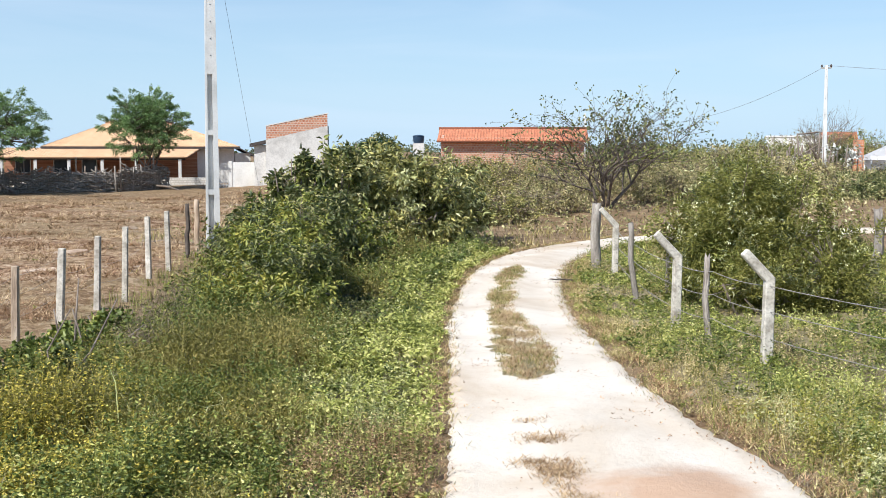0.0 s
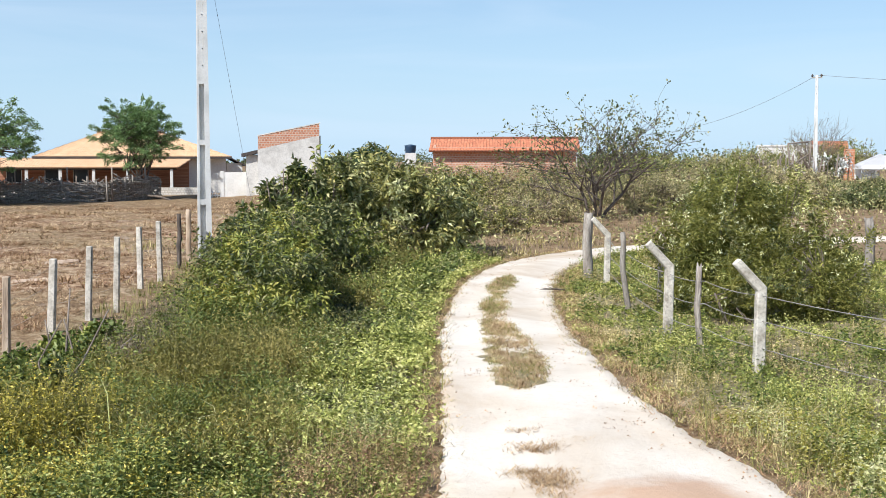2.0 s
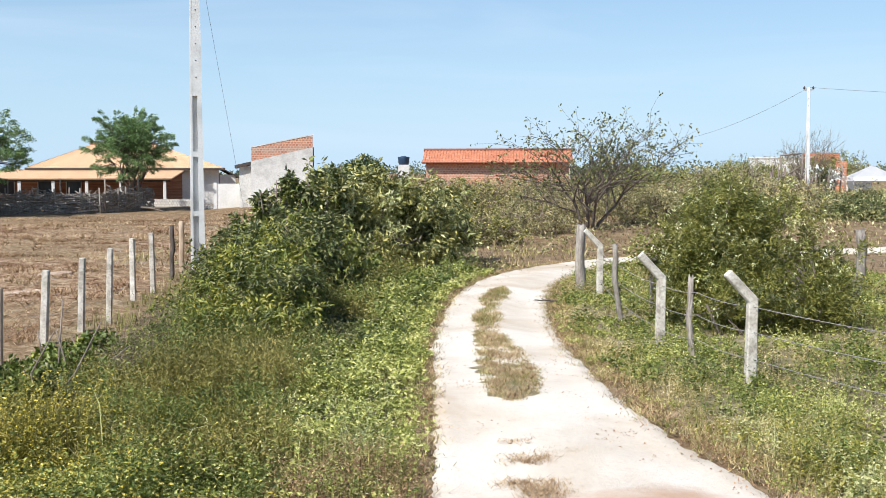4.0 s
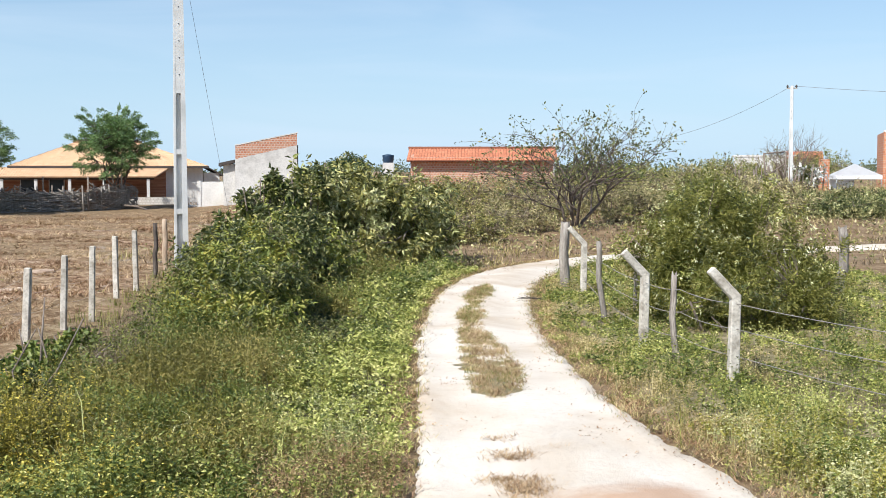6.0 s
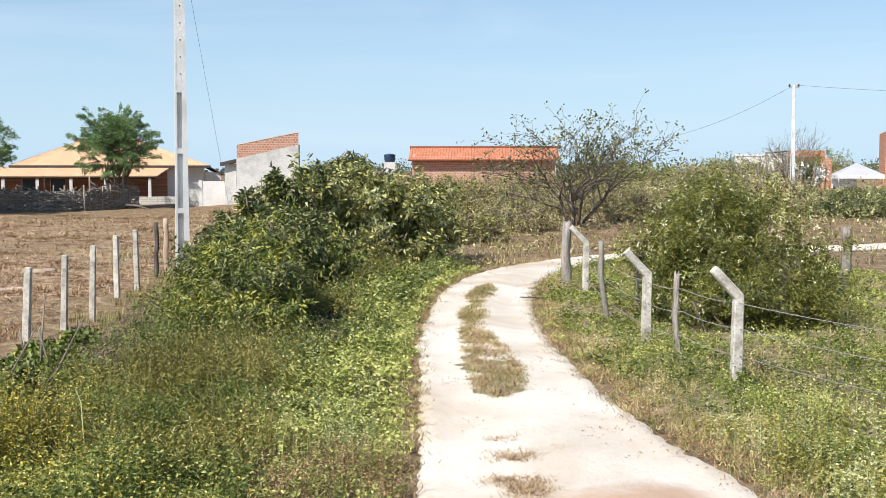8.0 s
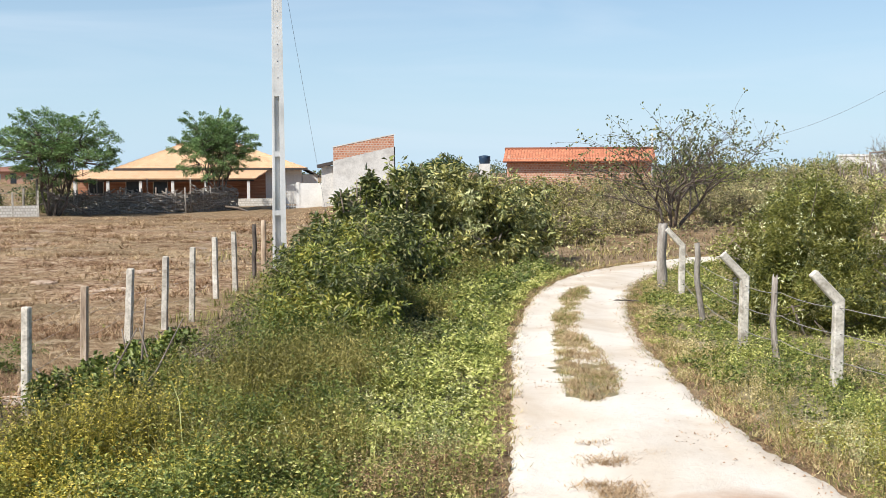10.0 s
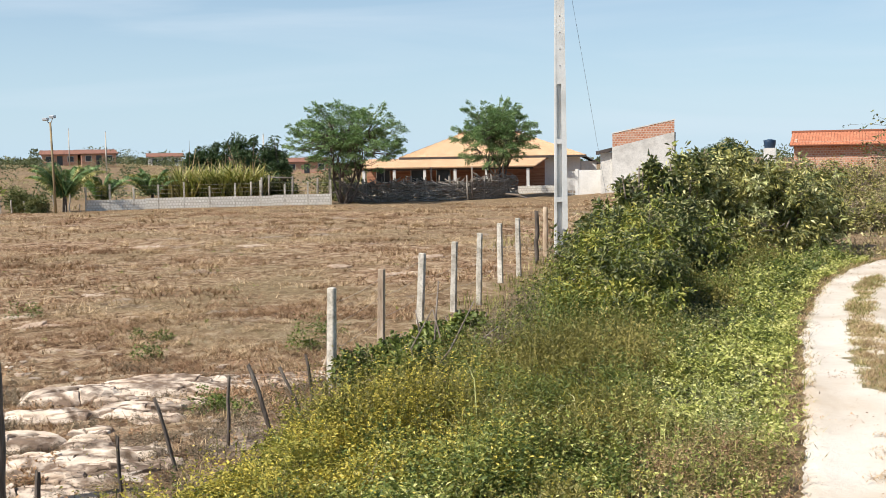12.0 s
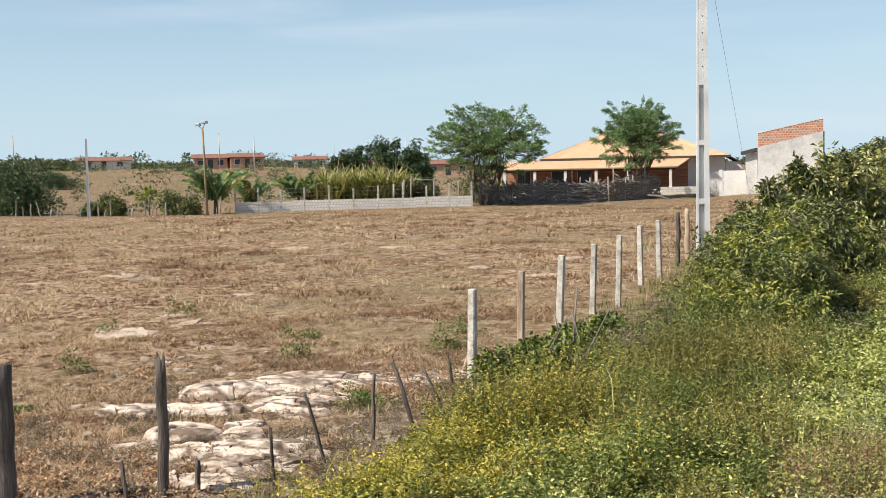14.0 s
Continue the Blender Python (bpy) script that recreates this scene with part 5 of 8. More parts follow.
wood_post("pale_stake", -5.75, 13.6, 0.32, 0.022, (0.28, 0), M_STAKE, "short pale stake stuck in the field")
wire_line("field_wire", [(p[0], p[1]) for p in FIELD_POSTS], (0.45, 0.75, 1.0), "thin rusty wire between the field posts", barbs=False, r=0.0022)

# the lane fence
for x, y, h, a in ((3.81, 13.83, 1.13, 0.45), (3.28, 16.6, 1.15, 0.46), (3.62, 24.9, 1.14, 0.48), (5.05, 10.2, 1.1, 0.45)):
    concrete_post(x, y, h, 0.128, "concrete fence post with a bent head by the lane", arm=a, arm_yaw=0, lean=(0.8, 0), turn=4, group="bent posts of the lane fence")
wood_post("fence_pole", 3.53, 15.65, 1.2, 0.045, (0.02, 0), label="slim grey wooden stake of the lane fence", crook=0.05, top="split")
wood_post("fence_pole", 3.26, 20.0, 1.42, 0.045, (-0.06, 0), label="slim grey wooden stake of the lane fence", crook=0.06)
wood_post("fence_pole", 3.95, 20.8, 1.1, 0.05, (0.0, 0), label="slim grey wooden stake of the lane fence", crook=0.06)
wood_post("gate_post", 3.45, 26.3, 1.5, 0.105, (-0.02, 0), label="thick split grey wooden gate post", crook=0.03, top="split")
wood_post("gate_post", 8.8, 24.3, 1.5, 0.10, (0.05, 0), label="thick crooked grey wooden post in the scrub", crook=0.06, top="split")
wire_line("lane_wire", [(7.0, 5.0), (5.05, 10.2), (3.81, 13.83), (3.55, 15.5), (3.28, 16.6), (3.3, 20.3), (3.62, 24.9)], (0.4, 0.72, 1.02), "sagging barbed wire along the lane", r=0.005)


def block_wall():
    """The low block wall that closes the field, with cast posts on it."""
    w = thing("field_wall", "low grey block wall with posts at the field's far edge", "wall")
    pts = [(-42.1, 63.9), (-39.0, 65.7), (-35.5, 67.5), (-32.0, 69.4), (-28.7, 71.0)]
    for (x0, y0), (x1, y1) in zip(pts[:-1], pts[1:]):
        L = math.hypot(x1 - x0, y1 - y0)
        seg = part("wall", box_bm(0, L - 0.004, -0.08, 0.08, -0.2, 0.68), M_BLOCK, w)
        seg.matrix_world = pose(x0, y0, on_ground(x0, y0), 0, 0, math.degrees(math.atan2(y1 - y0, x1 - x0)))
    for k in range(11):
        t = k / 10
        x, y = np.interp(t, np.linspace(0, 1, 5), [p[0] for p in pts]), np.interp(t, np.linspace(0, 1, 5), [p[1] for p in pts])
        o = part("post", box_bm(-0.055, 0.055, -0.083, 0.03, -0.2, 1.5 + 0.15 * math.sin(k * 2.1), 0.01), M_CONCRETE, w)
        o.matrix_world = pose(x, y, on_ground(x, y), 0, 0, 28)
    for hz in (0.95, 1.2, 1.45):
        part("wire", tube([(x, y - 0.15, on_ground(x, y, hz)) for x, y in pts], 0.006, 4), M_WIRE, w)


def brush_fence():
    """A pen of stacked branches between stakes, as a woven wall of crooked sticks."""
    rng = np.random.RandomState(31)
    f = thing("brushwood_fence", "dark stacked brushwood pen fence with upright stakes", "fence")
    line = np.array([(-29.2, 74.2), (-24.5, 76.5), (-21.6, 77.6), (-21.0, 78.2), (-18.9, 81.6)], float)
    seg = np.linalg.norm(np.diff(line, axis=0), axis=1)
    cum = np.concatenate([[0], np.cumsum(seg)])

    def on(s):
        return np.array([np.interp(s, cum, line[:, 0]), np.interp(s, cum, line[:, 1])])
    items = []
    for k in range(700):
        s, L = rng.uniform(0, cum[-1]), rng.uniform(0.7, 2.2)
        a, b = on(max(s - L / 2, 0)), on(min(s + L / 2, cum[-1]))
        z = rng.uniform(0.02, 1.2) * (1.25 if s > cum[-1] * 0.72 else 1.0)
        j = rng.normal(size=(3, 2)) * 0.10
        dz = rng.normal() * 0.22
        P = [(*(a + j[0]), on_ground(*a) + max(z - dz, 0.0)), (*((a + b) / 2 + j[1]), on_ground(*a) + z + rng.normal() * 0.06), (*(b + j[2]), on_ground(*b) + max(z + dz, 0.0))]
        stick = tube(P, rng.uniform(0.018, 0.05), 5)
        if k < 260:
            part("branch", stick, M_POSTWOOD if k % 3 else M_TWIG, f)
        else:
            items.append(stick)
    tagged(part("brushwood", join(items), M_POSTWOOD, f), kind="stuff")
    for k in range(40):
        s = cum[-1] * (k + rng.uniform(-0.3, 0.3)) / 39
        p = on(np.clip(s, 0, cum[-1])) + rng.normal(size=2) * 0.1
        h = rng.uniform(1.3, 1.75) if k % 9 else 2.3
        part("stake", tube([(*p, on_ground(*p) - 0.2), (*(p + rng.normal(size=2) * 0.05), on_ground(*p) + h)], rng.uniform(0.035, 0.06), 6), M_POSTWOOD if rng.rand() < 0.75 else M_TWIG, f)
    for a, b in (((-29.3, 73.2, 1.7), (-26.4, 73.6, 0.05)), ((-19.4, 80.2, 0.45), (-17.6, 79.6, 0.1)), ((-31.0, 72.2, 0.15), (-29.0, 73.4, 0.9))):
        o = part("prop", tube([a, ((a[0] + b[0]) / 2, (a[1] + b[1]) / 2, (a[2] + b[2]) / 2 + 0.1), b], 0.07, 7), M_TWIG, f)
    g = thing("pen_gate", "rough pole gate frame at the pen corner", "gate")
    for x, y, h in ((-33.4, 70.6, 1.75), (-33.0, 70.9, 1.9), (-31.6, 71.5, 1.8), (-30.3, 72.6, 1.7), (-34.0, 70.3, 1.5), (-29.6, 73.0, 2.3)):
        part("stake", tube([(x, y, on_ground(x, y) - 0.2), (x + 0.05, y, on_ground(x, y) + h)], 0.07, 7), M_POSTWOOD, g)
    part("rail", tube([(-33.1, 70.85, on_ground(-33, 71) + 1.75), (-31.5, 71.5, on_ground(-32, 71) + 1.7)], 0.05, 6), M_POSTWOOD, g)


def stick_fence_right():
    """Upright stick palings and a leaning frame near the far pole."""
    rng = np.random.RandomState(5)
    f = thing("paling_fence", "rickety upright stick paling beside the far pole", "fence")
    for k in range(26):
        x = 19.2 + k * 0.24 + (0.5 if k > 14 else 0)
        y = 73.0 + rng.normal() * 0.2
        h = rng.uniform(0.9, 1.7)
        part("paling", tube([(x, y, on_ground(x, y) - 0.1), (x + rng.normal() * 0.12, y, on_ground(x, y) + h)], rng.uniform(0.025, 0.05), 5), M_TWIG, f)
    for a, b in (((21.9, 73, 0.2), (21.7, 73, 2.4)), ((21.7, 73, 2.35), (23.0, 73, 2.45)), ((23.0, 73, 0.2), (23.1, 73, 2.45)), ((21.9, 73, 1.0), (23.0, 73, 1.7))):
        part("frame_pole", tube([(a[0], a[1], on_ground(a[0], a[1]) + a[2]), (b[0], b[1], on_ground(b[0], b[1]) + b[2])], 0.05, 6), M_TWIG, f)


block_wall()
brush_fence()
stick_fence_right()


# ---- rocks ----
def rock(x, y, sx, sy, sz, seed, turn=0.0, sink=0.35, mat=M_ROCK, label="pale weathered granite slab rising from the field", group="granite outcrop", detail=4):
    """A cracked, rounded granite slab, sunk into the ground."""
    bm = bmesh.new()
    bmesh.ops.create_icosphere(bm, subdivisions=detail, radius=1.0)
    pr = random.Random(int(seed * 10))
    cuts = [(Vector((pr.gauss(0, 1), pr.gauss(0, 1), pr.gauss(0.25, 0.7))).normalized(), pr.uniform(0.5, 0.85)) for _ in range(9)] + [(Vector((pr.gauss(0, 0.12), pr.gauss(-0.15, 0.12), 1)).normalized(), pr.uniform(0.4, 0.6))]
    for v in bm.verts:
        p = v.co.copy()
        for nrm, d in cuts:
            over = p.dot(nrm) - d
            if over > 0:
                p -= nrm * over * 0.92
        n1 = noise.noise(v.co * 1.3 + Vector((seed, 0, 0)))
        n2 = noise.noise(v.co * 4.5 + Vector((0, seed * 1.7, 0)))
        crack = abs(noise.noise(v.co * 1.6 + Vector((seed * 0.3, seed, 4))))
        p *= 1 + 0.16 * n1 + 0.06 * n2 - 0.22 * max(0, 0.06 - crack) / 0.06 * (detail > 2)
        v.co = (p.x * sx, p.y * sy, p.z * sz)
    ob = part("rock", bm, mat)
    ob.matrix_world = pose(x, y, on_ground(x, y) + sz * (0.35 - sink), 0, 0, turn)
    return tagged(ob, label, "rock", group)


def clip_poly(P, n, d):
    """The part of a convex outline where p . n <= d."""
    out = []
    for a, b in zip(P, P[1:] + P[:1]):
        da, db = a[0] * n[0] + a[1] * n[1] - d, b[0] * n[0] + b[1] * n[1] - d
        if da <= 0:
            out.append(a)
        if da * db < 0:
            t = da / (da - db)
            out.append((a[0] + (b[0] - a[0]) * t, a[1] + (b[1] - a[1]) * t))
    return out


def slab_arrays(rx, ry, h, seed, dome=2.6, sides=8, blocks=7):
    """A sheet of granite, split along joints into blocks that stand unevenly: a broken outline, worn edges, a skirt under the soil."""
    q = np.random.RandomState(seed)
    whole = [(-1.3 * rx, -1.3 * ry), (1.3 * rx, -1.3 * ry), (1.3 * rx, 1.3 * ry), (-1.3 * rx, 1.3 * ry)]
    for k in range(sides):
        a = (k + q.uniform(-0.35, 0.35)) * 2 * math.pi / sides
        n = np.array([math.cos(a) / rx, math.sin(a) / ry])
        ln = np.linalg.norm(n)
        whole = clip_poly(whole, n / ln, q.uniform(0.78, 1.05) / ln)
    seeds = np.column_stack([q.uniform(-1, 1, blocks) * rx, q.uniform(-1, 1, blocks) * ry])
    squash = np.array([0.55, 1.0])
    items = []
    for k in range(blocks):
        P = list(whole)
        for m in range(blocks):
            if m != k and len(P) > 2:
                e = (seeds[m] - seeds[k]) * squash ** 2
                ln = np.linalg.norm(e) + 1e-9
                P = clip_poly(P, e / ln, float(e @ (seeds[m] + seeds[k])) / 2 / ln - q.uniform(0.002, 0.010))
        if len(P) < 3:
            continue
        P = np.array(P)
        mid = P.mean(0)
        ring = np.concatenate([np.linspace(a, b, max(2, int(np.linalg.norm(b - a) / 0.06) + 1))[:-1] for a, b in zip(P, np.roll(P, -1, 0))])
        ring += np.array([[noise.noise((a * 9, b * 9, seed + 0.5)), noise.noise((a * 9, b * 9, seed + 7.5))] for a, b in ring]) * 0.022
        size = np.linalg.norm(ring - mid, axis=1).mean()
        tilt, lift = q.normal(size=2) * np.array([0.05, 0.09]), q.uniform(-0.16, 0.06) * h
        n, rows = len(ring), []
        for f, drop in ((1.0, None), (1.0, 0.016), (1 - 0.010 / size, 0.003), (0.74, 0.0), (0.48, 0.0), (0.22, 0.0), (0.02, 0.0)):
            p = mid + (ring - mid) * max(f, 0.02)
            e = np.clip(np.hypot(p[:, 0] / (rx * 1.05), p[:, 1] / (ry * 1.05)), 0, 1.2)
            z = 0.68 * h * (1 - 0.85 * np.minimum(e, 1) ** (dome * 1.9)) + lift + (p - mid) @ tilt
            z = z + np.array([0.016 * noise.noise((a * 5 + seed, b * 9, 2.0)) + 0.018 * noise.noise((a * 15, b * 26, seed * 1.0)) for a, b in p])
            z = np.full(n, -0.18) if drop is None else np.maximum(z, 0.0) - drop
            rows.append(np.column_stack([p, z]))
        a = np.arange(len(rows) - 1)[:, None] * n + np.arange(n)[None]
        b = np.arange(len(rows) - 1)[:, None] * n + (np.arange(n)[None] + 1) % n
        F = np.concatenate([np.stack([a, b, b + n], -1).reshape(-1, 3), np.stack([a, b + n, a + n], -1).reshape(-1, 3)])
        items.append((np.concatenate(rows), F))
    return join(items)


# sheets of the outcrop: x, y, half length, half depth, height, turn, base, dome
SHEETS = [(-7.85, 11.25, 0.62, 0.46, 0.25, 22, 0.0, 2.2), (-7.05, 11.95, 0.95, 0.5, 0.20, 16, 0.0, 2.6), (-6.2, 12.6, 0.85, 0.42, 0.13, 14, 0.0, 3.0), (-5.78, 12.95, 0.42, 0.4, 0.14, 10, 0.0, 3.0),
    (-8.15, 10.1, 0.55, 0.36, 0.14, 24, 0.0, 2.4), (-7.5, 10.25, 0.5, 0.34, 0.17, 12, 0.0, 2.4), (-6.75, 10.75, 0.5, 0.34, 0.17, 28, 0.0, 3.2), (-6.3, 10.45, 0.34, 0.28, 0.12, -10, 0.0, 3.4), (-7.15, 11.2, 0.36, 0.24, 0.17, 30, 0.0, 3.0), (-6.55, 11.35, 0.42, 0.26, 0.12, 18, 0.0, 3.0),
    (-6.62, 9.75, 0.26, 0.2, 0.10, 20, 0.0, 3.4), (-6.85, 9.05, 0.42, 0.3, 0.24, 14, 0.0, 4.0), (-7.3, 8.7, 0.36, 0.18, 0.09, 18, 0.0, 2.6), (-6.3, 9.2, 0.3, 0.24, 0.18, 26, 0.0, 4.0), (-6.1, 8.55, 0.72, 0.42, 0.17, 17, 0.0, 3.4), (-5.55, 8.3, 0.5, 0.36, 0.14, 22, 0.0, 3.4), (-6.85, 8.3, 0.34, 0.22, 0.08, 12, 0.0, 2.6), (-5.75, 9.0, 0.4, 0.26, 0.12, 34, 0.0, 3.4), (-5.6, 7.75, 0.5, 0.3, 0.10, 15, 0.0, 3.0),
    (-7.1, 12.1, 0.6, 0.28, 0.06, 18, 0.15, 5.0), (-6.1, 8.6, 0.46, 0.2, 0.05, 20, 0.13, 5.0), (-5.75, 8.4, 0.34, 0.17, 0.05, 12, 0.12, 5.0), (-6.9, 9.1, 0.24, 0.16, 0.06, 24, 0.17, 5.0), (-7.75, 11.35, 0.4, 0.2, 0.05, 26, 0.18, 4.0), (-7.3, 10.3, 0.3, 0.16, 0.05, 16, 0.11, 5.0), (-6.5, 10.85, 0.3, 0.17, 0.05, 30, 0.12, 5.0), (-6.3, 8.2, 0.3, 0.18, 0.08, 10, 0.02, 4.0), (-5.3, 8.75, 0.26, 0.2, 0.10, 40, 0.0, 4.0)]


def outcrop():
    """A broken granite outcrop: cracked sheets that lap over one another and dip under the soil."""
    top = thing("rock_outcrop", "broken pale granite outcrop with cracked ledges in the field", "rock", "granite outcrop")
    for k, (x, y, rx, ry, h, turn, base, dome) in enumerate(SHEETS):
        V, F = slab_arrays(rx, ry, h, 31 + k, dome, 7 + k % 3, 3 if base else 4 + int(6 * rx))
        ob = part("slab", (V, F), M_OUTCROP, top)
        ob.matrix_world = pose(x, y, on_ground(x, y) + base * 0.62 - 0.02, -4 + (k * 7) % 9, -3 + (k * 5) % 7, turn)
        ob.data.shade_flat()


outcrop()
FIELD_SLABS = [(-12.3, 15.1, 0.60, 0.42, 0.10), (-11.9, 16.5, 0.46, 0.22, 0.04), (-13.13, 17.54, 0.33, 0.20, 0.04), (-19.9, 24.6, 0.60, 0.40, 0.05), (-10.87, 27.19, 0.34, 0.28, 0.08),
    (-8.74, 25.73, 0.48, 0.30, 0.05), (-9.59, 30.19, 0.48, 0.40, 0.06), (-10.94, 17.72, 0.21, 0.15, 0.05), (-20.99, 22.52, 0.5, 0.30, 0.05), (-13.0, 15.4, 0.16, 0.16, 0.14),
    (-16.61, 34.25, 0.55, 0.40, 0.06), (-20.22, 33.90, 0.60, 0.50, 0.06), (-13.85, 20.93, 0.26, 0.20, 0.04)]
for k, (x, y, sx, sy, sz) in enumerate(FIELD_SLABS):
    ob = part("rock", slab_arrays(sx, sy, sz, 90 + k, 2.2, 7, 3), M_ROCK)
    ob.data.shade_flat()
    ob.matrix_world = pose(x, y, on_ground(x, y) + 0.012, 0, 0, 14 + (k * 11) % 17)
    tagged(ob, "pale weathered granite slab flush with the field", "rock", "granite outcrop")
_r = np.random.RandomState(3)
for k in range(130):
    x, y = _r.uniform(-10.5, -4.9), _r.uniform(7.2, 14.5)
    if x < fence_x(y) - 0.1:
        s = _r.uniform(0.03, 0.11)
        rock(x, y, s, s * _r.uniform(0.6, 1), s * 0.6, k * 2.3 + 200, _r.uniform(0, 180), 0.2, M_STONE, "small loose field stone", "loose stones by the outcrop", detail=2)


# ---- shrubs by the lane ----
def shrubs():
    r = np.random.RandomState(11)
    bush("croton_thicket", "large olive-green thicket with pale drooping leaves by the lane",
         [(-2.5, 31.0, 1.6, 1.3, 1.1, 1.25), (-1.3, 31.2, 1.65, 1.1, 1.0, 1.25), (-0.2, 31.6, 1.45, 0.95, 1.0, 1.2), (0.55, 32.4, 1.15, 0.75, 0.9, 1.05), (-1.6, 33.2, 1.7, 1.6, 1.2, 1.4), (0.4, 35.5, 1.4, 1.2, 1.2, 1.25), (-3.6, 32.6, 1.45, 1.1, 1.2, 1.25), (-2.0, 30.4, 0.8, 1.5, 0.7, 0.6), (-0.3, 31.0, 0.8, 1.2, 0.7, 0.6), (-0.8, 32.0, 2.05, 0.7, 0.7, 0.65), (-2.7, 32.0, 2.15, 0.8, 0.7, 0.7)],
         [("dark_leaves", L_DARK, 0.22), ("leaves", L_BIG, 0.5), ("pale_leaves", L_PALE, 0.28)], 2500, 12, (0.175, 0.3), (-1.4, 32.0), r, 0.02, tw=0.022, stem_n=26, shoot=0.34, hang=0.75)
    bush("broadleaf_shrub", "dark green broad-leaved shrub against the utility pole",
         [(-4.1, 29.3, 1.0, 0.85, 0.8, 0.95), (-4.7, 29.8, 0.65, 0.7, 0.8, 0.7), (-3.5, 28.6, 0.9, 1.0, 0.8, 0.9), (-4.1, 29.5, 2.2, 0.2, 0.25, 0.6), (-3.5, 29.9, 2.15, 0.24, 0.3, 0.6), (-3.0, 30.0, 2.3, 0.32, 0.3, 0.6), (-2.4, 30.3, 2.3, 0.35, 0.3, 0.6)],
         [("leaves", L_DARK, 0.74), ("bright_leaves", L_FRONT, 0.18), ("pale_leaves", L_PALE, 0.08)], 1250, 12, (0.17, 0.42), (-4.2, 29.4), r, 0.02, stem_n=14, shoot=0.3, hang=0.6)
    bush("lane_shrub", "dense green shrub with yellowing leaves over the verge",
         [(-2.9, 19.2, 0.8, 1.0, 0.85, 0.85), (-2.35, 19.0, 0.75, 0.7, 0.7, 0.75), (-3.5, 20.2, 0.7, 0.65, 0.9, 0.75), (-2.7, 20.8, 0.9, 0.85, 1.0, 0.85), (-3.0, 18.2, 0.45, 0.8, 0.6, 0.5), (-2.4, 19.9, 0.95, 0.6, 0.8, 0.85), (-2.45, 18.8, 0.9, 0.5, 0.6, 0.72), (-2.3, 17.6, 0.75, 0.72, 0.7, 0.76), (-2.0, 17.0, 0.5, 0.5, 0.5, 0.52), (-2.95, 17.4, 0.6, 0.7, 0.6, 0.6)],
         [("dark_leaves", L_DARK, 0.3), ("leaves", L_FRONT, 0.56), ("yellow_leaves", L_TURNED, 0.14)], 3500, 15, (0.094, 0.32), (-2.6, 18.8), r, 0.015, shoot=0.26, hang=0.7, stem_n=16)
    bush("lane_shrub", "shaded green shrub between thicket and verge",
         [(-3.4, 23.5, 0.8, 1.2, 1.2, 0.85), (-2.3, 24.6, 0.8, 1.1, 1.2, 0.9), (-3.8, 25.2, 0.7, 0.65, 1.2, 0.75), (-2.6, 27.2, 0.9, 1.4, 1.1, 0.95)],
         [("leaves", L_DARK, 0.62), ("bright_leaves", L_FRONT, 0.38)], 1900, 12, (0.13, 0.36), (-3.0, 25.0), r, 0.02, shoot=0.28, hang=0.6, stem_n=12)
    bush("feathery_shrub", "feathery green shrub dotted with cream leaves behind the wire",
         [(4.85, 19.6, 1.3, 1.15, 1.0, 1.25), (5.8, 19.8, 1.2, 1.0, 1.0, 1.2), (4.2, 19.9, 1.05, 0.8, 0.9, 1.0), (5.1, 20.5, 1.75, 1.0, 0.9, 0.85), (6.6, 19.8, 0.8, 0.85, 0.9, 0.8), (5.1, 18.7, 0.6, 1.1, 0.6, 0.6), (6.3, 18.9, 0.55, 0.9, 0.6, 0.55)],
         [("dark_leaves", L_DARK, 0.14, 0.9), ("leaves", L_FEATHER, 0.80), ("bright_leaves", L_BRIGHT, 0.06, 1.1)], 4400, 20, (0.067, 0.29), (5.1, 19.9), r, 0.02, shoot=0.3, hang=0.25)
    shrub = bpy.data.objects["feathery_shrub"]
    tips, out = blob_points([(4.5, 19.4, 1.1, 0.85, 0.9, 1.05), (5.0, 20.0, 1.75, 1.0, 0.9, 0.8), (5.9, 19.5, 1.0, 1.1, 0.9, 1.0)], 400, r, 0.12)
    C = np.repeat(tips, 4, 0) + r.normal(size=(1600, 3)) * 0.018
    tagged(part("cream_leaves", leaf_arrays(C, np.repeat(out, 4, 0) * 0.4 + r.normal(size=C.shape) * 0.6 + np.array([0, 0, -0.4]), 0.062 * r.uniform(0.6, 1.3, 1600), 0.026), L_CREAM, shrub), kind="stuff")
    bush("verge_shrub", "small dark green weed shrub at the foot of the fence post",
         [(-4.75, 12.3, 0.28, 0.34, 0.3, 0.3), (-4.4, 12.2, 0.25, 0.34, 0.3, 0.28), (-4.2, 12.6, 0.3, 0.3, 0.3, 0.28)], [("leaves", L_DEEP, 0.6), ("dark_leaves", L_DARK, 0.4)], 420, 10, (0.07, 0.5), (-4.6, 12.1), r, 0.01, tw=0.008, shoot=0.12, hang=0.3)
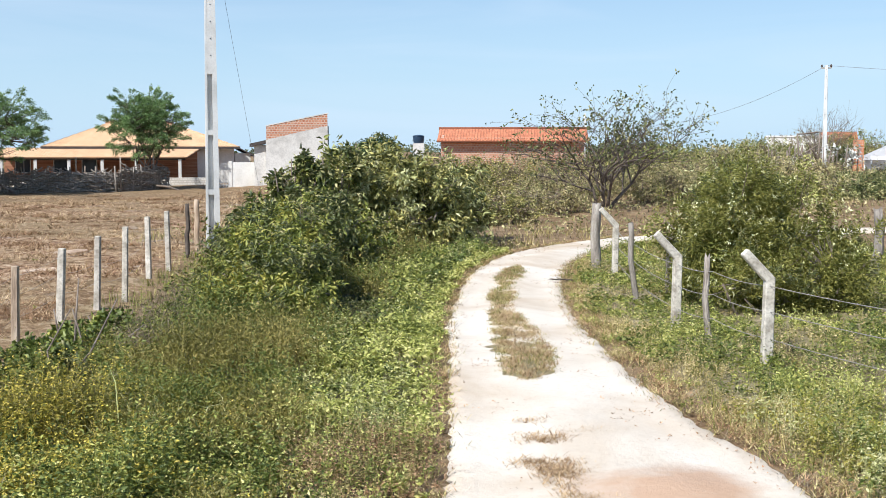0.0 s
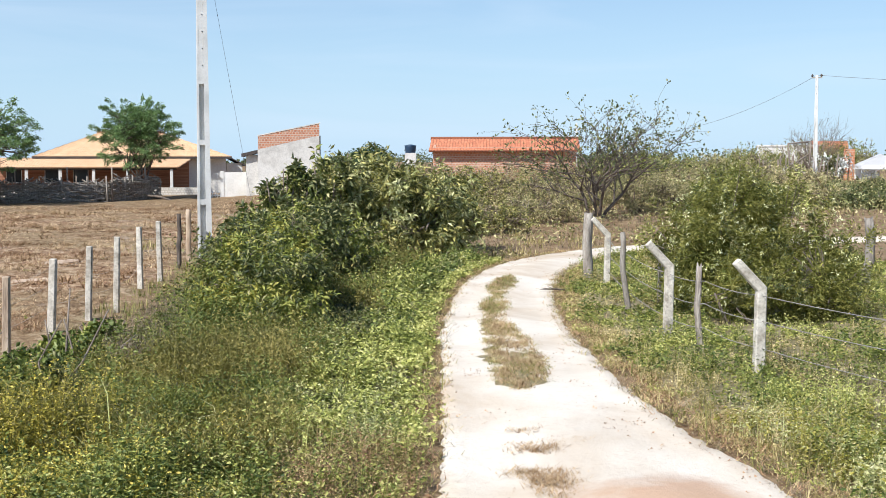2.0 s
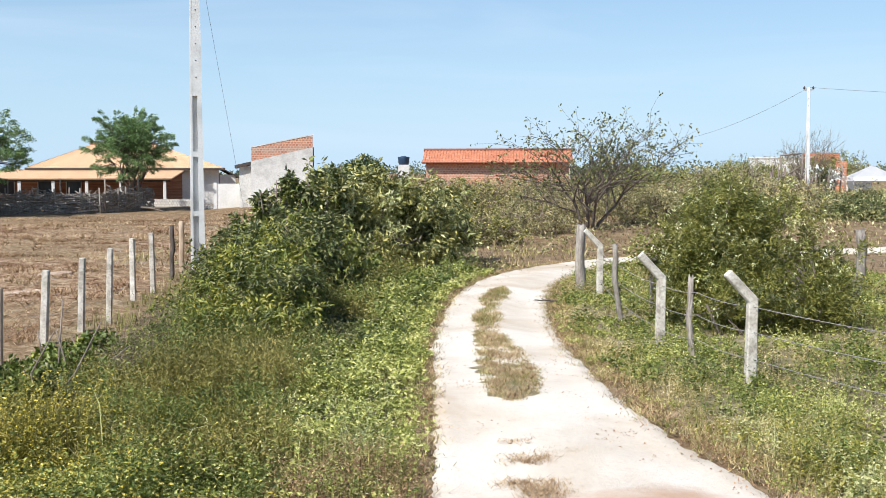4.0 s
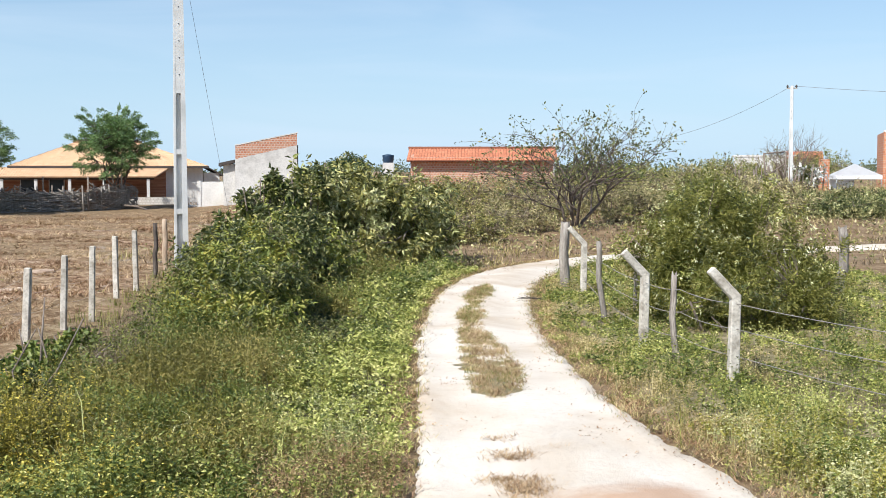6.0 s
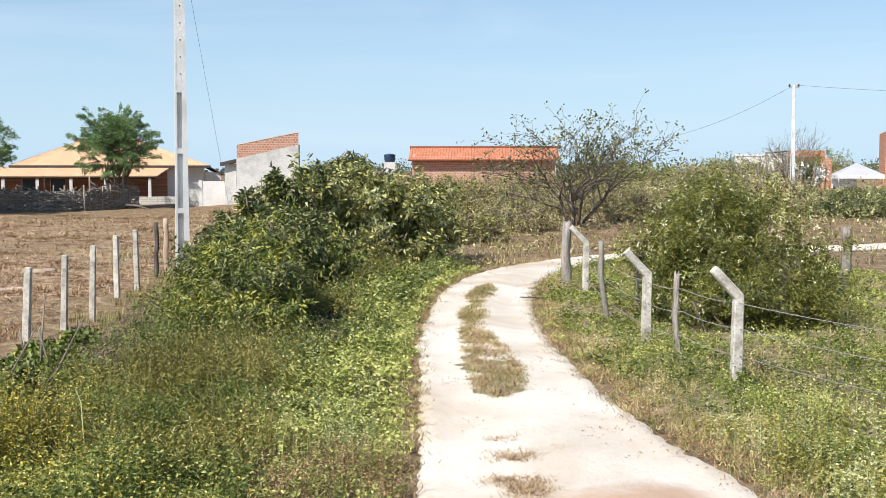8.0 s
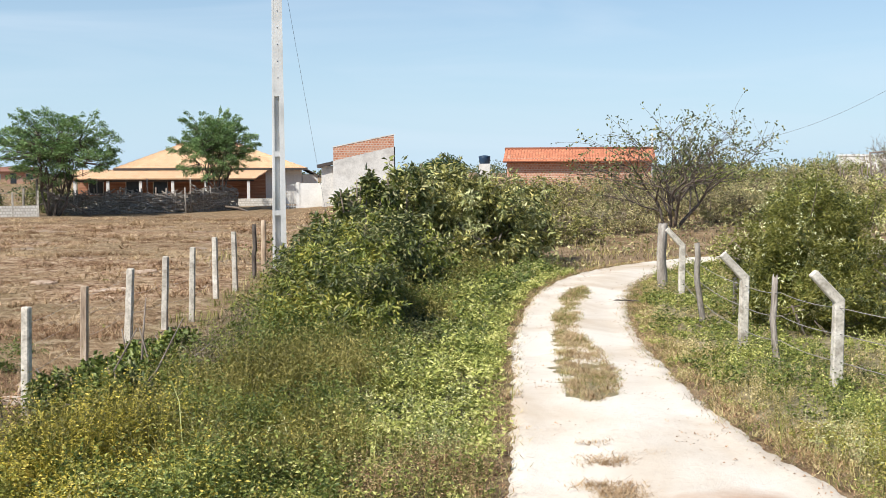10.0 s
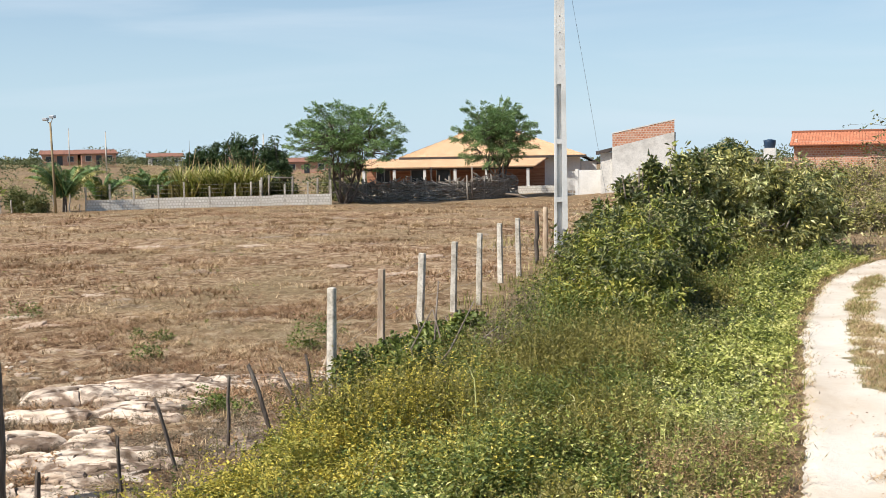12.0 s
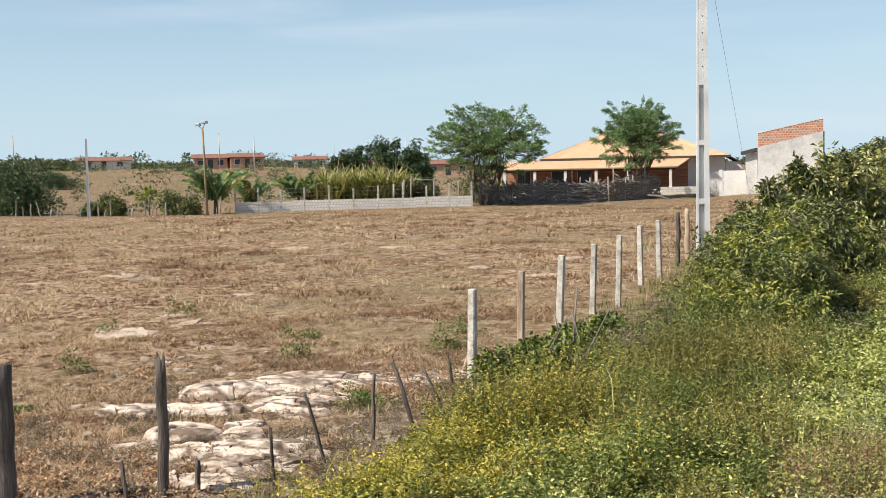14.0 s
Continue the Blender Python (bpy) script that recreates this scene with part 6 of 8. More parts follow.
    for k, (x, y, s) in enumerate(((-4.75, 13.2, 0.2), (-5.0, 14.2, 0.27), (-4.95, 15.6, 0.24), (-4.85, 17.2, 0.22), (-4.6, 14.9, 0.28), (-5.2, 16.2, 0.2), (-4.3, 14.3, 0.24), (-4.3, 16.4, 0.2), (-4.3, 18.5, 0.16))):
        bush("verge_shrub", "leafy dark green verge weed along the field fence", [(x, y, s * 0.7, s * 1.3, s * 1.2, s * 0.8), (x + s, y + 0.3, s * 0.5, s, s, s * 0.6)],
             [("leaves", L_DEEP, 0.75), ("bright_leaves", L_FRONT, 0.25)], 170, 8, (0.085, 0.62), (x, y), r, 0.02, shoot=0.16, hang=0.3, tw=0.01, group="weeds along the field fence", stem_n=5)
    # the scrub behind the bend
    for k, (x, y, w, h, mt) in enumerate(((1.6, 42, 1.7, 1.15, 0), (3.4, 46, 1.8, 1.2, 1), (5.2, 52, 2.0, 1.3, 1), (0.6, 47, 2.0, 1.25, 0), (7.4, 54, 2.0, 1.5, 1), (9.6, 50, 1.7, 1.4, 1), (3.0, 56, 2.4, 1.4, 0), (-1.0, 55, 2.4, 1.5, 0), (-3.4, 50, 2.2, 1.5, 0), (11.6, 55, 2.2, 1.6, 1), (-5.6, 60, 2.5, 1.6, 0), (8.8, 61, 2.3, 1.5, 0), (0.5, 63, 2.6, 1.4, 0), (5.5, 66, 2.8, 1.5, 1))):
        z = on_ground(x, y)
        bush("scrub_bush", "tangled half-dry scrub bush behind the bend", [(x, y, z + h * 0.5, w, w * 0.8, h * 0.6), (x + w * 0.6, y + 0.5, z + h * 0.45, w * 0.7, w * 0.7, h * 0.5), (x - w * 0.6, y - 0.3, z + h * 0.38, w * 0.7, w * 0.6, h * 0.45)],
             [("leaves", L_SCRUB if mt else L_BIG, 0.72), ("dead_leaves", L_DEAD, 0.28)], 520, 12, (0.11, 0.36), (x, y), r, 0.03, shoot=0.36, hang=0.4, group="scrub behind the bend", stem_n=6)
    # the denser scrub to the right
    for k, (x, y, w, h, mt) in enumerate(((12.5, 48, 1.7, 1.4, 1), (15.5, 51, 1.9, 1.1, 0), (18.5, 50, 1.8, 0.9, 2), (21.3, 52, 2.0, 1.0, 2), (24.0, 52, 1.9, 0.9, 2), (14.0, 60, 2.4, 1.5, 0), (18.0, 64, 2.6, 1.2, 0), (12.0, 70, 2.8, 2.0, 1), (22.0, 60, 2.2, 0.7, 2), (26.5, 50, 2.0, 0.9, 2), (17.0, 73, 2.8, 1.5, 0), (29, 60, 2.4, 0.7, 0), (20.2, 80, 2.4, 2.2, 0), (23.2, 88, 2.4, 2.2, 1), (27.4, 90, 2.6, 2.8, 0), (30.8, 92, 2.4, 2.9, 1), (33.4, 96, 2.4, 2.7, 0), (15.5, 84, 2.6, 1.9, 1))):
        z = on_ground(x, y)
        mats = ([("leaves", L_SCRUB, 0.7), ("dead_leaves", L_DEAD, 0.25), ("pale_leaves", L_PALE, 0.05)], [("leaves", L_FRONT, 0.9), ("pale_leaves", L_PALE, 0.08)], [("leaves", L_DARK, 0.85), ("pale_leaves", L_PALE, 0.1)])[mt]
        bush("scrub_bush", "leafy scrub bush with pale leaves beyond the fence", [(x, y, z + h * 0.5, w, w * 0.8, h * 0.6), (x + w * 0.7, y + 0.5, z + h * 0.45, w * 0.8, w * 0.7, h * 0.55), (x - w * 0.6, y, z + h * 0.4, w * 0.7, w * 0.6, h * 0.5)],
             mats, 600, 11, (0.135, 0.42), (x, y), r, 0.03, shoot=0.36, hang=0.4, group="scrub beyond the lane fence", stem_n=6)


def small_tree(name, label, base, seed, height, spread, levels, split, r0, leaf_mat_, leaves_per, leaf, jitter, flat=1.0, dome=0.0, bare=0.0, multi=1, up=0.5, first=0.25, wood=M_BARK, lean=(0, 0), crown=(3, 5, 0), group=""):
    """A tree of tapered limbs with leaf sprays at the twigs."""
    r = np.random.RandomState(seed)
    z = on_ground(*base)
    top = thing(name, label, "tree", group)
    limbs, tips, ways = grow_tree((base[0], base[1], z - 0.15), r, height, spread, levels, split, r0, lean, up, first, multi)
    org = np.array([base[0], base[1], z])
    lo, hi = np.percentile(tips, 3, 0), np.percentile(tips, 97, 0)
    k = np.array([2 * crown[0] / (hi[0] - lo[0]), 2 * crown[0] / (hi[1] - lo[1]), crown[1] / (hi[2] - z)])
    shift = np.array([crown[2] - ((hi[0] + lo[0]) / 2 - org[0]) * k[0], -((hi[1] + lo[1]) / 2 - org[1]) * k[1], 0])
    for A in [p for p, _, _ in limbs] + [tips]:
        A -= org
        rise = np.clip(A[:, 2:3] * k[2] / crown[1], 0, 1)
        A *= k
        A += shift * rise
        if dome:
            far = np.hypot(A[:, 0] - crown[2], A[:, 1]) / crown[0]
            lid = crown[1] * (1 - dome * np.minimum(far, 1.2) ** 2)
            A[:, 2] = np.where(A[:, 2] > 0.3 * crown[1], 0.3 * crown[1] + (A[:, 2] - 0.3 * crown[1]) * (lid - 0.3 * crown[1]) / (0.7 * crown[1]), A[:, 2])
        A += org
    smooth(part("trunk", join([tube(p, w, n, cap=False) for p, w, n in limbs]), wood, top))
    if leaves_per:
        keep = tips[:, 2] > z + bare * crown[1]
        tips, ways = tips[keep], ways[keep]
        C = np.repeat(tips, leaves_per, 0) + r.normal(size=(len(tips) * leaves_per, 3)) * jitter * np.array([1, 1, flat])
        D = np.repeat(ways, leaves_per, 0) * 0.5 + r.normal(size=C.shape) * np.array([0.8, 0.8, 0.8 * flat])
        L = leaf[0] * r.uniform(0.6, 1.4, len(C))
        part("crown", leaf_arrays(C, D, L, L * leaf[1]), leaf_mat_, top)
    return top


def pad_tree(name, label, base, seed, radius, low, high, pads, pad, leaves, mat, trunks=3, shift=0.0, leaf=0.15, group=""):
    """A tree whose limbs end in flat pads of small leaves that build up a domed, gappy crown."""
    r = np.random.RandomState(seed)
    x0, y0 = base
    z0 = on_ground(x0, y0)
    top = thing(name, label, "tree", group)
    a, rr, u = r.uniform(0, 2 * math.pi, pads), np.sqrt(r.uniform(0, 1, pads)), r.uniform(0, 1, pads)
    lid = high - (high - low) * 0.72 * rr ** 2.2
    floor = low + 0.25 * (high - low) * (1 - rr)
    P = np.column_stack([x0 + shift + rr * radius * np.cos(a), y0 + rr * radius * np.sin(a), z0 + floor + (lid - floor) * u ** 0.55])
    items, forks = [], []
    for k in range(trunks):
        b = 2 * math.pi * (k + r.uniform(-0.2, 0.2)) / trunks
        f = np.array([x0 + shift * 0.5 + math.cos(b) * radius * 0.28, y0 + math.sin(b) * radius * 0.28, z0 + low * r.uniform(0.75, 1.1)])
        foot = np.array([x0 + math.cos(b) * 0.16, y0 + math.sin(b) * 0.16, z0 - 0.2])
        items.append(tube([foot, foot * 0.55 + f * 0.45 + r.normal(size=3) * 0.08, f], [0.15, 0.12, 0.09], 8))
        forks.append(f)
    for p in P:
        f = forks[int(np.argmin([np.hypot(*(p - q)[:2]) for q in forks]))]
        m = f * 0.5 + p * 0.5 + np.array([0, 0, 0.12 * (high - low)]) * r.uniform(-0.3, 0.8) + r.normal(size=3) * 0.12
        items.append(tube([f, m, p], [0.045, 0.028, 0.01], 5, cap=False))
        for q in range(4):
            e = p + np.clip(r.normal(size=3), -1.2, 1.2) * np.array([pad[0], pad[0], pad[1]]) * 0.5
            items.append(tube([m * 0.4 + p * 0.6, e], [0.018, 0.006], 3, cap=False))
    part("trunk", join(items), M_BARK, top)
    k = r.randint(0, pads, leaves)
    d = unit(r.normal(size=(leaves, 3)))
    C = P[k] + d * np.array([pad[0], pad[0], pad[1]]) * (r.uniform(0, 1, leaves) ** 0.5)[:, None] * r.uniform(0.6, 1.25, pads)[k][:, None]
    D = d * np.array([1, 1, 0.4]) + r.normal(size=C.shape) * 0.5
    L = leaf * r.uniform(0.6, 1.4, leaves)
    tagged(part("crown", leaf_arrays(C, D, L, L * 0.42), mat, top), kind="stuff")
    return top


def spray_tree(name, label, base, seed, middle, rx, rise, drop, sprays, per, mat, fork=1.5, stems=4, leaf=0.125):
    """An airy tree: slim stems from low down, long limbs, and feathery sprays of small leaves that stick out all round the crown."""
    r = np.random.RandomState(seed)
    x0, y0 = base
    z0 = on_ground(x0, y0)
    top = thing(name, label, "tree")
    mid = np.array([x0 + middle[0], y0, z0 + middle[1]])
    d = unit(r.normal(size=(sprays, 3)))
    d[:, 2] = np.abs(d[:, 2]) * np.where(r.uniform(0, 1, sprays) < 0.74, 1, -1)
    bulge = np.array([0.92 + 0.42 * noise.noise((q[0] * 1.6 + seed, q[1] * 1.6, q[2] * 1.9)) for q in d])
    u = np.where(r.uniform(0, 1, sprays) < 0.62, r.uniform(0.82, 1.04, sprays), r.uniform(0.3, 0.85, sprays)) * bulge
    tips = mid + d * np.column_stack([u * rx, u * rx, u * np.where(d[:, 2] > 0, rise, drop)])
    items, forks = [], []
    for k in range(stems):
        b = 2 * math.pi * (k + r.uniform(-0.25, 0.25)) / stems
        foot = np.array([x0 + math.cos(b) * 0.2, y0 + math.sin(b) * 0.2, z0 - 0.2])
        f = np.array([x0 + middle[0] * 0.4 + math.cos(b) * rx * 0.2, y0 + math.sin(b) * rx * 0.2, z0 + fork * r.uniform(0.8, 1.3)])
        items.append(tube([foot, foot * 0.5 + f * 0.5 + r.normal(size=3) * 0.1, f], [0.11, 0.085, 0.065], 7))
        forks.append(f)
    limbs = []
    for k in range(stems * 5):
        f = forks[k % stems]
        g = mid + unit(r.normal(size=(1, 3)))[0] * np.array([rx, rx, rise]) * 0.45
        g[2] = max(g[2], f[2] + 0.4)
        m = f * 0.5 + g * 0.5 + r.normal(size=3) * 0.15
        items.append(tube([f, m, g], [0.055, 0.038, 0.022], 5, cap=False))
        limbs += [m, g]
    limbs = np.array(limbs)
    C, D, L = [], [], []
    for p in tips:
        q = limbs[int(np.argmin(np.linalg.norm(limbs - p, axis=1)))]
        out = unit((p - mid)[None] * np.array([1, 1, 0.55]))[0]
        run = r.uniform(0.7, 1.25)
        a = p - out * run * 0.8 + np.array([0, 0, -0.12]) * run
        curve = np.array([q, q * 0.4 + a * 0.6 + r.normal(size=3) * 0.08, a, p * 0.6 + a * 0.4 + np.array([0, 0, 0.16]), p])
        items.append(tube(curve, [0.026, 0.02, 0.014, 0.009, 0.004], 3, cap=False))
        t = r.uniform(0, 1, per)
        at = np.column_stack([np.interp(t, [0, 0.45, 1.0], curve[2:, i]) for i in range(3)])
        side = unit(np.cross(out, [0, 0, 1])[None])[0]
        w = r.normal(size=per) * 0.17 * (1.15 - 0.75 * t)
        C.append(at + side * w[:, None] + r.normal(size=(per, 3)) * np.array([0.05, 0.05, 0.07]))
        D.append(out * 0.7 + side * np.sign(w)[:, None] * 0.8 + r.normal(size=(per, 3)) * 0.4)
        L.append(leaf * r.uniform(0.6, 1.35, per))
    part("trunk", join(items), M_BARK, top)
    L = np.concatenate(L)
    tagged(part("crown", leaf_arrays(np.concatenate(C), np.concatenate(D), L, L * 0.42), mat, top), kind="stuff")
    return top


def fallen_branch(x, y, length, turn, label):
    """A dry, forked branch on the ground."""
    r = np.random.RandomState(int(abs(x * 100)))
    b = tagged(part("fallen_branch", join([tube([(0, 0, 0.03), (length * 0.4, 0.04, 0.05), (length, -0.02, 0.03)], [0.022, 0.016, 0.006], 6)] + [tube([(length * q, 0.02, 0.045), (length * (q + 0.25), s * 0.18, 0.08)], [0.012, 0.004], 5) for q, s in ((0.3, 1), (0.5, -1), (0.65, 1))]), M_DARKPOST), label, "branch")
    b.matrix_world = pose(x, y, on_ground(x, y) + 0.05, 0, 0, turn)


def trees():
    fallen_branch(2.6, 23.55, 0.5, 168, "dark dry branch lying on the lane")
    fallen_branch(0.55, 27.4, 1.4, 190, "dry branch lying on the verge by the bend")
    rr = np.random.RandomState(6)
    z = on_ground(24.6, 73.4)
    bush("white_flowered_shrub", "shrub with white blossoms beside the far pole", [(24.7, 73.4, z + 1.0, 0.9, 0.6, 0.8)], [("leaves", L_DARK, 0.6), ("blossoms", L_BLOSSOM, 0.4, 1.3)], 90, 9, (0.16, 0.6), (24.7, 73.4), rr, 0.15, 0.2, stem_n=4)
    spray_tree("mesquite_tree", "spreading airy green mesquite tree at the pen corner", (-28.6, 73.0), 21, (0.25, 3.6), 4.5, 3.3, 1.6, 350, 98, L_TREE, leaf=0.145)
    spray_tree("mesquite_tree", "rounded green mesquite tree behind the brushwood pen", (-20.1, 80.9), 8, (-0.1, 4.0), 3.4, 3.0, 2.0, 310, 98, L_TREE, fork=1.7, leaf=0.145)
    small_tree("bare_tree", "nearly leafless dry tree with a few end leaves", (6.5, 47.6), 14, 5.2, 0.75, 4, (4, 4, 3, 2), 0.075, L_DARK, 4, (0.13, 0.55), 0.07, multi=5, up=0.3, first=0.27, wood=M_BARK, crown=(3.5, 4.3, 0.3))
    small_tree("bare_tree", "dry grey leafless tree beyond the far pole", (26.9, 84.0), 4, 4.2, 0.7, 4, (5, 3, 3, 2), 0.06, L_SCRUB, 0, (0.1, 0.5), 0.1, multi=4, up=0.4, first=0.3, wood=M_TWIG, crown=(2.1, 4.2, 0))
    pad_tree("dome_tree", "dark rounded tree behind the thicket", (-6.8, 119.5), 3, 2.2, 0.6, 3.0, 30, (0.8, 0.45), 8000, L_SOMBRE, trunks=2, leaf=0.24)
    for k, (x, y, h, w) in enumerate(((-41.9, 84.3, 4.9, 1.7), (-40.2, 85.0, 5.0, 1.9), (-38.9, 84.6, 4.3, 1.5), (-43.9, 84.0, 4.5, 1.1), (-45.3, 83.8, 4.2, 1.0), (-41.0, 83.4, 3.6, 2.0))):
        pad_tree("dark_tree", "dense dark green tree behind the cane", (x, y), 40 + k, w, 0.3, h, 40, (0.34, 0.5), 6000, L_SOMBRE, trunks=3, leaf=0.22, group="trees behind the cane")


def palm(x, y, h, seed, fronds=24):
    r = np.random.RandomState(seed)
    p = thing("coconut_palm", "young coconut palm with arching fronds", "palm", "palms by the wall", m=pose(x, y, on_ground(x, y)))
    part("trunk", tube([(0, 0, -0.2), (0.03, 0, h * 0.2), (0.03, 0, h * 0.3)], [0.16, 0.13, 0.1], 8), M_BARK, p)
    for k in range(fronds):
        a, el = r.uniform(0, 2 * math.pi), r.uniform(0.85, 1.52)
        t = np.linspace(0, 1, 9)
        L = h * r.uniform(0.85, 1.15)
        out = L * (t * math.cos(el) + 0.14 * t * t)
        zz = h * 0.25 + L * (t * math.sin(el) - 0.36 * t ** 2.4)
        P = np.column_stack([out * math.cos(a), out * math.sin(a), zz])
        q = np.repeat(np.linspace(0.12, 1, 34), 2)
        C = np.column_stack([np.interp(q, t, P[:, i]) for i in range(3)])
        side = np.tile([1, -1], 34)[:, None] * np.array([-math.sin(a), math.cos(a), 0])
        D = side + np.array([math.cos(a) * 0.5, math.sin(a) * 0.5, -0.5])
        leaflets = leaf_arrays(C, D, 0.17 * h * (1.1 - q * 0.5), 0.07)
        part("frond", join([tube(P, np.linspace(0.025, 0.006, 9), 4), leaflets]), L_TREE if k % 3 else L_CANE, p, "yellowing frond" if k % 3 == 0 else "")


def field_edge():
    """Cane, palms and low bushes beyond the field wall."""
    r = np.random.RandomState(77)
    palm(-43.1, 63.1, 3.3, 1, 28)
    palm(-41.9, 65.4, 2.4, 2, 20)
    palm(-41.4, 70.6, 2.7, 3, 22)
    xy = scatter(4200, -43.5, -34.0, 71.0, 78.0, r, lambda x, y: ((((x + 38.6) / 3.2) ** 2 + ((y - 73.7) / 2.2) ** 2) < 1) * 1.0)
    stuff("cane_clump", tufts(xy[::3], r, 2.15, 13, 0.14, 1.25, 0.3), L_CANE, "tall clump of yellow-green cane grass with arching leaves", "cane")
    stuff("cane_plumes", tufts(xy[1::28], r, 2.9, 3, 0.07, 0.25, 0.2), L_STRAW, "dry brown flower plumes of the cane", "cane")
    for k, (x, y, w, h) in enumerate(((-57.8, 61.8, 1.9, 3.4), (-59.6, 62.5, 1.6, 2.6), (-50.7, 62.4, 0.75, 1.1), (-45.9, 62.7, 0.8, 1.3), (-52.2, 62.0, 0.5, 0.6), (-44.5, 62.2, 0.5, 0.9), (-99.5, 112.0, 2.6, 1.9), (-30.5, 76.5, 1.5, 1.5), (-34.5, 76, 1.0, 1.0))):
        z = on_ground(x, y)
        bush("edge_bush", "dark green bush at the field's far edge", [(x, y, z + h * 0.5, w, w, h * 0.55), (x + w * 0.4, y, z + h * 0.35, w * 0.8, w * 0.8, h * 0.4), (x - w * 0.3, y, z + h * 0.75, w * 0.6, w * 0.6, h * 0.3)],
             [("leaves", L_SOMBRE if k in (0, 1, 6) else L_DARK, 1.0)], 700 if k in (0, 1, 6) else 380, 10, (0.17, 0.5), (x, y), r, 0.16, 0.2, group="bushes at the field's edge", stem_n=5)
    t = thing("papaya_sapling", "small broad-leaved sapling at the field's edge", "sapling", m=pose(-48.0, 62.8, on_ground(-48, 62.8)))
    part("trunk", tube([(0, 0, -0.1), (0, 0, 1.2)], [0.05, 0.04], 6), M_TWIG, t)
    C = r.normal(size=(60, 3)) * [0.35, 0.35, 0.15] + [0, 0, 1.3]
    part("crown", leaf_arrays(C, C - [0, 0, 1.1], 0.4, 0.25), L_FRONT, t)
    for k in range(26):
        x = -57 + k * 0.62
        y = 60.3 + 0.09 * k + r.normal() * 0.2
        wood_post("edge_stake", x, y, r.uniform(0.4, 1.1), r.uniform(0.03, 0.055), (r.normal() * 0.15, 0), label="crooked grey stake of the far field fence", group="stakes of the far fence", rng=r, crook=0.04)


def far_woods():
    """Scrub and woods out to the skyline: crowns of many leaf clumps."""
    r = np.random.RandomState(99)

    def crown(x, y, w, h, n, size):
        """Leaf clumps in three or four lobes over one foot."""
        lobes = 4
        at = np.column_stack([r.uniform(-0.55, 0.55, lobes) * w, r.uniform(-0.4, 0.4, lobes) * w, h * r.uniform(0.35, 0.62, lobes)])
        rad = np.column_stack([w * r.uniform(0.4, 0.62, lobes), w * r.uniform(0.4, 0.62, lobes), h * r.uniform(0.28, 0.42, lobes)])
        k = r.randint(0, lobes, n)
        d = unit(r.normal(size=(n, 3)))
        P = at[k] + d * rad[k] * (r.uniform(0.15, 1, n) ** 0.45)[:, None]
        P[:, 2] = np.maximum(P[:, 2], 0.05)
        return P + np.array([x, y, on_ground(x, y)]), d + r.normal(size=(n, 3)) * 0.5, size * r.uniform(0.6, 1.3, n)

    near, skyline = [], []
    for k in range(380):
        az = r.uniform(-49, 28)
        d = 105 * (9.0 ** r.uniform(0, 1))
        if -62 < az < -26 and d < 250 and r.rand() < 0.90:
            continue
        if az > -22 and d < 125 and r.rand() < 0.3:
            continue
        w, h = r.uniform(1.5, 3.5) * (1 + d / 350), r.uniform(1.4, 3.2) * (1 + d / 900)
        if -25 < az < -2:
            h *= 0.55
        near.append(crown(d * math.sin(radians(az)), d * math.cos(radians(az)), w, h, 150 if d < 300 else 60, 0.15 + d / 900 if d < 300 else 0.25 + d / 700))
    for k in range(90):
        az, d = r.uniform(-47, -27), 84 * (2.9 ** r.uniform(0, 1))
        near.append(crown(d * math.sin(radians(az)), d * math.cos(radians(az)), r.uniform(0.6, 1.5) * (0.6 + d / 220), r.uniform(0.6, 1.3) * (0.7 + d / 250), 110, 0.10 + d / 1100))
    lone = [(-43.1, 300, 5.0, 3.0), (-38.6, 290, 4.8, 4.0), (-37.7, 285, 4.5, 3.5), (-35.5, 290, 3.9, 2.2), (-33.2, 300, 4.4, 4.0), (-29.6, 300, 3.6, 3.0)]
    for k in range(170):
        az, d = (r.uniform(-50, -39.6) if k % 2 else r.uniform(-50, -26)), r.uniform(275, 330)
        h, wide = r.uniform(1.8, 3.2) * (1.0 if az < -39 else 0.6), 5.0
        if k < len(lone):
            az, d, h, wide = lone[k]
        skyline.append(crown(d * math.sin(radians(az)), d * math.cos(radians(az)), wide, h, 160, 0.62))
    for name, group, mat, label in (("skyline_trees", skyline, L_FAR, "dull dark belt of trees along the plain's skyline"), ("far_woods", near, L_FAR, "dull green scrub woods out to the skyline")):
        C, D, S = (np.concatenate([v[i] for v in group]) for i in range(3))
        stuff(name, leaf_arrays(C, D, S, S * 0.7, 0.25, 0.5), mat, label, "woods")


# ---- ground cover ----
STRIP_Y = np.array([12.95, 13.4, 14.7, 17.0, 18.9, 20.2, 20.6, 22.0, 22.7, 23.0, 24.2, 26.0, 26.7])
STRIP_X = np.array([0.97, 0.98, 1.03, 0.99, 0.96, 1.0, 1.02, 1.15, 1.2, 1.22, 1.35, 1.58, 1.68])
STRIP_W = np.array([0.10, 0.27, 0.33, 0.25, 0.19, 0.10, 0.22, 0.20, 0.04, 0.10, 0.24, 0.20, 0.02])


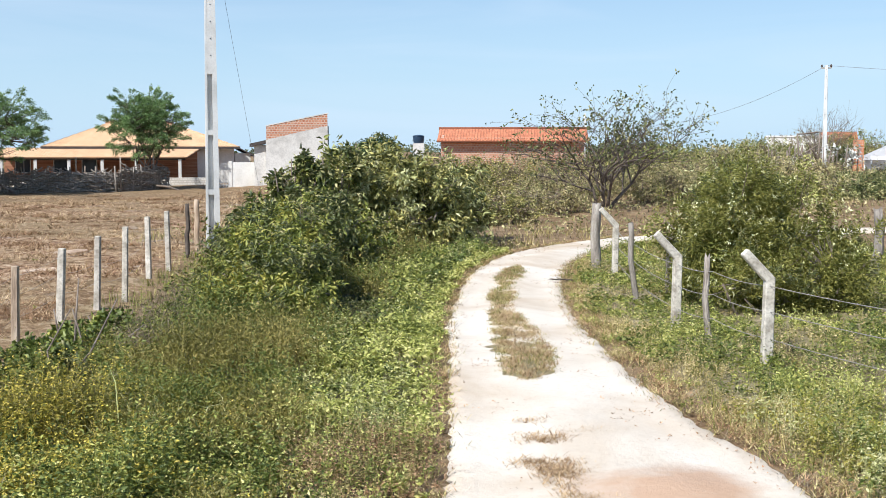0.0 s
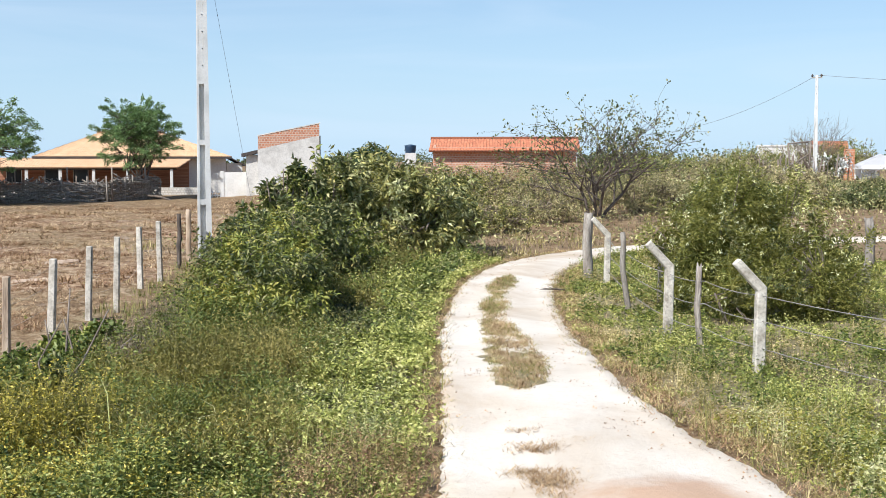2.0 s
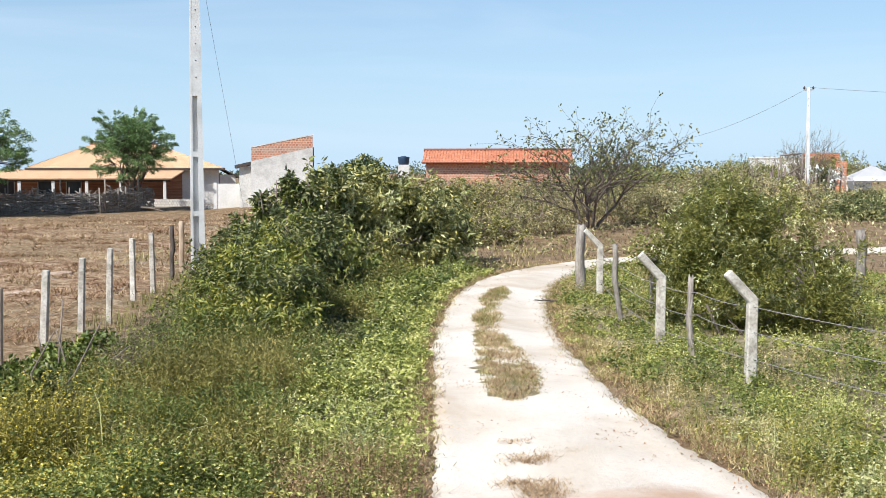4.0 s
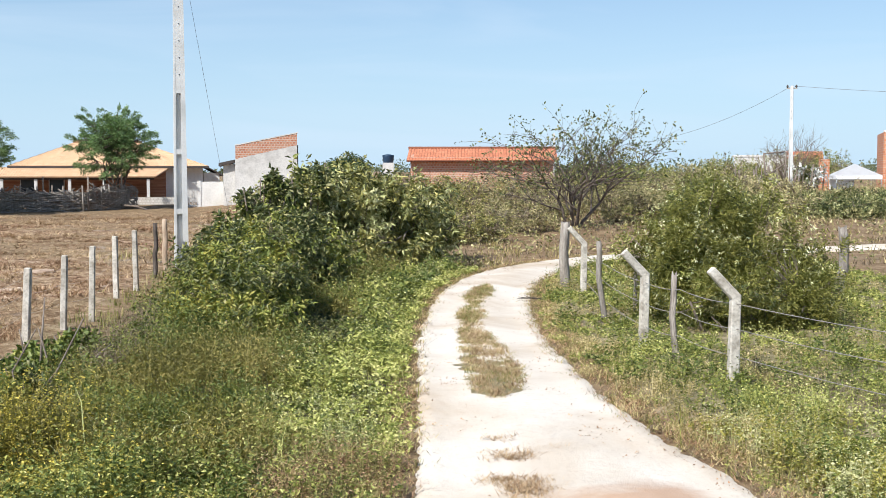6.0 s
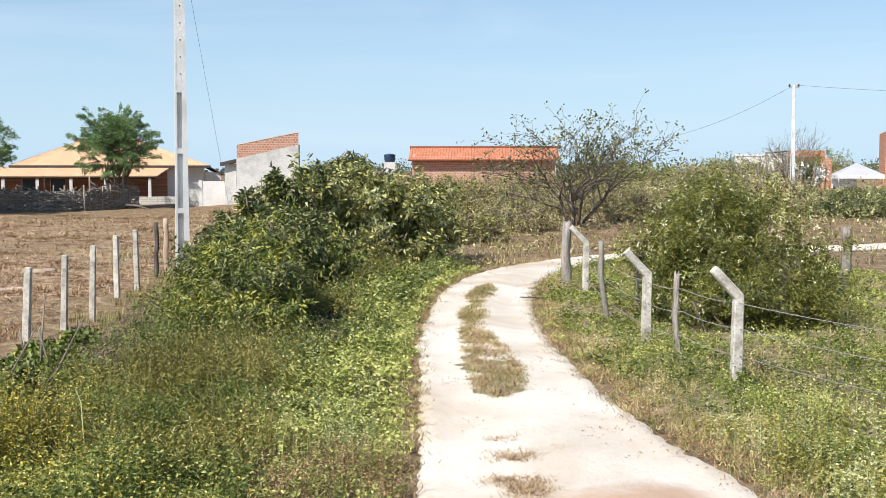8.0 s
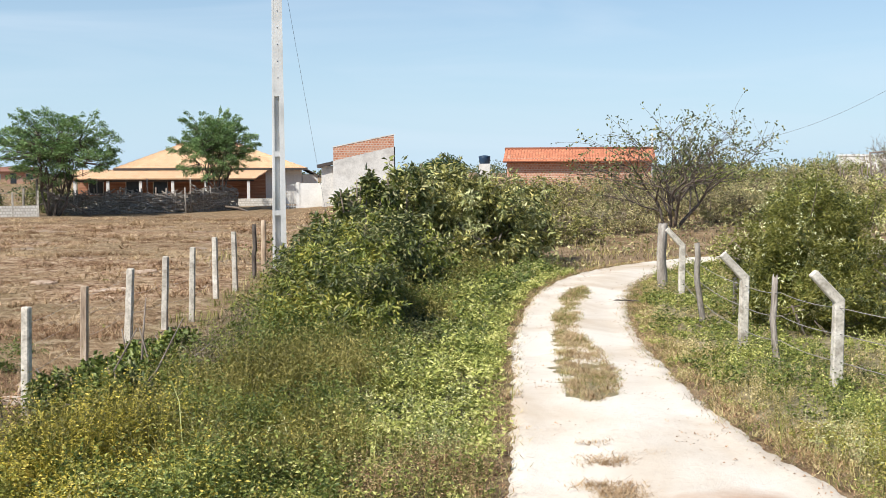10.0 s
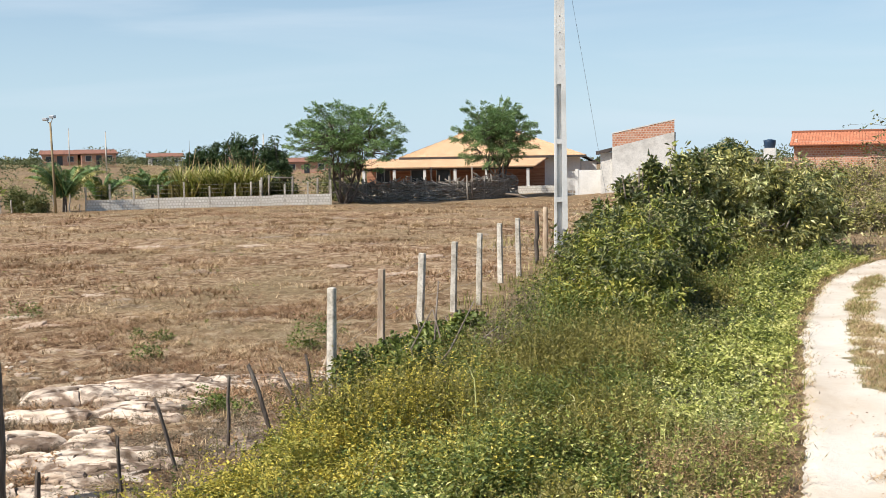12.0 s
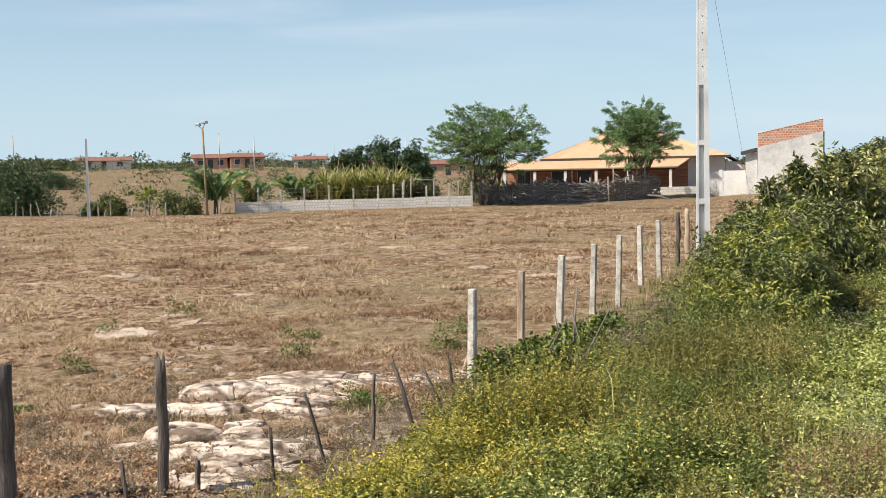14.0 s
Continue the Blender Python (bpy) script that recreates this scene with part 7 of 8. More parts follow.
def build_strip():
    """A ragged bank of litter soil between the wheel tracks."""
    ys = np.arange(12.95, 26.7, 0.08)
    rows = []
    for k, y in enumerate(ys):
        c, w = np.interp(y, STRIP_Y, STRIP_X), np.interp(y, STRIP_Y, STRIP_W)
        a = w * (1 + 0.9 * noise.noise((y * 1.7, 2.0, 0)) + 0.7 * noise.noise((y * 5.5, 4.0, 0)))
        b = w * (1 + 0.9 * noise.noise((y * 1.7, 12.0, 0)) + 0.7 * noise.noise((y * 5.5, 14.0, 0)))
        xs = np.array([c - a, c - a * 0.7, c, c + b * 0.7, c + b])
        z = ground_z(xs, np.full(5, y)) + 0.045 + np.array([-0.005, 0.012, 0.02, 0.012, -0.005])
        rows.append(np.column_stack([xs, np.full(5, y), z]))
    V = np.concatenate(rows)
    i = np.arange(len(ys) - 1)[:, None] * 5 + np.arange(4)[None]
    F = np.stack([i, i + 1, i + 6, i + 5], -1).reshape(-1, 4)
    tagged(smooth(part("grass_strip", (V, F), M_STRIP)), "raised dry grassy strip between the wheel tracks", "verge", kind="structure")


def verge_cover():
    r = np.random.RandomState(123)

    def left(x, y):
        g, s = lane_gap(x, y)
        return g, (s < 0) & (x > fence_x(y) - 0.15 + 0.75 * (1 - sstep(7.6, 10.8, y)))

    def near_far(name, xy, height, stems, per, leaf, aspect, mat, label, **more):
        """Further plants have fewer and larger leaves."""
        d = xy[:, 1]
        for pts, st, n, lf in ((xy[d < 13], stems, max(5, per * 3 // 4), leaf * 1.25), (xy[(d >= 13) & (d < 19)], stems, max(4, per // 2), leaf * 1.55), (xy[d >= 19], max(2, stems // 2), max(4, per // 2), leaf * 2.0)):
            if len(pts):
                stuff(name, stalks(pts, r, height, st, n, lf, aspect, **more), mat, label, "weeds")

    def blot(x, y, cx, cy, rx, ry):
        return np.exp(-((x - cx) / rx) ** 2 - ((y - cy) / ry) ** 2)

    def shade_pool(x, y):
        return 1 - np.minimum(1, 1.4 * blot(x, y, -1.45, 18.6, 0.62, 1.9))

    def post_foot(x, y):
        return 1 - np.minimum(1, 1.6 * blot(x, y, -4.86, 11.6, 0.42, 0.8))

    def wander(x, y):
        return np.array([0.45 * noise.noise((a * 0.5, b * 0.45, 2.0)) + 0.2 * noise.noise((a * 1.7, b * 1.5, 6.0)) for a, b in zip(x, y)])

    # bright leafy weeds beside the lane, low at its edge
    def bright(x, y):
        g, ok = left(x, y)
        return ok * sstep(0.0, 0.16, g) * (1 - sstep(1.25, 1.7, g + wander(x, y))) * shade_pool(x, y) * (y > 9.9) * (0.35 + 0.65 * patchy(x, y, 1.3, 3, -0.25, 0.2))
    xy = scatter(11500, -3.5, 3.0, 8.5, 31, r, bright)
    low = lane_gap(xy[:, 0], xy[:, 1])[0] < 0.4
    t = patchy(xy[:, 0], xy[:, 1], 0.8, 23, -0.35, 0.35) + r.normal(size=len(xy)) * 0.09
    dull = (sstep(15.5, 19.0, xy[:, 1]) * 0.45 > r.uniform(0, 1, len(xy))) & ~low & (t > 0.12)
    near_far("tall_weeds", xy[dull], 0.28, 5, 10, 0.042, 0.45, L_FRONT, "dull green weeds beside the lane's bend")
    xy, t, low = xy[~dull], t[~dull], low[~dull]
    near_far("verge_weeds", xy[~low & (t > 0.5)], 0.28, 5, 12, 0.046, 0.5, L_BRIGHT, "bright green leafy weeds beside the lane", level=1.5)
    near_far("tall_weeds", xy[~low & (t <= 0.5) & (t > 0.38)], 0.27, 6, 11, 0.04, 0.42, L_GRASS, "olive-green weeds beside the lane")
    near_far("pale_weeds", xy[~low & (t <= 0.38) & (t > 0.12)], 0.24, 6, 10, 0.036, 0.42, L_PALE, "pale grey-green flowering weeds beside the lane")
    near_far("green_weeds", xy[~low & (t <= 0.12)], 0.25, 6, 9, 0.055, 0.55, L_DEEP, "deep green leafy weeds beside the lane")
    near_far("verge_weeds", xy[low], 0.13, 6, 8, 0.042, 0.5, L_BRIGHT, "low green weeds at the lane's edge", grow=False)

    # dark leaf colour stands in for the shrub's cast shadow here
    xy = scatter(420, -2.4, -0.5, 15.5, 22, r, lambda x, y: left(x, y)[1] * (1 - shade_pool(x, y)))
    near_far("green_weeds", xy, 0.13, 6, 9, 0.045, 0.5, L_DARK, "low weeds given dark leaves to stand for the shrub's shade", grow=False)

    # olive, brown and dead-grey weeds further in
    def deep(x, y):
        g, ok = left(x, y)
        return ok * sstep(1.15, 1.6, g + wander(x, y)) * shade_pool(x, y) * np.where(y > 14.5, sstep(0.6, 1.5, x - fence_x(y)), sstep(0.0, 0.5, x - fence_x(y))) * (y < 29) * (1 - 0.75 * blot(x, y, -3.8, 8.6, 1.5, 1.2)) * post_foot(x, y)
    xy = scatter(11000, -7.0, 0.3, 7.2, 30, r, deep)
    t = patchy(xy[:, 0], xy[:, 1], 0.55, 29, -0.4, 0.4) + 0.35 * blot(xy[:, 0], xy[:, 1], -2.3, 11.8, 1.2, 2.0) - 0.45 * blot(xy[:, 0], xy[:, 1], -3.4, 13.6, 0.9, 1.3) + r.normal(size=len(xy)) * 0.08
    near_far("tall_weeds", xy[t > 0.55], 0.40, 6, 12, 0.036, 0.38, L_OLIVE, "fine olive-brown tall weeds on the verge", lean=0.35, bare=0.3, rise=0.8)
    near_far("green_weeds", xy[(t <= 0.55) & (t > 0.28)], 0.36, 6, 11, 0.046, 0.45, L_DEEP, "deep green weeds on the verge")
    near_far("tall_weeds", xy[(t <= 0.28) & (t > 0.1)], 0.36, 6, 11, 0.036, 0.4, L_FRONT, "mixed green weeds on the verge")
    near_far("dead_weeds", xy[t <= 0.1], 0.34, 7, 8, 0.022, 0.35, L_DEAD, "dead grey-brown weed stalks on the verge", lean=0.6, bare=0.2)

    # soft broom-like plants, fine and many-stemmed
    xy = np.column_stack([r.normal(-2.4, 0.6, 38), r.normal(11.7, 1.1, 38)])
    stuff("broom_weeds", stalks(xy, r, 0.42, 26, 10, 0.034, 0.34, 0.22, 0.6, bare=0.35, rise=0.9, grow=False, thick=0.003), L_BROOM, "soft yellow-olive broom-like weeds on the verge", "weeds")
    # the yellowing, yellow-flowered patch in front
    def gold(x, y):
        return left(x, y)[1] * np.maximum(blot(x, y, -4.0, 8.4, 1.5, 1.5), 0.7 * blot(x, y, -3.6, 10.3, 0.6, 0.8)) * post_foot(x, y)
    xy = scatter(4200, -7.5, -1.0, 5.5, 12.5, r, gold)
    t = patchy(xy[:, 0], xy[:, 1], 1.0, 19, -0.3, 0.3) + r.normal(size=len(xy)) * 0.12 > 0.42
    stuff("flower_plants", stalks(xy[t], r, 0.38, 6, 13, 0.044, 0.45, 0.13, level=1.5), L_GOLD, "yellowing leafy stems of the flowered patch", "weeds")
    stuff("flower_plants", stalks(xy[~t], r, 0.30, 6, 12, 0.044, 0.45, 0.13, level=1.5), L_TURNED, "yellow-green leafy stems of the flowered patch", "weeds")
    fl = xy[patchy(xy[:, 0], xy[:, 1], 1.1, 17, -0.15, 0.2) > 0.4]
    stuff("yellow_flowers", mounds(fl, r, 0.16, 0.44, 6, 0.012, 0.9, 0.1), L_YELLOW, "small yellow wildflowers", "flowers")
    # fresh green weeds between that patch and the lane
    xy = scatter(1900, -3.4, 0.4, 6.8, 11.2, r, lambda x, y: left(x, y)[1] * np.maximum(blot(x, y, -2.1, 9.0, 0.75, 0.9), 0.6 * blot(x, y, -2.6, 7.6, 0.9, 0.8)) * (1 - 0.9 * blot(x, y, -0.7, 9.1, 0.9, 0.9)))
    near_far("green_weeds", xy[::3], 0.32, 6, 12, 0.042, 0.5, L_DEEP, "fresh deep green weeds in front")
    near_far("verge_weeds", np.concatenate([xy[1::3], xy[2::3]]), 0.32, 6, 12, 0.042, 0.45, L_BRIGHT, "fresh bright green weeds in front")

    # dry reddish weeds at the lane's near edge
    def dry(x, y):
        g, ok = left(x, y)
        return ok * sstep(0.0, 0.15, g) * np.maximum(blot(x, y, -0.7, 9.1, 0.75, 0.75), 0.8 * (1 - sstep(0.5, 1.1, g)) * (y < 10.2))
    xy = scatter(2700, -3, 1.5, 6.5, 11, r, dry)
    near_far("dry_weeds", xy[::3], 0.17, 7, 9, 0.026, 0.35, L_RUST, "dry reddish-brown weeds at the lane's edge", lean=0.8)
    near_far("pale_weeds", xy[1::3], 0.18, 7, 9, 0.026, 0.4, L_DRYGREEN, "bleached low weeds at the lane's edge", lean=0.8)
    near_far("dry_weeds", xy[2::6], 0.2, 8, 9, 0.03, 0.38, L_DRYGREEN, "taller half-dry weeds at the lane's edge", lean=0.7)
    near_far("verge_weeds", xy[5::6], 0.2, 6, 9, 0.036, 0.5, L_BRIGHT, "bright green weeds among the dry ones")

    # grass in all the verges
    def k5(x, y):
        g, s = lane_gap(x, y)
        return (g > 0.02) * ((s > 0) | (x > fence_x(y))) * (0.4 + 0.6 * patchy(x, y, 1.1, 31))
    xy = scatter(7000, -6.5, 9, 6.5, 34, r, k5)
    stuff("verge_grass", tufts(xy[::4], r, 0.2, 9, 0.008, 1.0, 0.07), L_DRYGREEN, "half-dry straw-coloured verge grass", "grass")
    stuff("verge_grass", tufts(xy[1::2], r, 0.22, 9, 0.008, 1.0, 0.07), L_GRASS, "green blades of verge grass", "grass")
    # long arching blades
    xy = np.column_stack([r.normal(-2.1, 0.45, 9), r.normal(10.2, 0.35, 9)])
    stuff("tall_grass", tufts(xy, r, 0.62, 3, 0.011, 1.9, 0.05), L_PALE, "long arching pale grass blades", "grass")

    # right verge: green in drifts, straw-coloured towards the lane
    def rightside(x, y):
        g, s = lane_gap(x, y)
        return (s > 0) * sstep(0.1, 0.45, g) * (0.45 + 0.55 * patchy(x, y, 0.9, 41, -0.2, 0.25)) * (x < 11.5) * (1 - 0.9 * blot(x, y, 5.3, 18.4, 1.8, 1.2)) * (x < 5.2 + 0.33 * (y - 9)) * (1 - np.minimum(1, 1.3 * blot(x, y, 4.95, 11.8, 0.42, 0.75)))
    xy = scatter(14000, 1.5, 11.5, 7, 33, r, rightside)
    g = lane_gap(xy[:, 0], xy[:, 1])[0]
    t = patchy(xy[:, 0], xy[:, 1], 0.6, 47, -0.35, 0.3) + r.normal(size=len(xy)) * 0.2 - 0.45 * (1 - sstep(0.2, 0.9, g))
    near_far("verge_weeds", xy[t > 0.78], 0.21, 6, 9, 0.036, 0.45, L_BRIGHT, "green weeds between lane and fence")
    near_far("tall_weeds", xy[(t <= 0.78) & (t > 0.38)], 0.22, 6, 10, 0.036, 0.42, L_FRONT, "dull green weeds along the fence")
    near_far("green_weeds", xy[(t <= 0.38) & (t > 0.22)], 0.24, 6, 9, 0.040, 0.5, L_DEEP, "deep green weeds along the fence")
    near_far("dry_weeds", xy[t <= 0.22], 0.2, 7, 9, 0.028, 0.36, L_DRYGREEN, "yellow-olive half-dry weeds along the fence", lean=0.7)
    xy = scatter(520, 3.6, 6.5, 9.5, 16, r, lambda x, y: blot(x, y, 4.5, 13.2, 0.7, 1.3))
    near_far("dead_weeds", xy, 0.26, 9, 8, 0.022, 0.3, L_DEAD, "dry grey weed stalks behind the wire", lean=0.6)
    xy = scatter(2400, 2.4, 6.0, 6.8, 13.5, r, lambda x, y: (lane_gap(x, y)[1] > 0) * sstep(0.15, 0.5, lane_gap(x, y)[0]) * blot(x, y, 3.6, 9.0, 1.1, 1.8))
    near_far("verge_weeds", xy[::2], 0.22, 6, 10, 0.034, 0.46, L_TURNED, "yellow-green leafy weeds at the foot of the lane fence", level=1.5)
    near_far("pale_weeds", xy[1::2], 0.2, 6, 9, 0.034, 0.42, L_PALE, "pale leafy weeds at the foot of the lane fence")
    # trampled half-dry weeds along the lane's outer edge
    xy = scatter(4200, 1.2, 5.4, 6.6, 30, r, lambda x, y: (lane_gap(x, y)[1] > 0) * sstep(0.0, 0.12, lane_gap(x, y)[0]) * (1 - sstep(0.3, 0.75, lane_gap(x, y)[0])))
    near_far("pale_weeds", xy[::2], 0.10, 7, 7, 0.026, 0.36, L_DRYGREEN, "bleached low weeds along the lane's outer edge", lean=1.0, grow=False, dz=0.02)
    near_far("verge_weeds", xy[1::4], 0.12, 6, 7, 0.032, 0.45, L_BRIGHT, "low green weeds along the lane's outer edge", grow=False, dz=0.02)
    near_far("dry_weeds", xy[3::4], 0.10, 7, 7, 0.024, 0.34, L_RUST, "rusty low weeds along the lane's outer edge", lean=1.0, grow=False, dz=0.02)
    # low dry litter on both edges of the lane
    def k7(x, y):
        g, s = lane_gap(x, y)
        return np.where(s < 0, 1 - sstep(0.04, 0.2, np.abs(g - 0.05)), 1 - sstep(0.1, 0.42, np.abs(g - 0.18))) * (0.25 + 0.75 * patchy(x, y, 2.0, 51))
    xy = scatter(170000, -2, 8, 7, 40, r, k7)
    stuff("edge_litter", straws(xy[::2], r, 0.05, 6, 0.009, 2.5, 0.08, 0.042), L_DRYGREEN, "flattened dry grass along the lane's edges", "grass")
    stuff("edge_litter", straws(xy[1::2], r, 0.04, 6, 0.008, 3.0, 0.07, 0.042), L_RUST, "dark rusty litter along the lane's edges", "litter")
    # ragged tufts that finger out over the sand
    xy = scatter(26000, -1.5, 6, 7.5, 34, r, lambda x, y: (1 - sstep(0.0, 0.2, np.abs(lane_gap(x, y)[0] + 0.02))) * patchy(x, y, 3.0, 57, 0.05, 0.3))
    stuff("edge_tufts", straws(xy[::2], r, 0.07, 12, 0.007, 2.2, 0.045, 0.035), L_DEAD, "dead runners fingering out over the lane", "grass")
    stuff("edge_tufts", tufts(xy[1::2], r, 0.10, 8, 0.006, 1.6, 0.04), L_GRASS, "low green runners at the lane's edge", "grass")

    # the grass strip between the wheel tracks, and flattened tufts nearer by
    def k8(x, y):
        c, w = np.interp(y, STRIP_Y, STRIP_X), np.interp(y, STRIP_Y, STRIP_W)
        return (1 - sstep(0.55, 1.25, np.abs(x - c) / np.maximum(w, 0.01))) * (y > 12.9) * (y < 26.7) * (0.25 + 0.75 * patchy(x, y, 2.4, 63, -0.2, 0.2))
    build_strip()
    xy = scatter(46000, 0.4, 2.3, 12.9, 26.8, r, k8)
    stuff("strip_grass", straws(xy[::2], r, 0.032, 9, 0.009, 2.8, 0.05, 0.05), L_DRYGREEN, "short half-dry grass between the wheel tracks", "grass")
    stuff("strip_tufts", straws(xy[1::8], r, 0.06, 16, 0.007, 1.7, 0.04, 0.05), L_STRAW, "upright half-dry tufts between the wheel tracks", "grass")
    far = xy[(xy[:, 1] > 19.5) | (patchy(xy[:, 0], xy[:, 1], 2.0, 65, 0.1, 0.3) > 0.5)]
    stuff("strip_tufts", straws(far[::9], r, 0.07, 14, 0.008, 1.6, 0.05, 0.05), L_GRASS, "green tufts between the wheel tracks", "grass")
    xy = scatter(16000, 0.4, 2.3, 12.9, 26.8, r, k8)
    stuff("strip_litter", straws(xy[::5], r, 0.035, 8, 0.012, 2.2, 0.05, 0.065), L_STRAW, "low green blades between the wheel tracks", "grass")

    def k9(x, y):
        spot = np.zeros(len(x))
        for cx, cy, rx, ry in ((0.98, 9.2, 0.26, 0.5), (0.92, 10.35, 0.34, 0.25), (1.15, 10.55, 0.3, 0.12), (0.85, 11.0, 0.2, 0.1), (0.75, 9.5, 0.2, 0.2), (1.1, 8.4, 0.3, 0.4)):
            spot = np.maximum(spot, 1 - sstep(0.3, 1.1, np.hypot((x - cx) / rx, (y - cy) / ry)))
        return spot * (0.3 + 0.7 * patchy(x, y, 3.5, 61, -0.15, 0.15))
    xy = scatter(5500, 0.3, 1.7, 7.8, 11.4, r, k9)
    stuff("lane_tufts", straws(xy, r, 0.035, 9, 0.009, 2.6, 0.045, 0.045), L_STRAW, "flattened dry tufts on the lane", "grass")
    xy = scatter(4200, -0.6, 3.4, 7, 34, r, lambda x, y: (lane_gap(x, y)[0] < -0.05) * np.clip(patchy(x, y, 1.3, 67, 0.0, 0.4) + 0.9 * blot(x, y, 1.1, 11.7, 0.8, 0.7), 0, 1))
    stuff("lane_crumbs", straws(xy, r, 0.012, 3, 0.02, 2.0, 0.05, 0.036), L_RUST, "dry leaf crumbs on the lane", "litter")


def field_cover():
    r = np.random.RandomState(321)

    def k1(x, y):
        d = np.hypot(x, y)
        return (x < fence_x(y) - 0.1) * (y < 64 + (x + 42) * 0.52) * np.clip(15 / d, 0.1, 1) ** 1.1 * (0.35 + 0.65 * patchy(x, y, 0.9, 71, -0.2, 0.25))
    xy = scatter(170000, -62, -4.6, 6.5, 82, r, k1)
    d = np.hypot(xy[:, 0], xy[:, 1])
    for lo, hi, h, wdt, per in ((0, 22, 0.032, 0.009, 8), (22, 45, 0.04, 0.017, 5), (45, 120, 0.06, 0.04, 5)):
        q = xy[(d >= lo) & (d < hi)]
        stuff("field_straw", straws(q, r, h, per, wdt, 4.0, 0.08 + lo * 0.003, lumps=lo < 40), L_STRAW, "dry trampled straw on the ploughed field", "straw")
    # matted clumps of dead grass, clods and a few green weeds
    def in_field(x, y):
        return (x < fence_x(y) - 0.3) * (y < 62 + (x + 42) * 0.5) * (x > -y * 1.05 - 1)
    for lo, hi, n, per, h, wdt, sp in ((0, 22, 9500, 42, 0.07, 0.010, 0.10), (22, 42, 7500, 34, 0.10, 0.02, 0.17), (42, 75, 6500, 26, 0.13, 0.04, 0.28)):
        xy = scatter(n, -0.95 * hi - 2, -5, 7, hi, r, lambda x, y: in_field(x, y) * (np.hypot(x, y) >= lo) * (np.hypot(x, y) < hi) * (0.2 + 0.8 * patchy(x, y, 0.45, 81, -0.2, 0.3)))
        t = patchy(xy[:, 0], xy[:, 1], 0.35, 87, -0.3, 0.4) + r.normal(size=len(xy)) * 0.3
        for pick, mt, lab in ((t < 0.6, L_STRAW, "matted clumps of dry straw across the field"), (t >= 0.6, L_CHAFF, "matted red-brown clumps of dead grass")):
            stuff("straw_clumps", straws(xy[pick], r, h, per, wdt, 2.4, sp, lumps=hi < 45), mt, lab, "straw")
    xy = scatter(700, -42, -7, 11, 58, r, lambda x, y: (x < fence_x(y) - 1) * (y < 58 + (x + 42) * 0.5) * patchy(x, y, 0.12, 141, -0.1, 0.3))
    stuff("straw_tussocks", straws(xy, r, 0.10, 150, 0.014, 2.0, 0.16, lumps=True), L_CHAFF, "dark red-brown tussocks of dead straw", "straw")
    xy = scatter(9000, -40, -5, 7, 50, r, lambda x, y: (x < fence_x(y) - 0.2) * np.clip(12 / np.hypot(x, y), 0.1, 1) * (0.3 + 0.7 * patchy(x, y, 0.6, 85)))
    n = len(xy)
    octa = np.array([(1, 0, 0), (0, 1, 0), (-1, 0, 0), (0, -1, 0), (0, 0, 1)], float)
    V = octa[None] * (r.uniform(0.015, 0.055, n) * (1 + np.hypot(xy[:, 0], xy[:, 1]) / 40))[:, None, None] * r.uniform(0.5, 1.3, (n, 5, 1)) * np.array([1, 1, 0.7])
    V = V + np.column_stack([xy, ground_z(xy[:, 0], xy[:, 1])])[:, None]
    F = np.arange(n)[:, None, None] * 5 + np.array([[0, 1, 4], [1, 2, 4], [2, 3, 4], [3, 0, 4]])[None]
    stuff("clods", (V.reshape(-1, 3), F.reshape(-1, 3)), M_HAYSOIL, "dry earth clods on the field", "clods")
    for x, y, h, n in ((-12.6, 14.9, 0.30, 1), (-9.6, 9.7, 0.30, 1), (-8.35, 13.8, 0.2, 1), (-6.6, 15.2, 0.28, 2), (-9.2, 15.3, 0.2, 1), (-10.7, 12.0, 0.2, 1), (-10.2, 9.0, 0.18, 1), (-7.0, 16.5, 0.2, 1), (-5.9, 11.0, 0.24, 2), (-13.0, 17.5, 0.2, 1)):
        p = np.column_stack([r.normal(x, 0.12, n * 3), r.normal(y, 0.12, n * 3)])
        stuff("field_weed", mounds(p, r, 0.16, h, 110, 0.034, 0.45), L_DEEP, "low green weed on the bare field", "weeds")
    xy = scatter(1500, -11, -5, 6.2, 13, r, lambda x, y: (x < fence_x(y) - 0.05) * np.clip(patchy(x, y, 0.8, 95, 0.05, 0.35) * 0.5 + np.exp(-((x + 7.8) / 1.8) ** 2 - ((y - 7.0) / 0.9) ** 2), 0, 1))
    stuff("dry_weeds", mounds(xy, r, 0.12, 0.10, 40, 0.035, 0.35), L_RUST, "brown dry weeds between the rocks", "weeds")
    xy = scatter(1500, -30, -6, 8, 34, r, lambda x, y: (x < fence_x(y) - 0.4) * (x > -y * 1.05) * np.clip(16 / np.hypot(x, y), 0.3, 1) * patchy(x, y, 0.3, 151, -0.05, 0.3))
    stuff("field_sprouts", stalks(xy[::2], r, 0.10, 4, 7, 0.036, 0.45, 0.06, dz=0.0, grow=False), L_FRONT, "small green sprouts scattered over the dry field", "weeds")
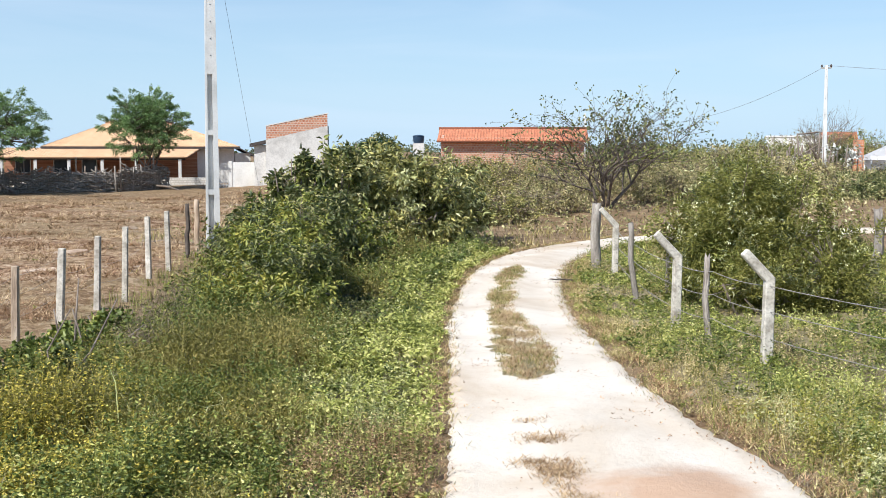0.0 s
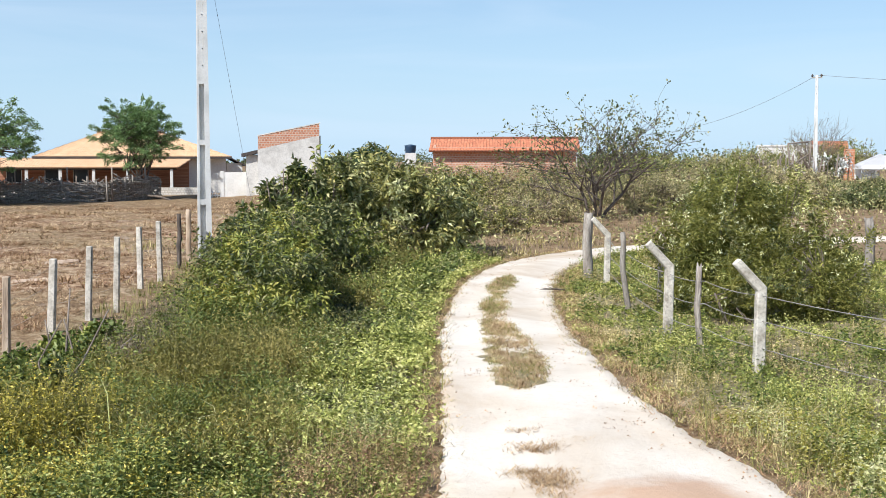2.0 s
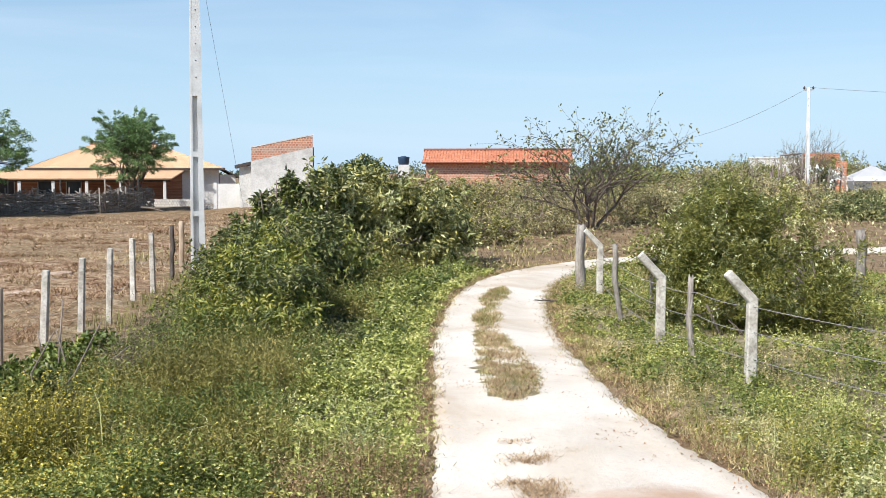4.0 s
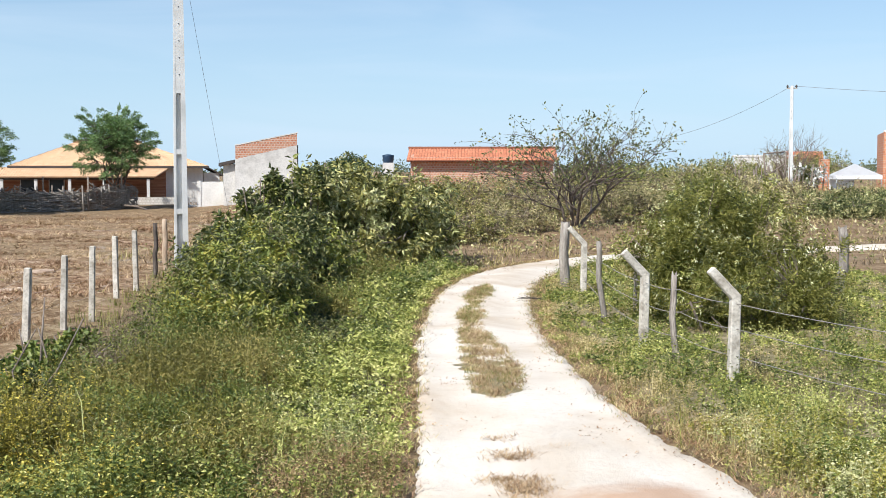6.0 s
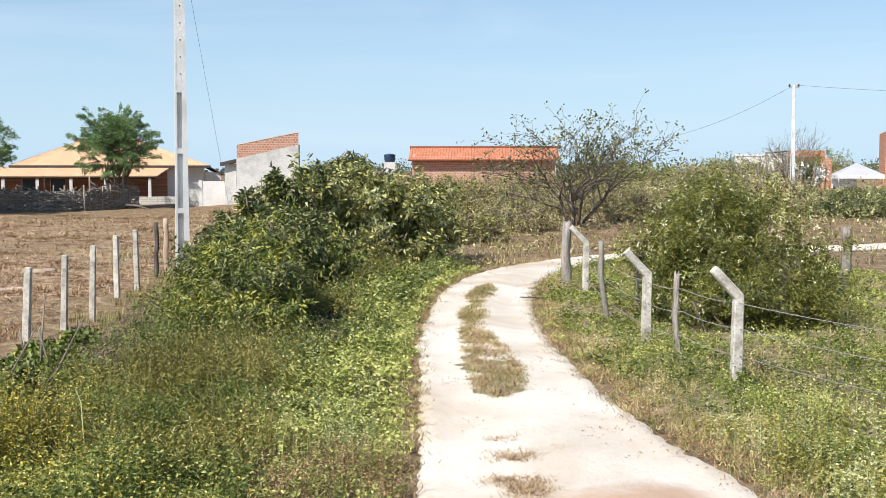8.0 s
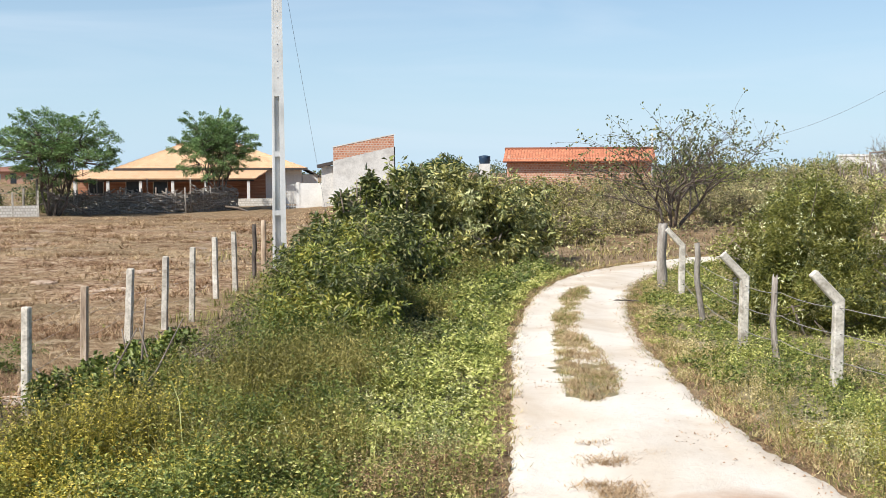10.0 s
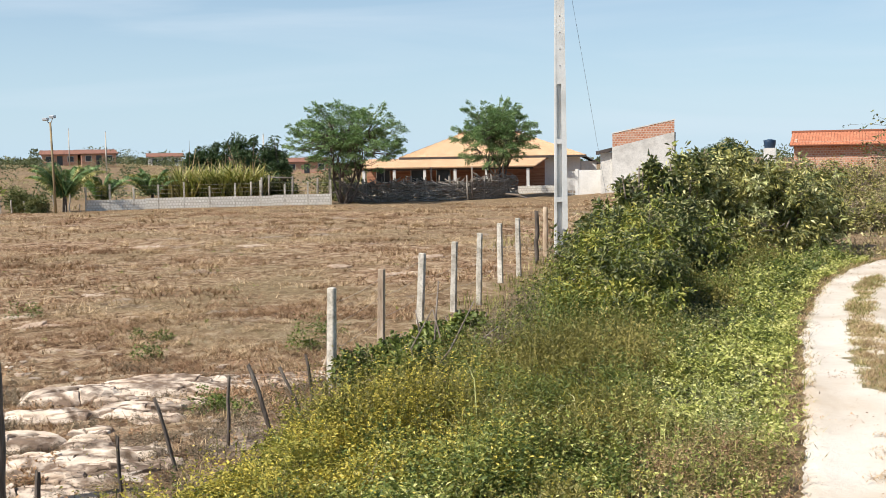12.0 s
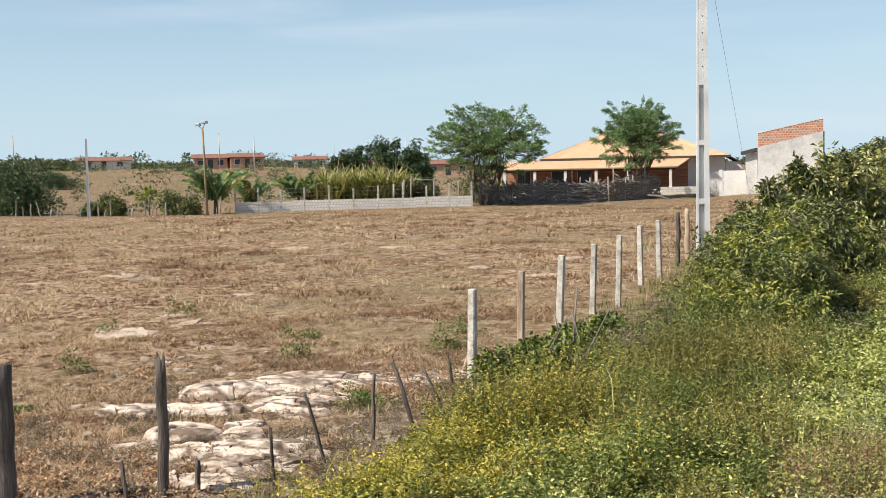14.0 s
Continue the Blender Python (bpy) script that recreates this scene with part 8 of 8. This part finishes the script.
    stuff("field_sprouts", stalks(xy[1::2], r, 0.12, 4, 6, 0.03, 0.4, 0.06, dz=0.0, grow=False), L_DEAD, "small dry sprouts scattered over the field", "weeds")
    xy = scatter(1500, -9, -4.2, 7.2, 13.2, r, lambda x, y: (x < fence_x(y) + 0.6 * (y < 11.5)) * np.clip(patchy(x, y, 1.4, 161, -0.1, 0.3) + 0.8 * (x > -5.6), 0, 1))
    stuff("dead_weeds", stalks(xy, r, 0.12, 8, 7, 0.024, 0.35, 0.11, 0.9, dz=0.02, grow=False), L_DEAD, "dead grey-brown weeds between the rocks", "weeds")
    # beyond the field and behind the bend
    def k2(x, y):
        g, s = lane_gap(x, y)
        return (g > 0.3) * (0.25 + 0.75 * patchy(x, y, 0.3, 101))
    xy = scatter(10000, -9, 32, 33, 76, r, k2)
    stuff("dry_grass", straws(xy[::2], r, 0.18, 8, 0.03, 1.2, 0.2), L_DEAD, "dull brown dead grass behind the bend", "grass")
    stuff("dry_grass", straws(xy[1::2], r, 0.22, 8, 0.03, 0.9, 0.2), L_DRYGREEN, "dull half-dry grass behind the bend", "grass")
    xy = scatter(3600, -9, 32, 33, 76, r, k2)
    stuff("low_scrub", weeds(xy, r, 0.42, 10, 0.13, 0.26, None, 0.5), L_SCRUB, "low dull scrub behind the bend", "weeds")
    xy = scatter(8000, -170, -28, 66, 230, r, lambda x, y: (y > 66 + (x + 42) * 0.5) * (0.25 + 0.75 * patchy(x, y, 0.06, 111, -0.2, 0.3)))
    stuff("plain_grass", straws(xy, r, 0.2, 10, 0.10, 2.0, 0.9), L_PLAIN, "pale dry grass of the far plain", "grass")
    xy = scatter(1500, -150, -40, 70, 210, r, lambda x, y: (y > 70 + (x + 42) * 0.45) * patchy(x, y, 0.05, 131, 0.0, 0.3))
    stuff("plain_scrub", mounds(xy[::2], r, 0.8, 0.8, 60, 0.15, 0.45), L_SCRUB, "low dull scrub dotted over the far plain", "weeds")


shrubs()
trees()
field_edge()
far_woods()
verge_cover()
field_cover()
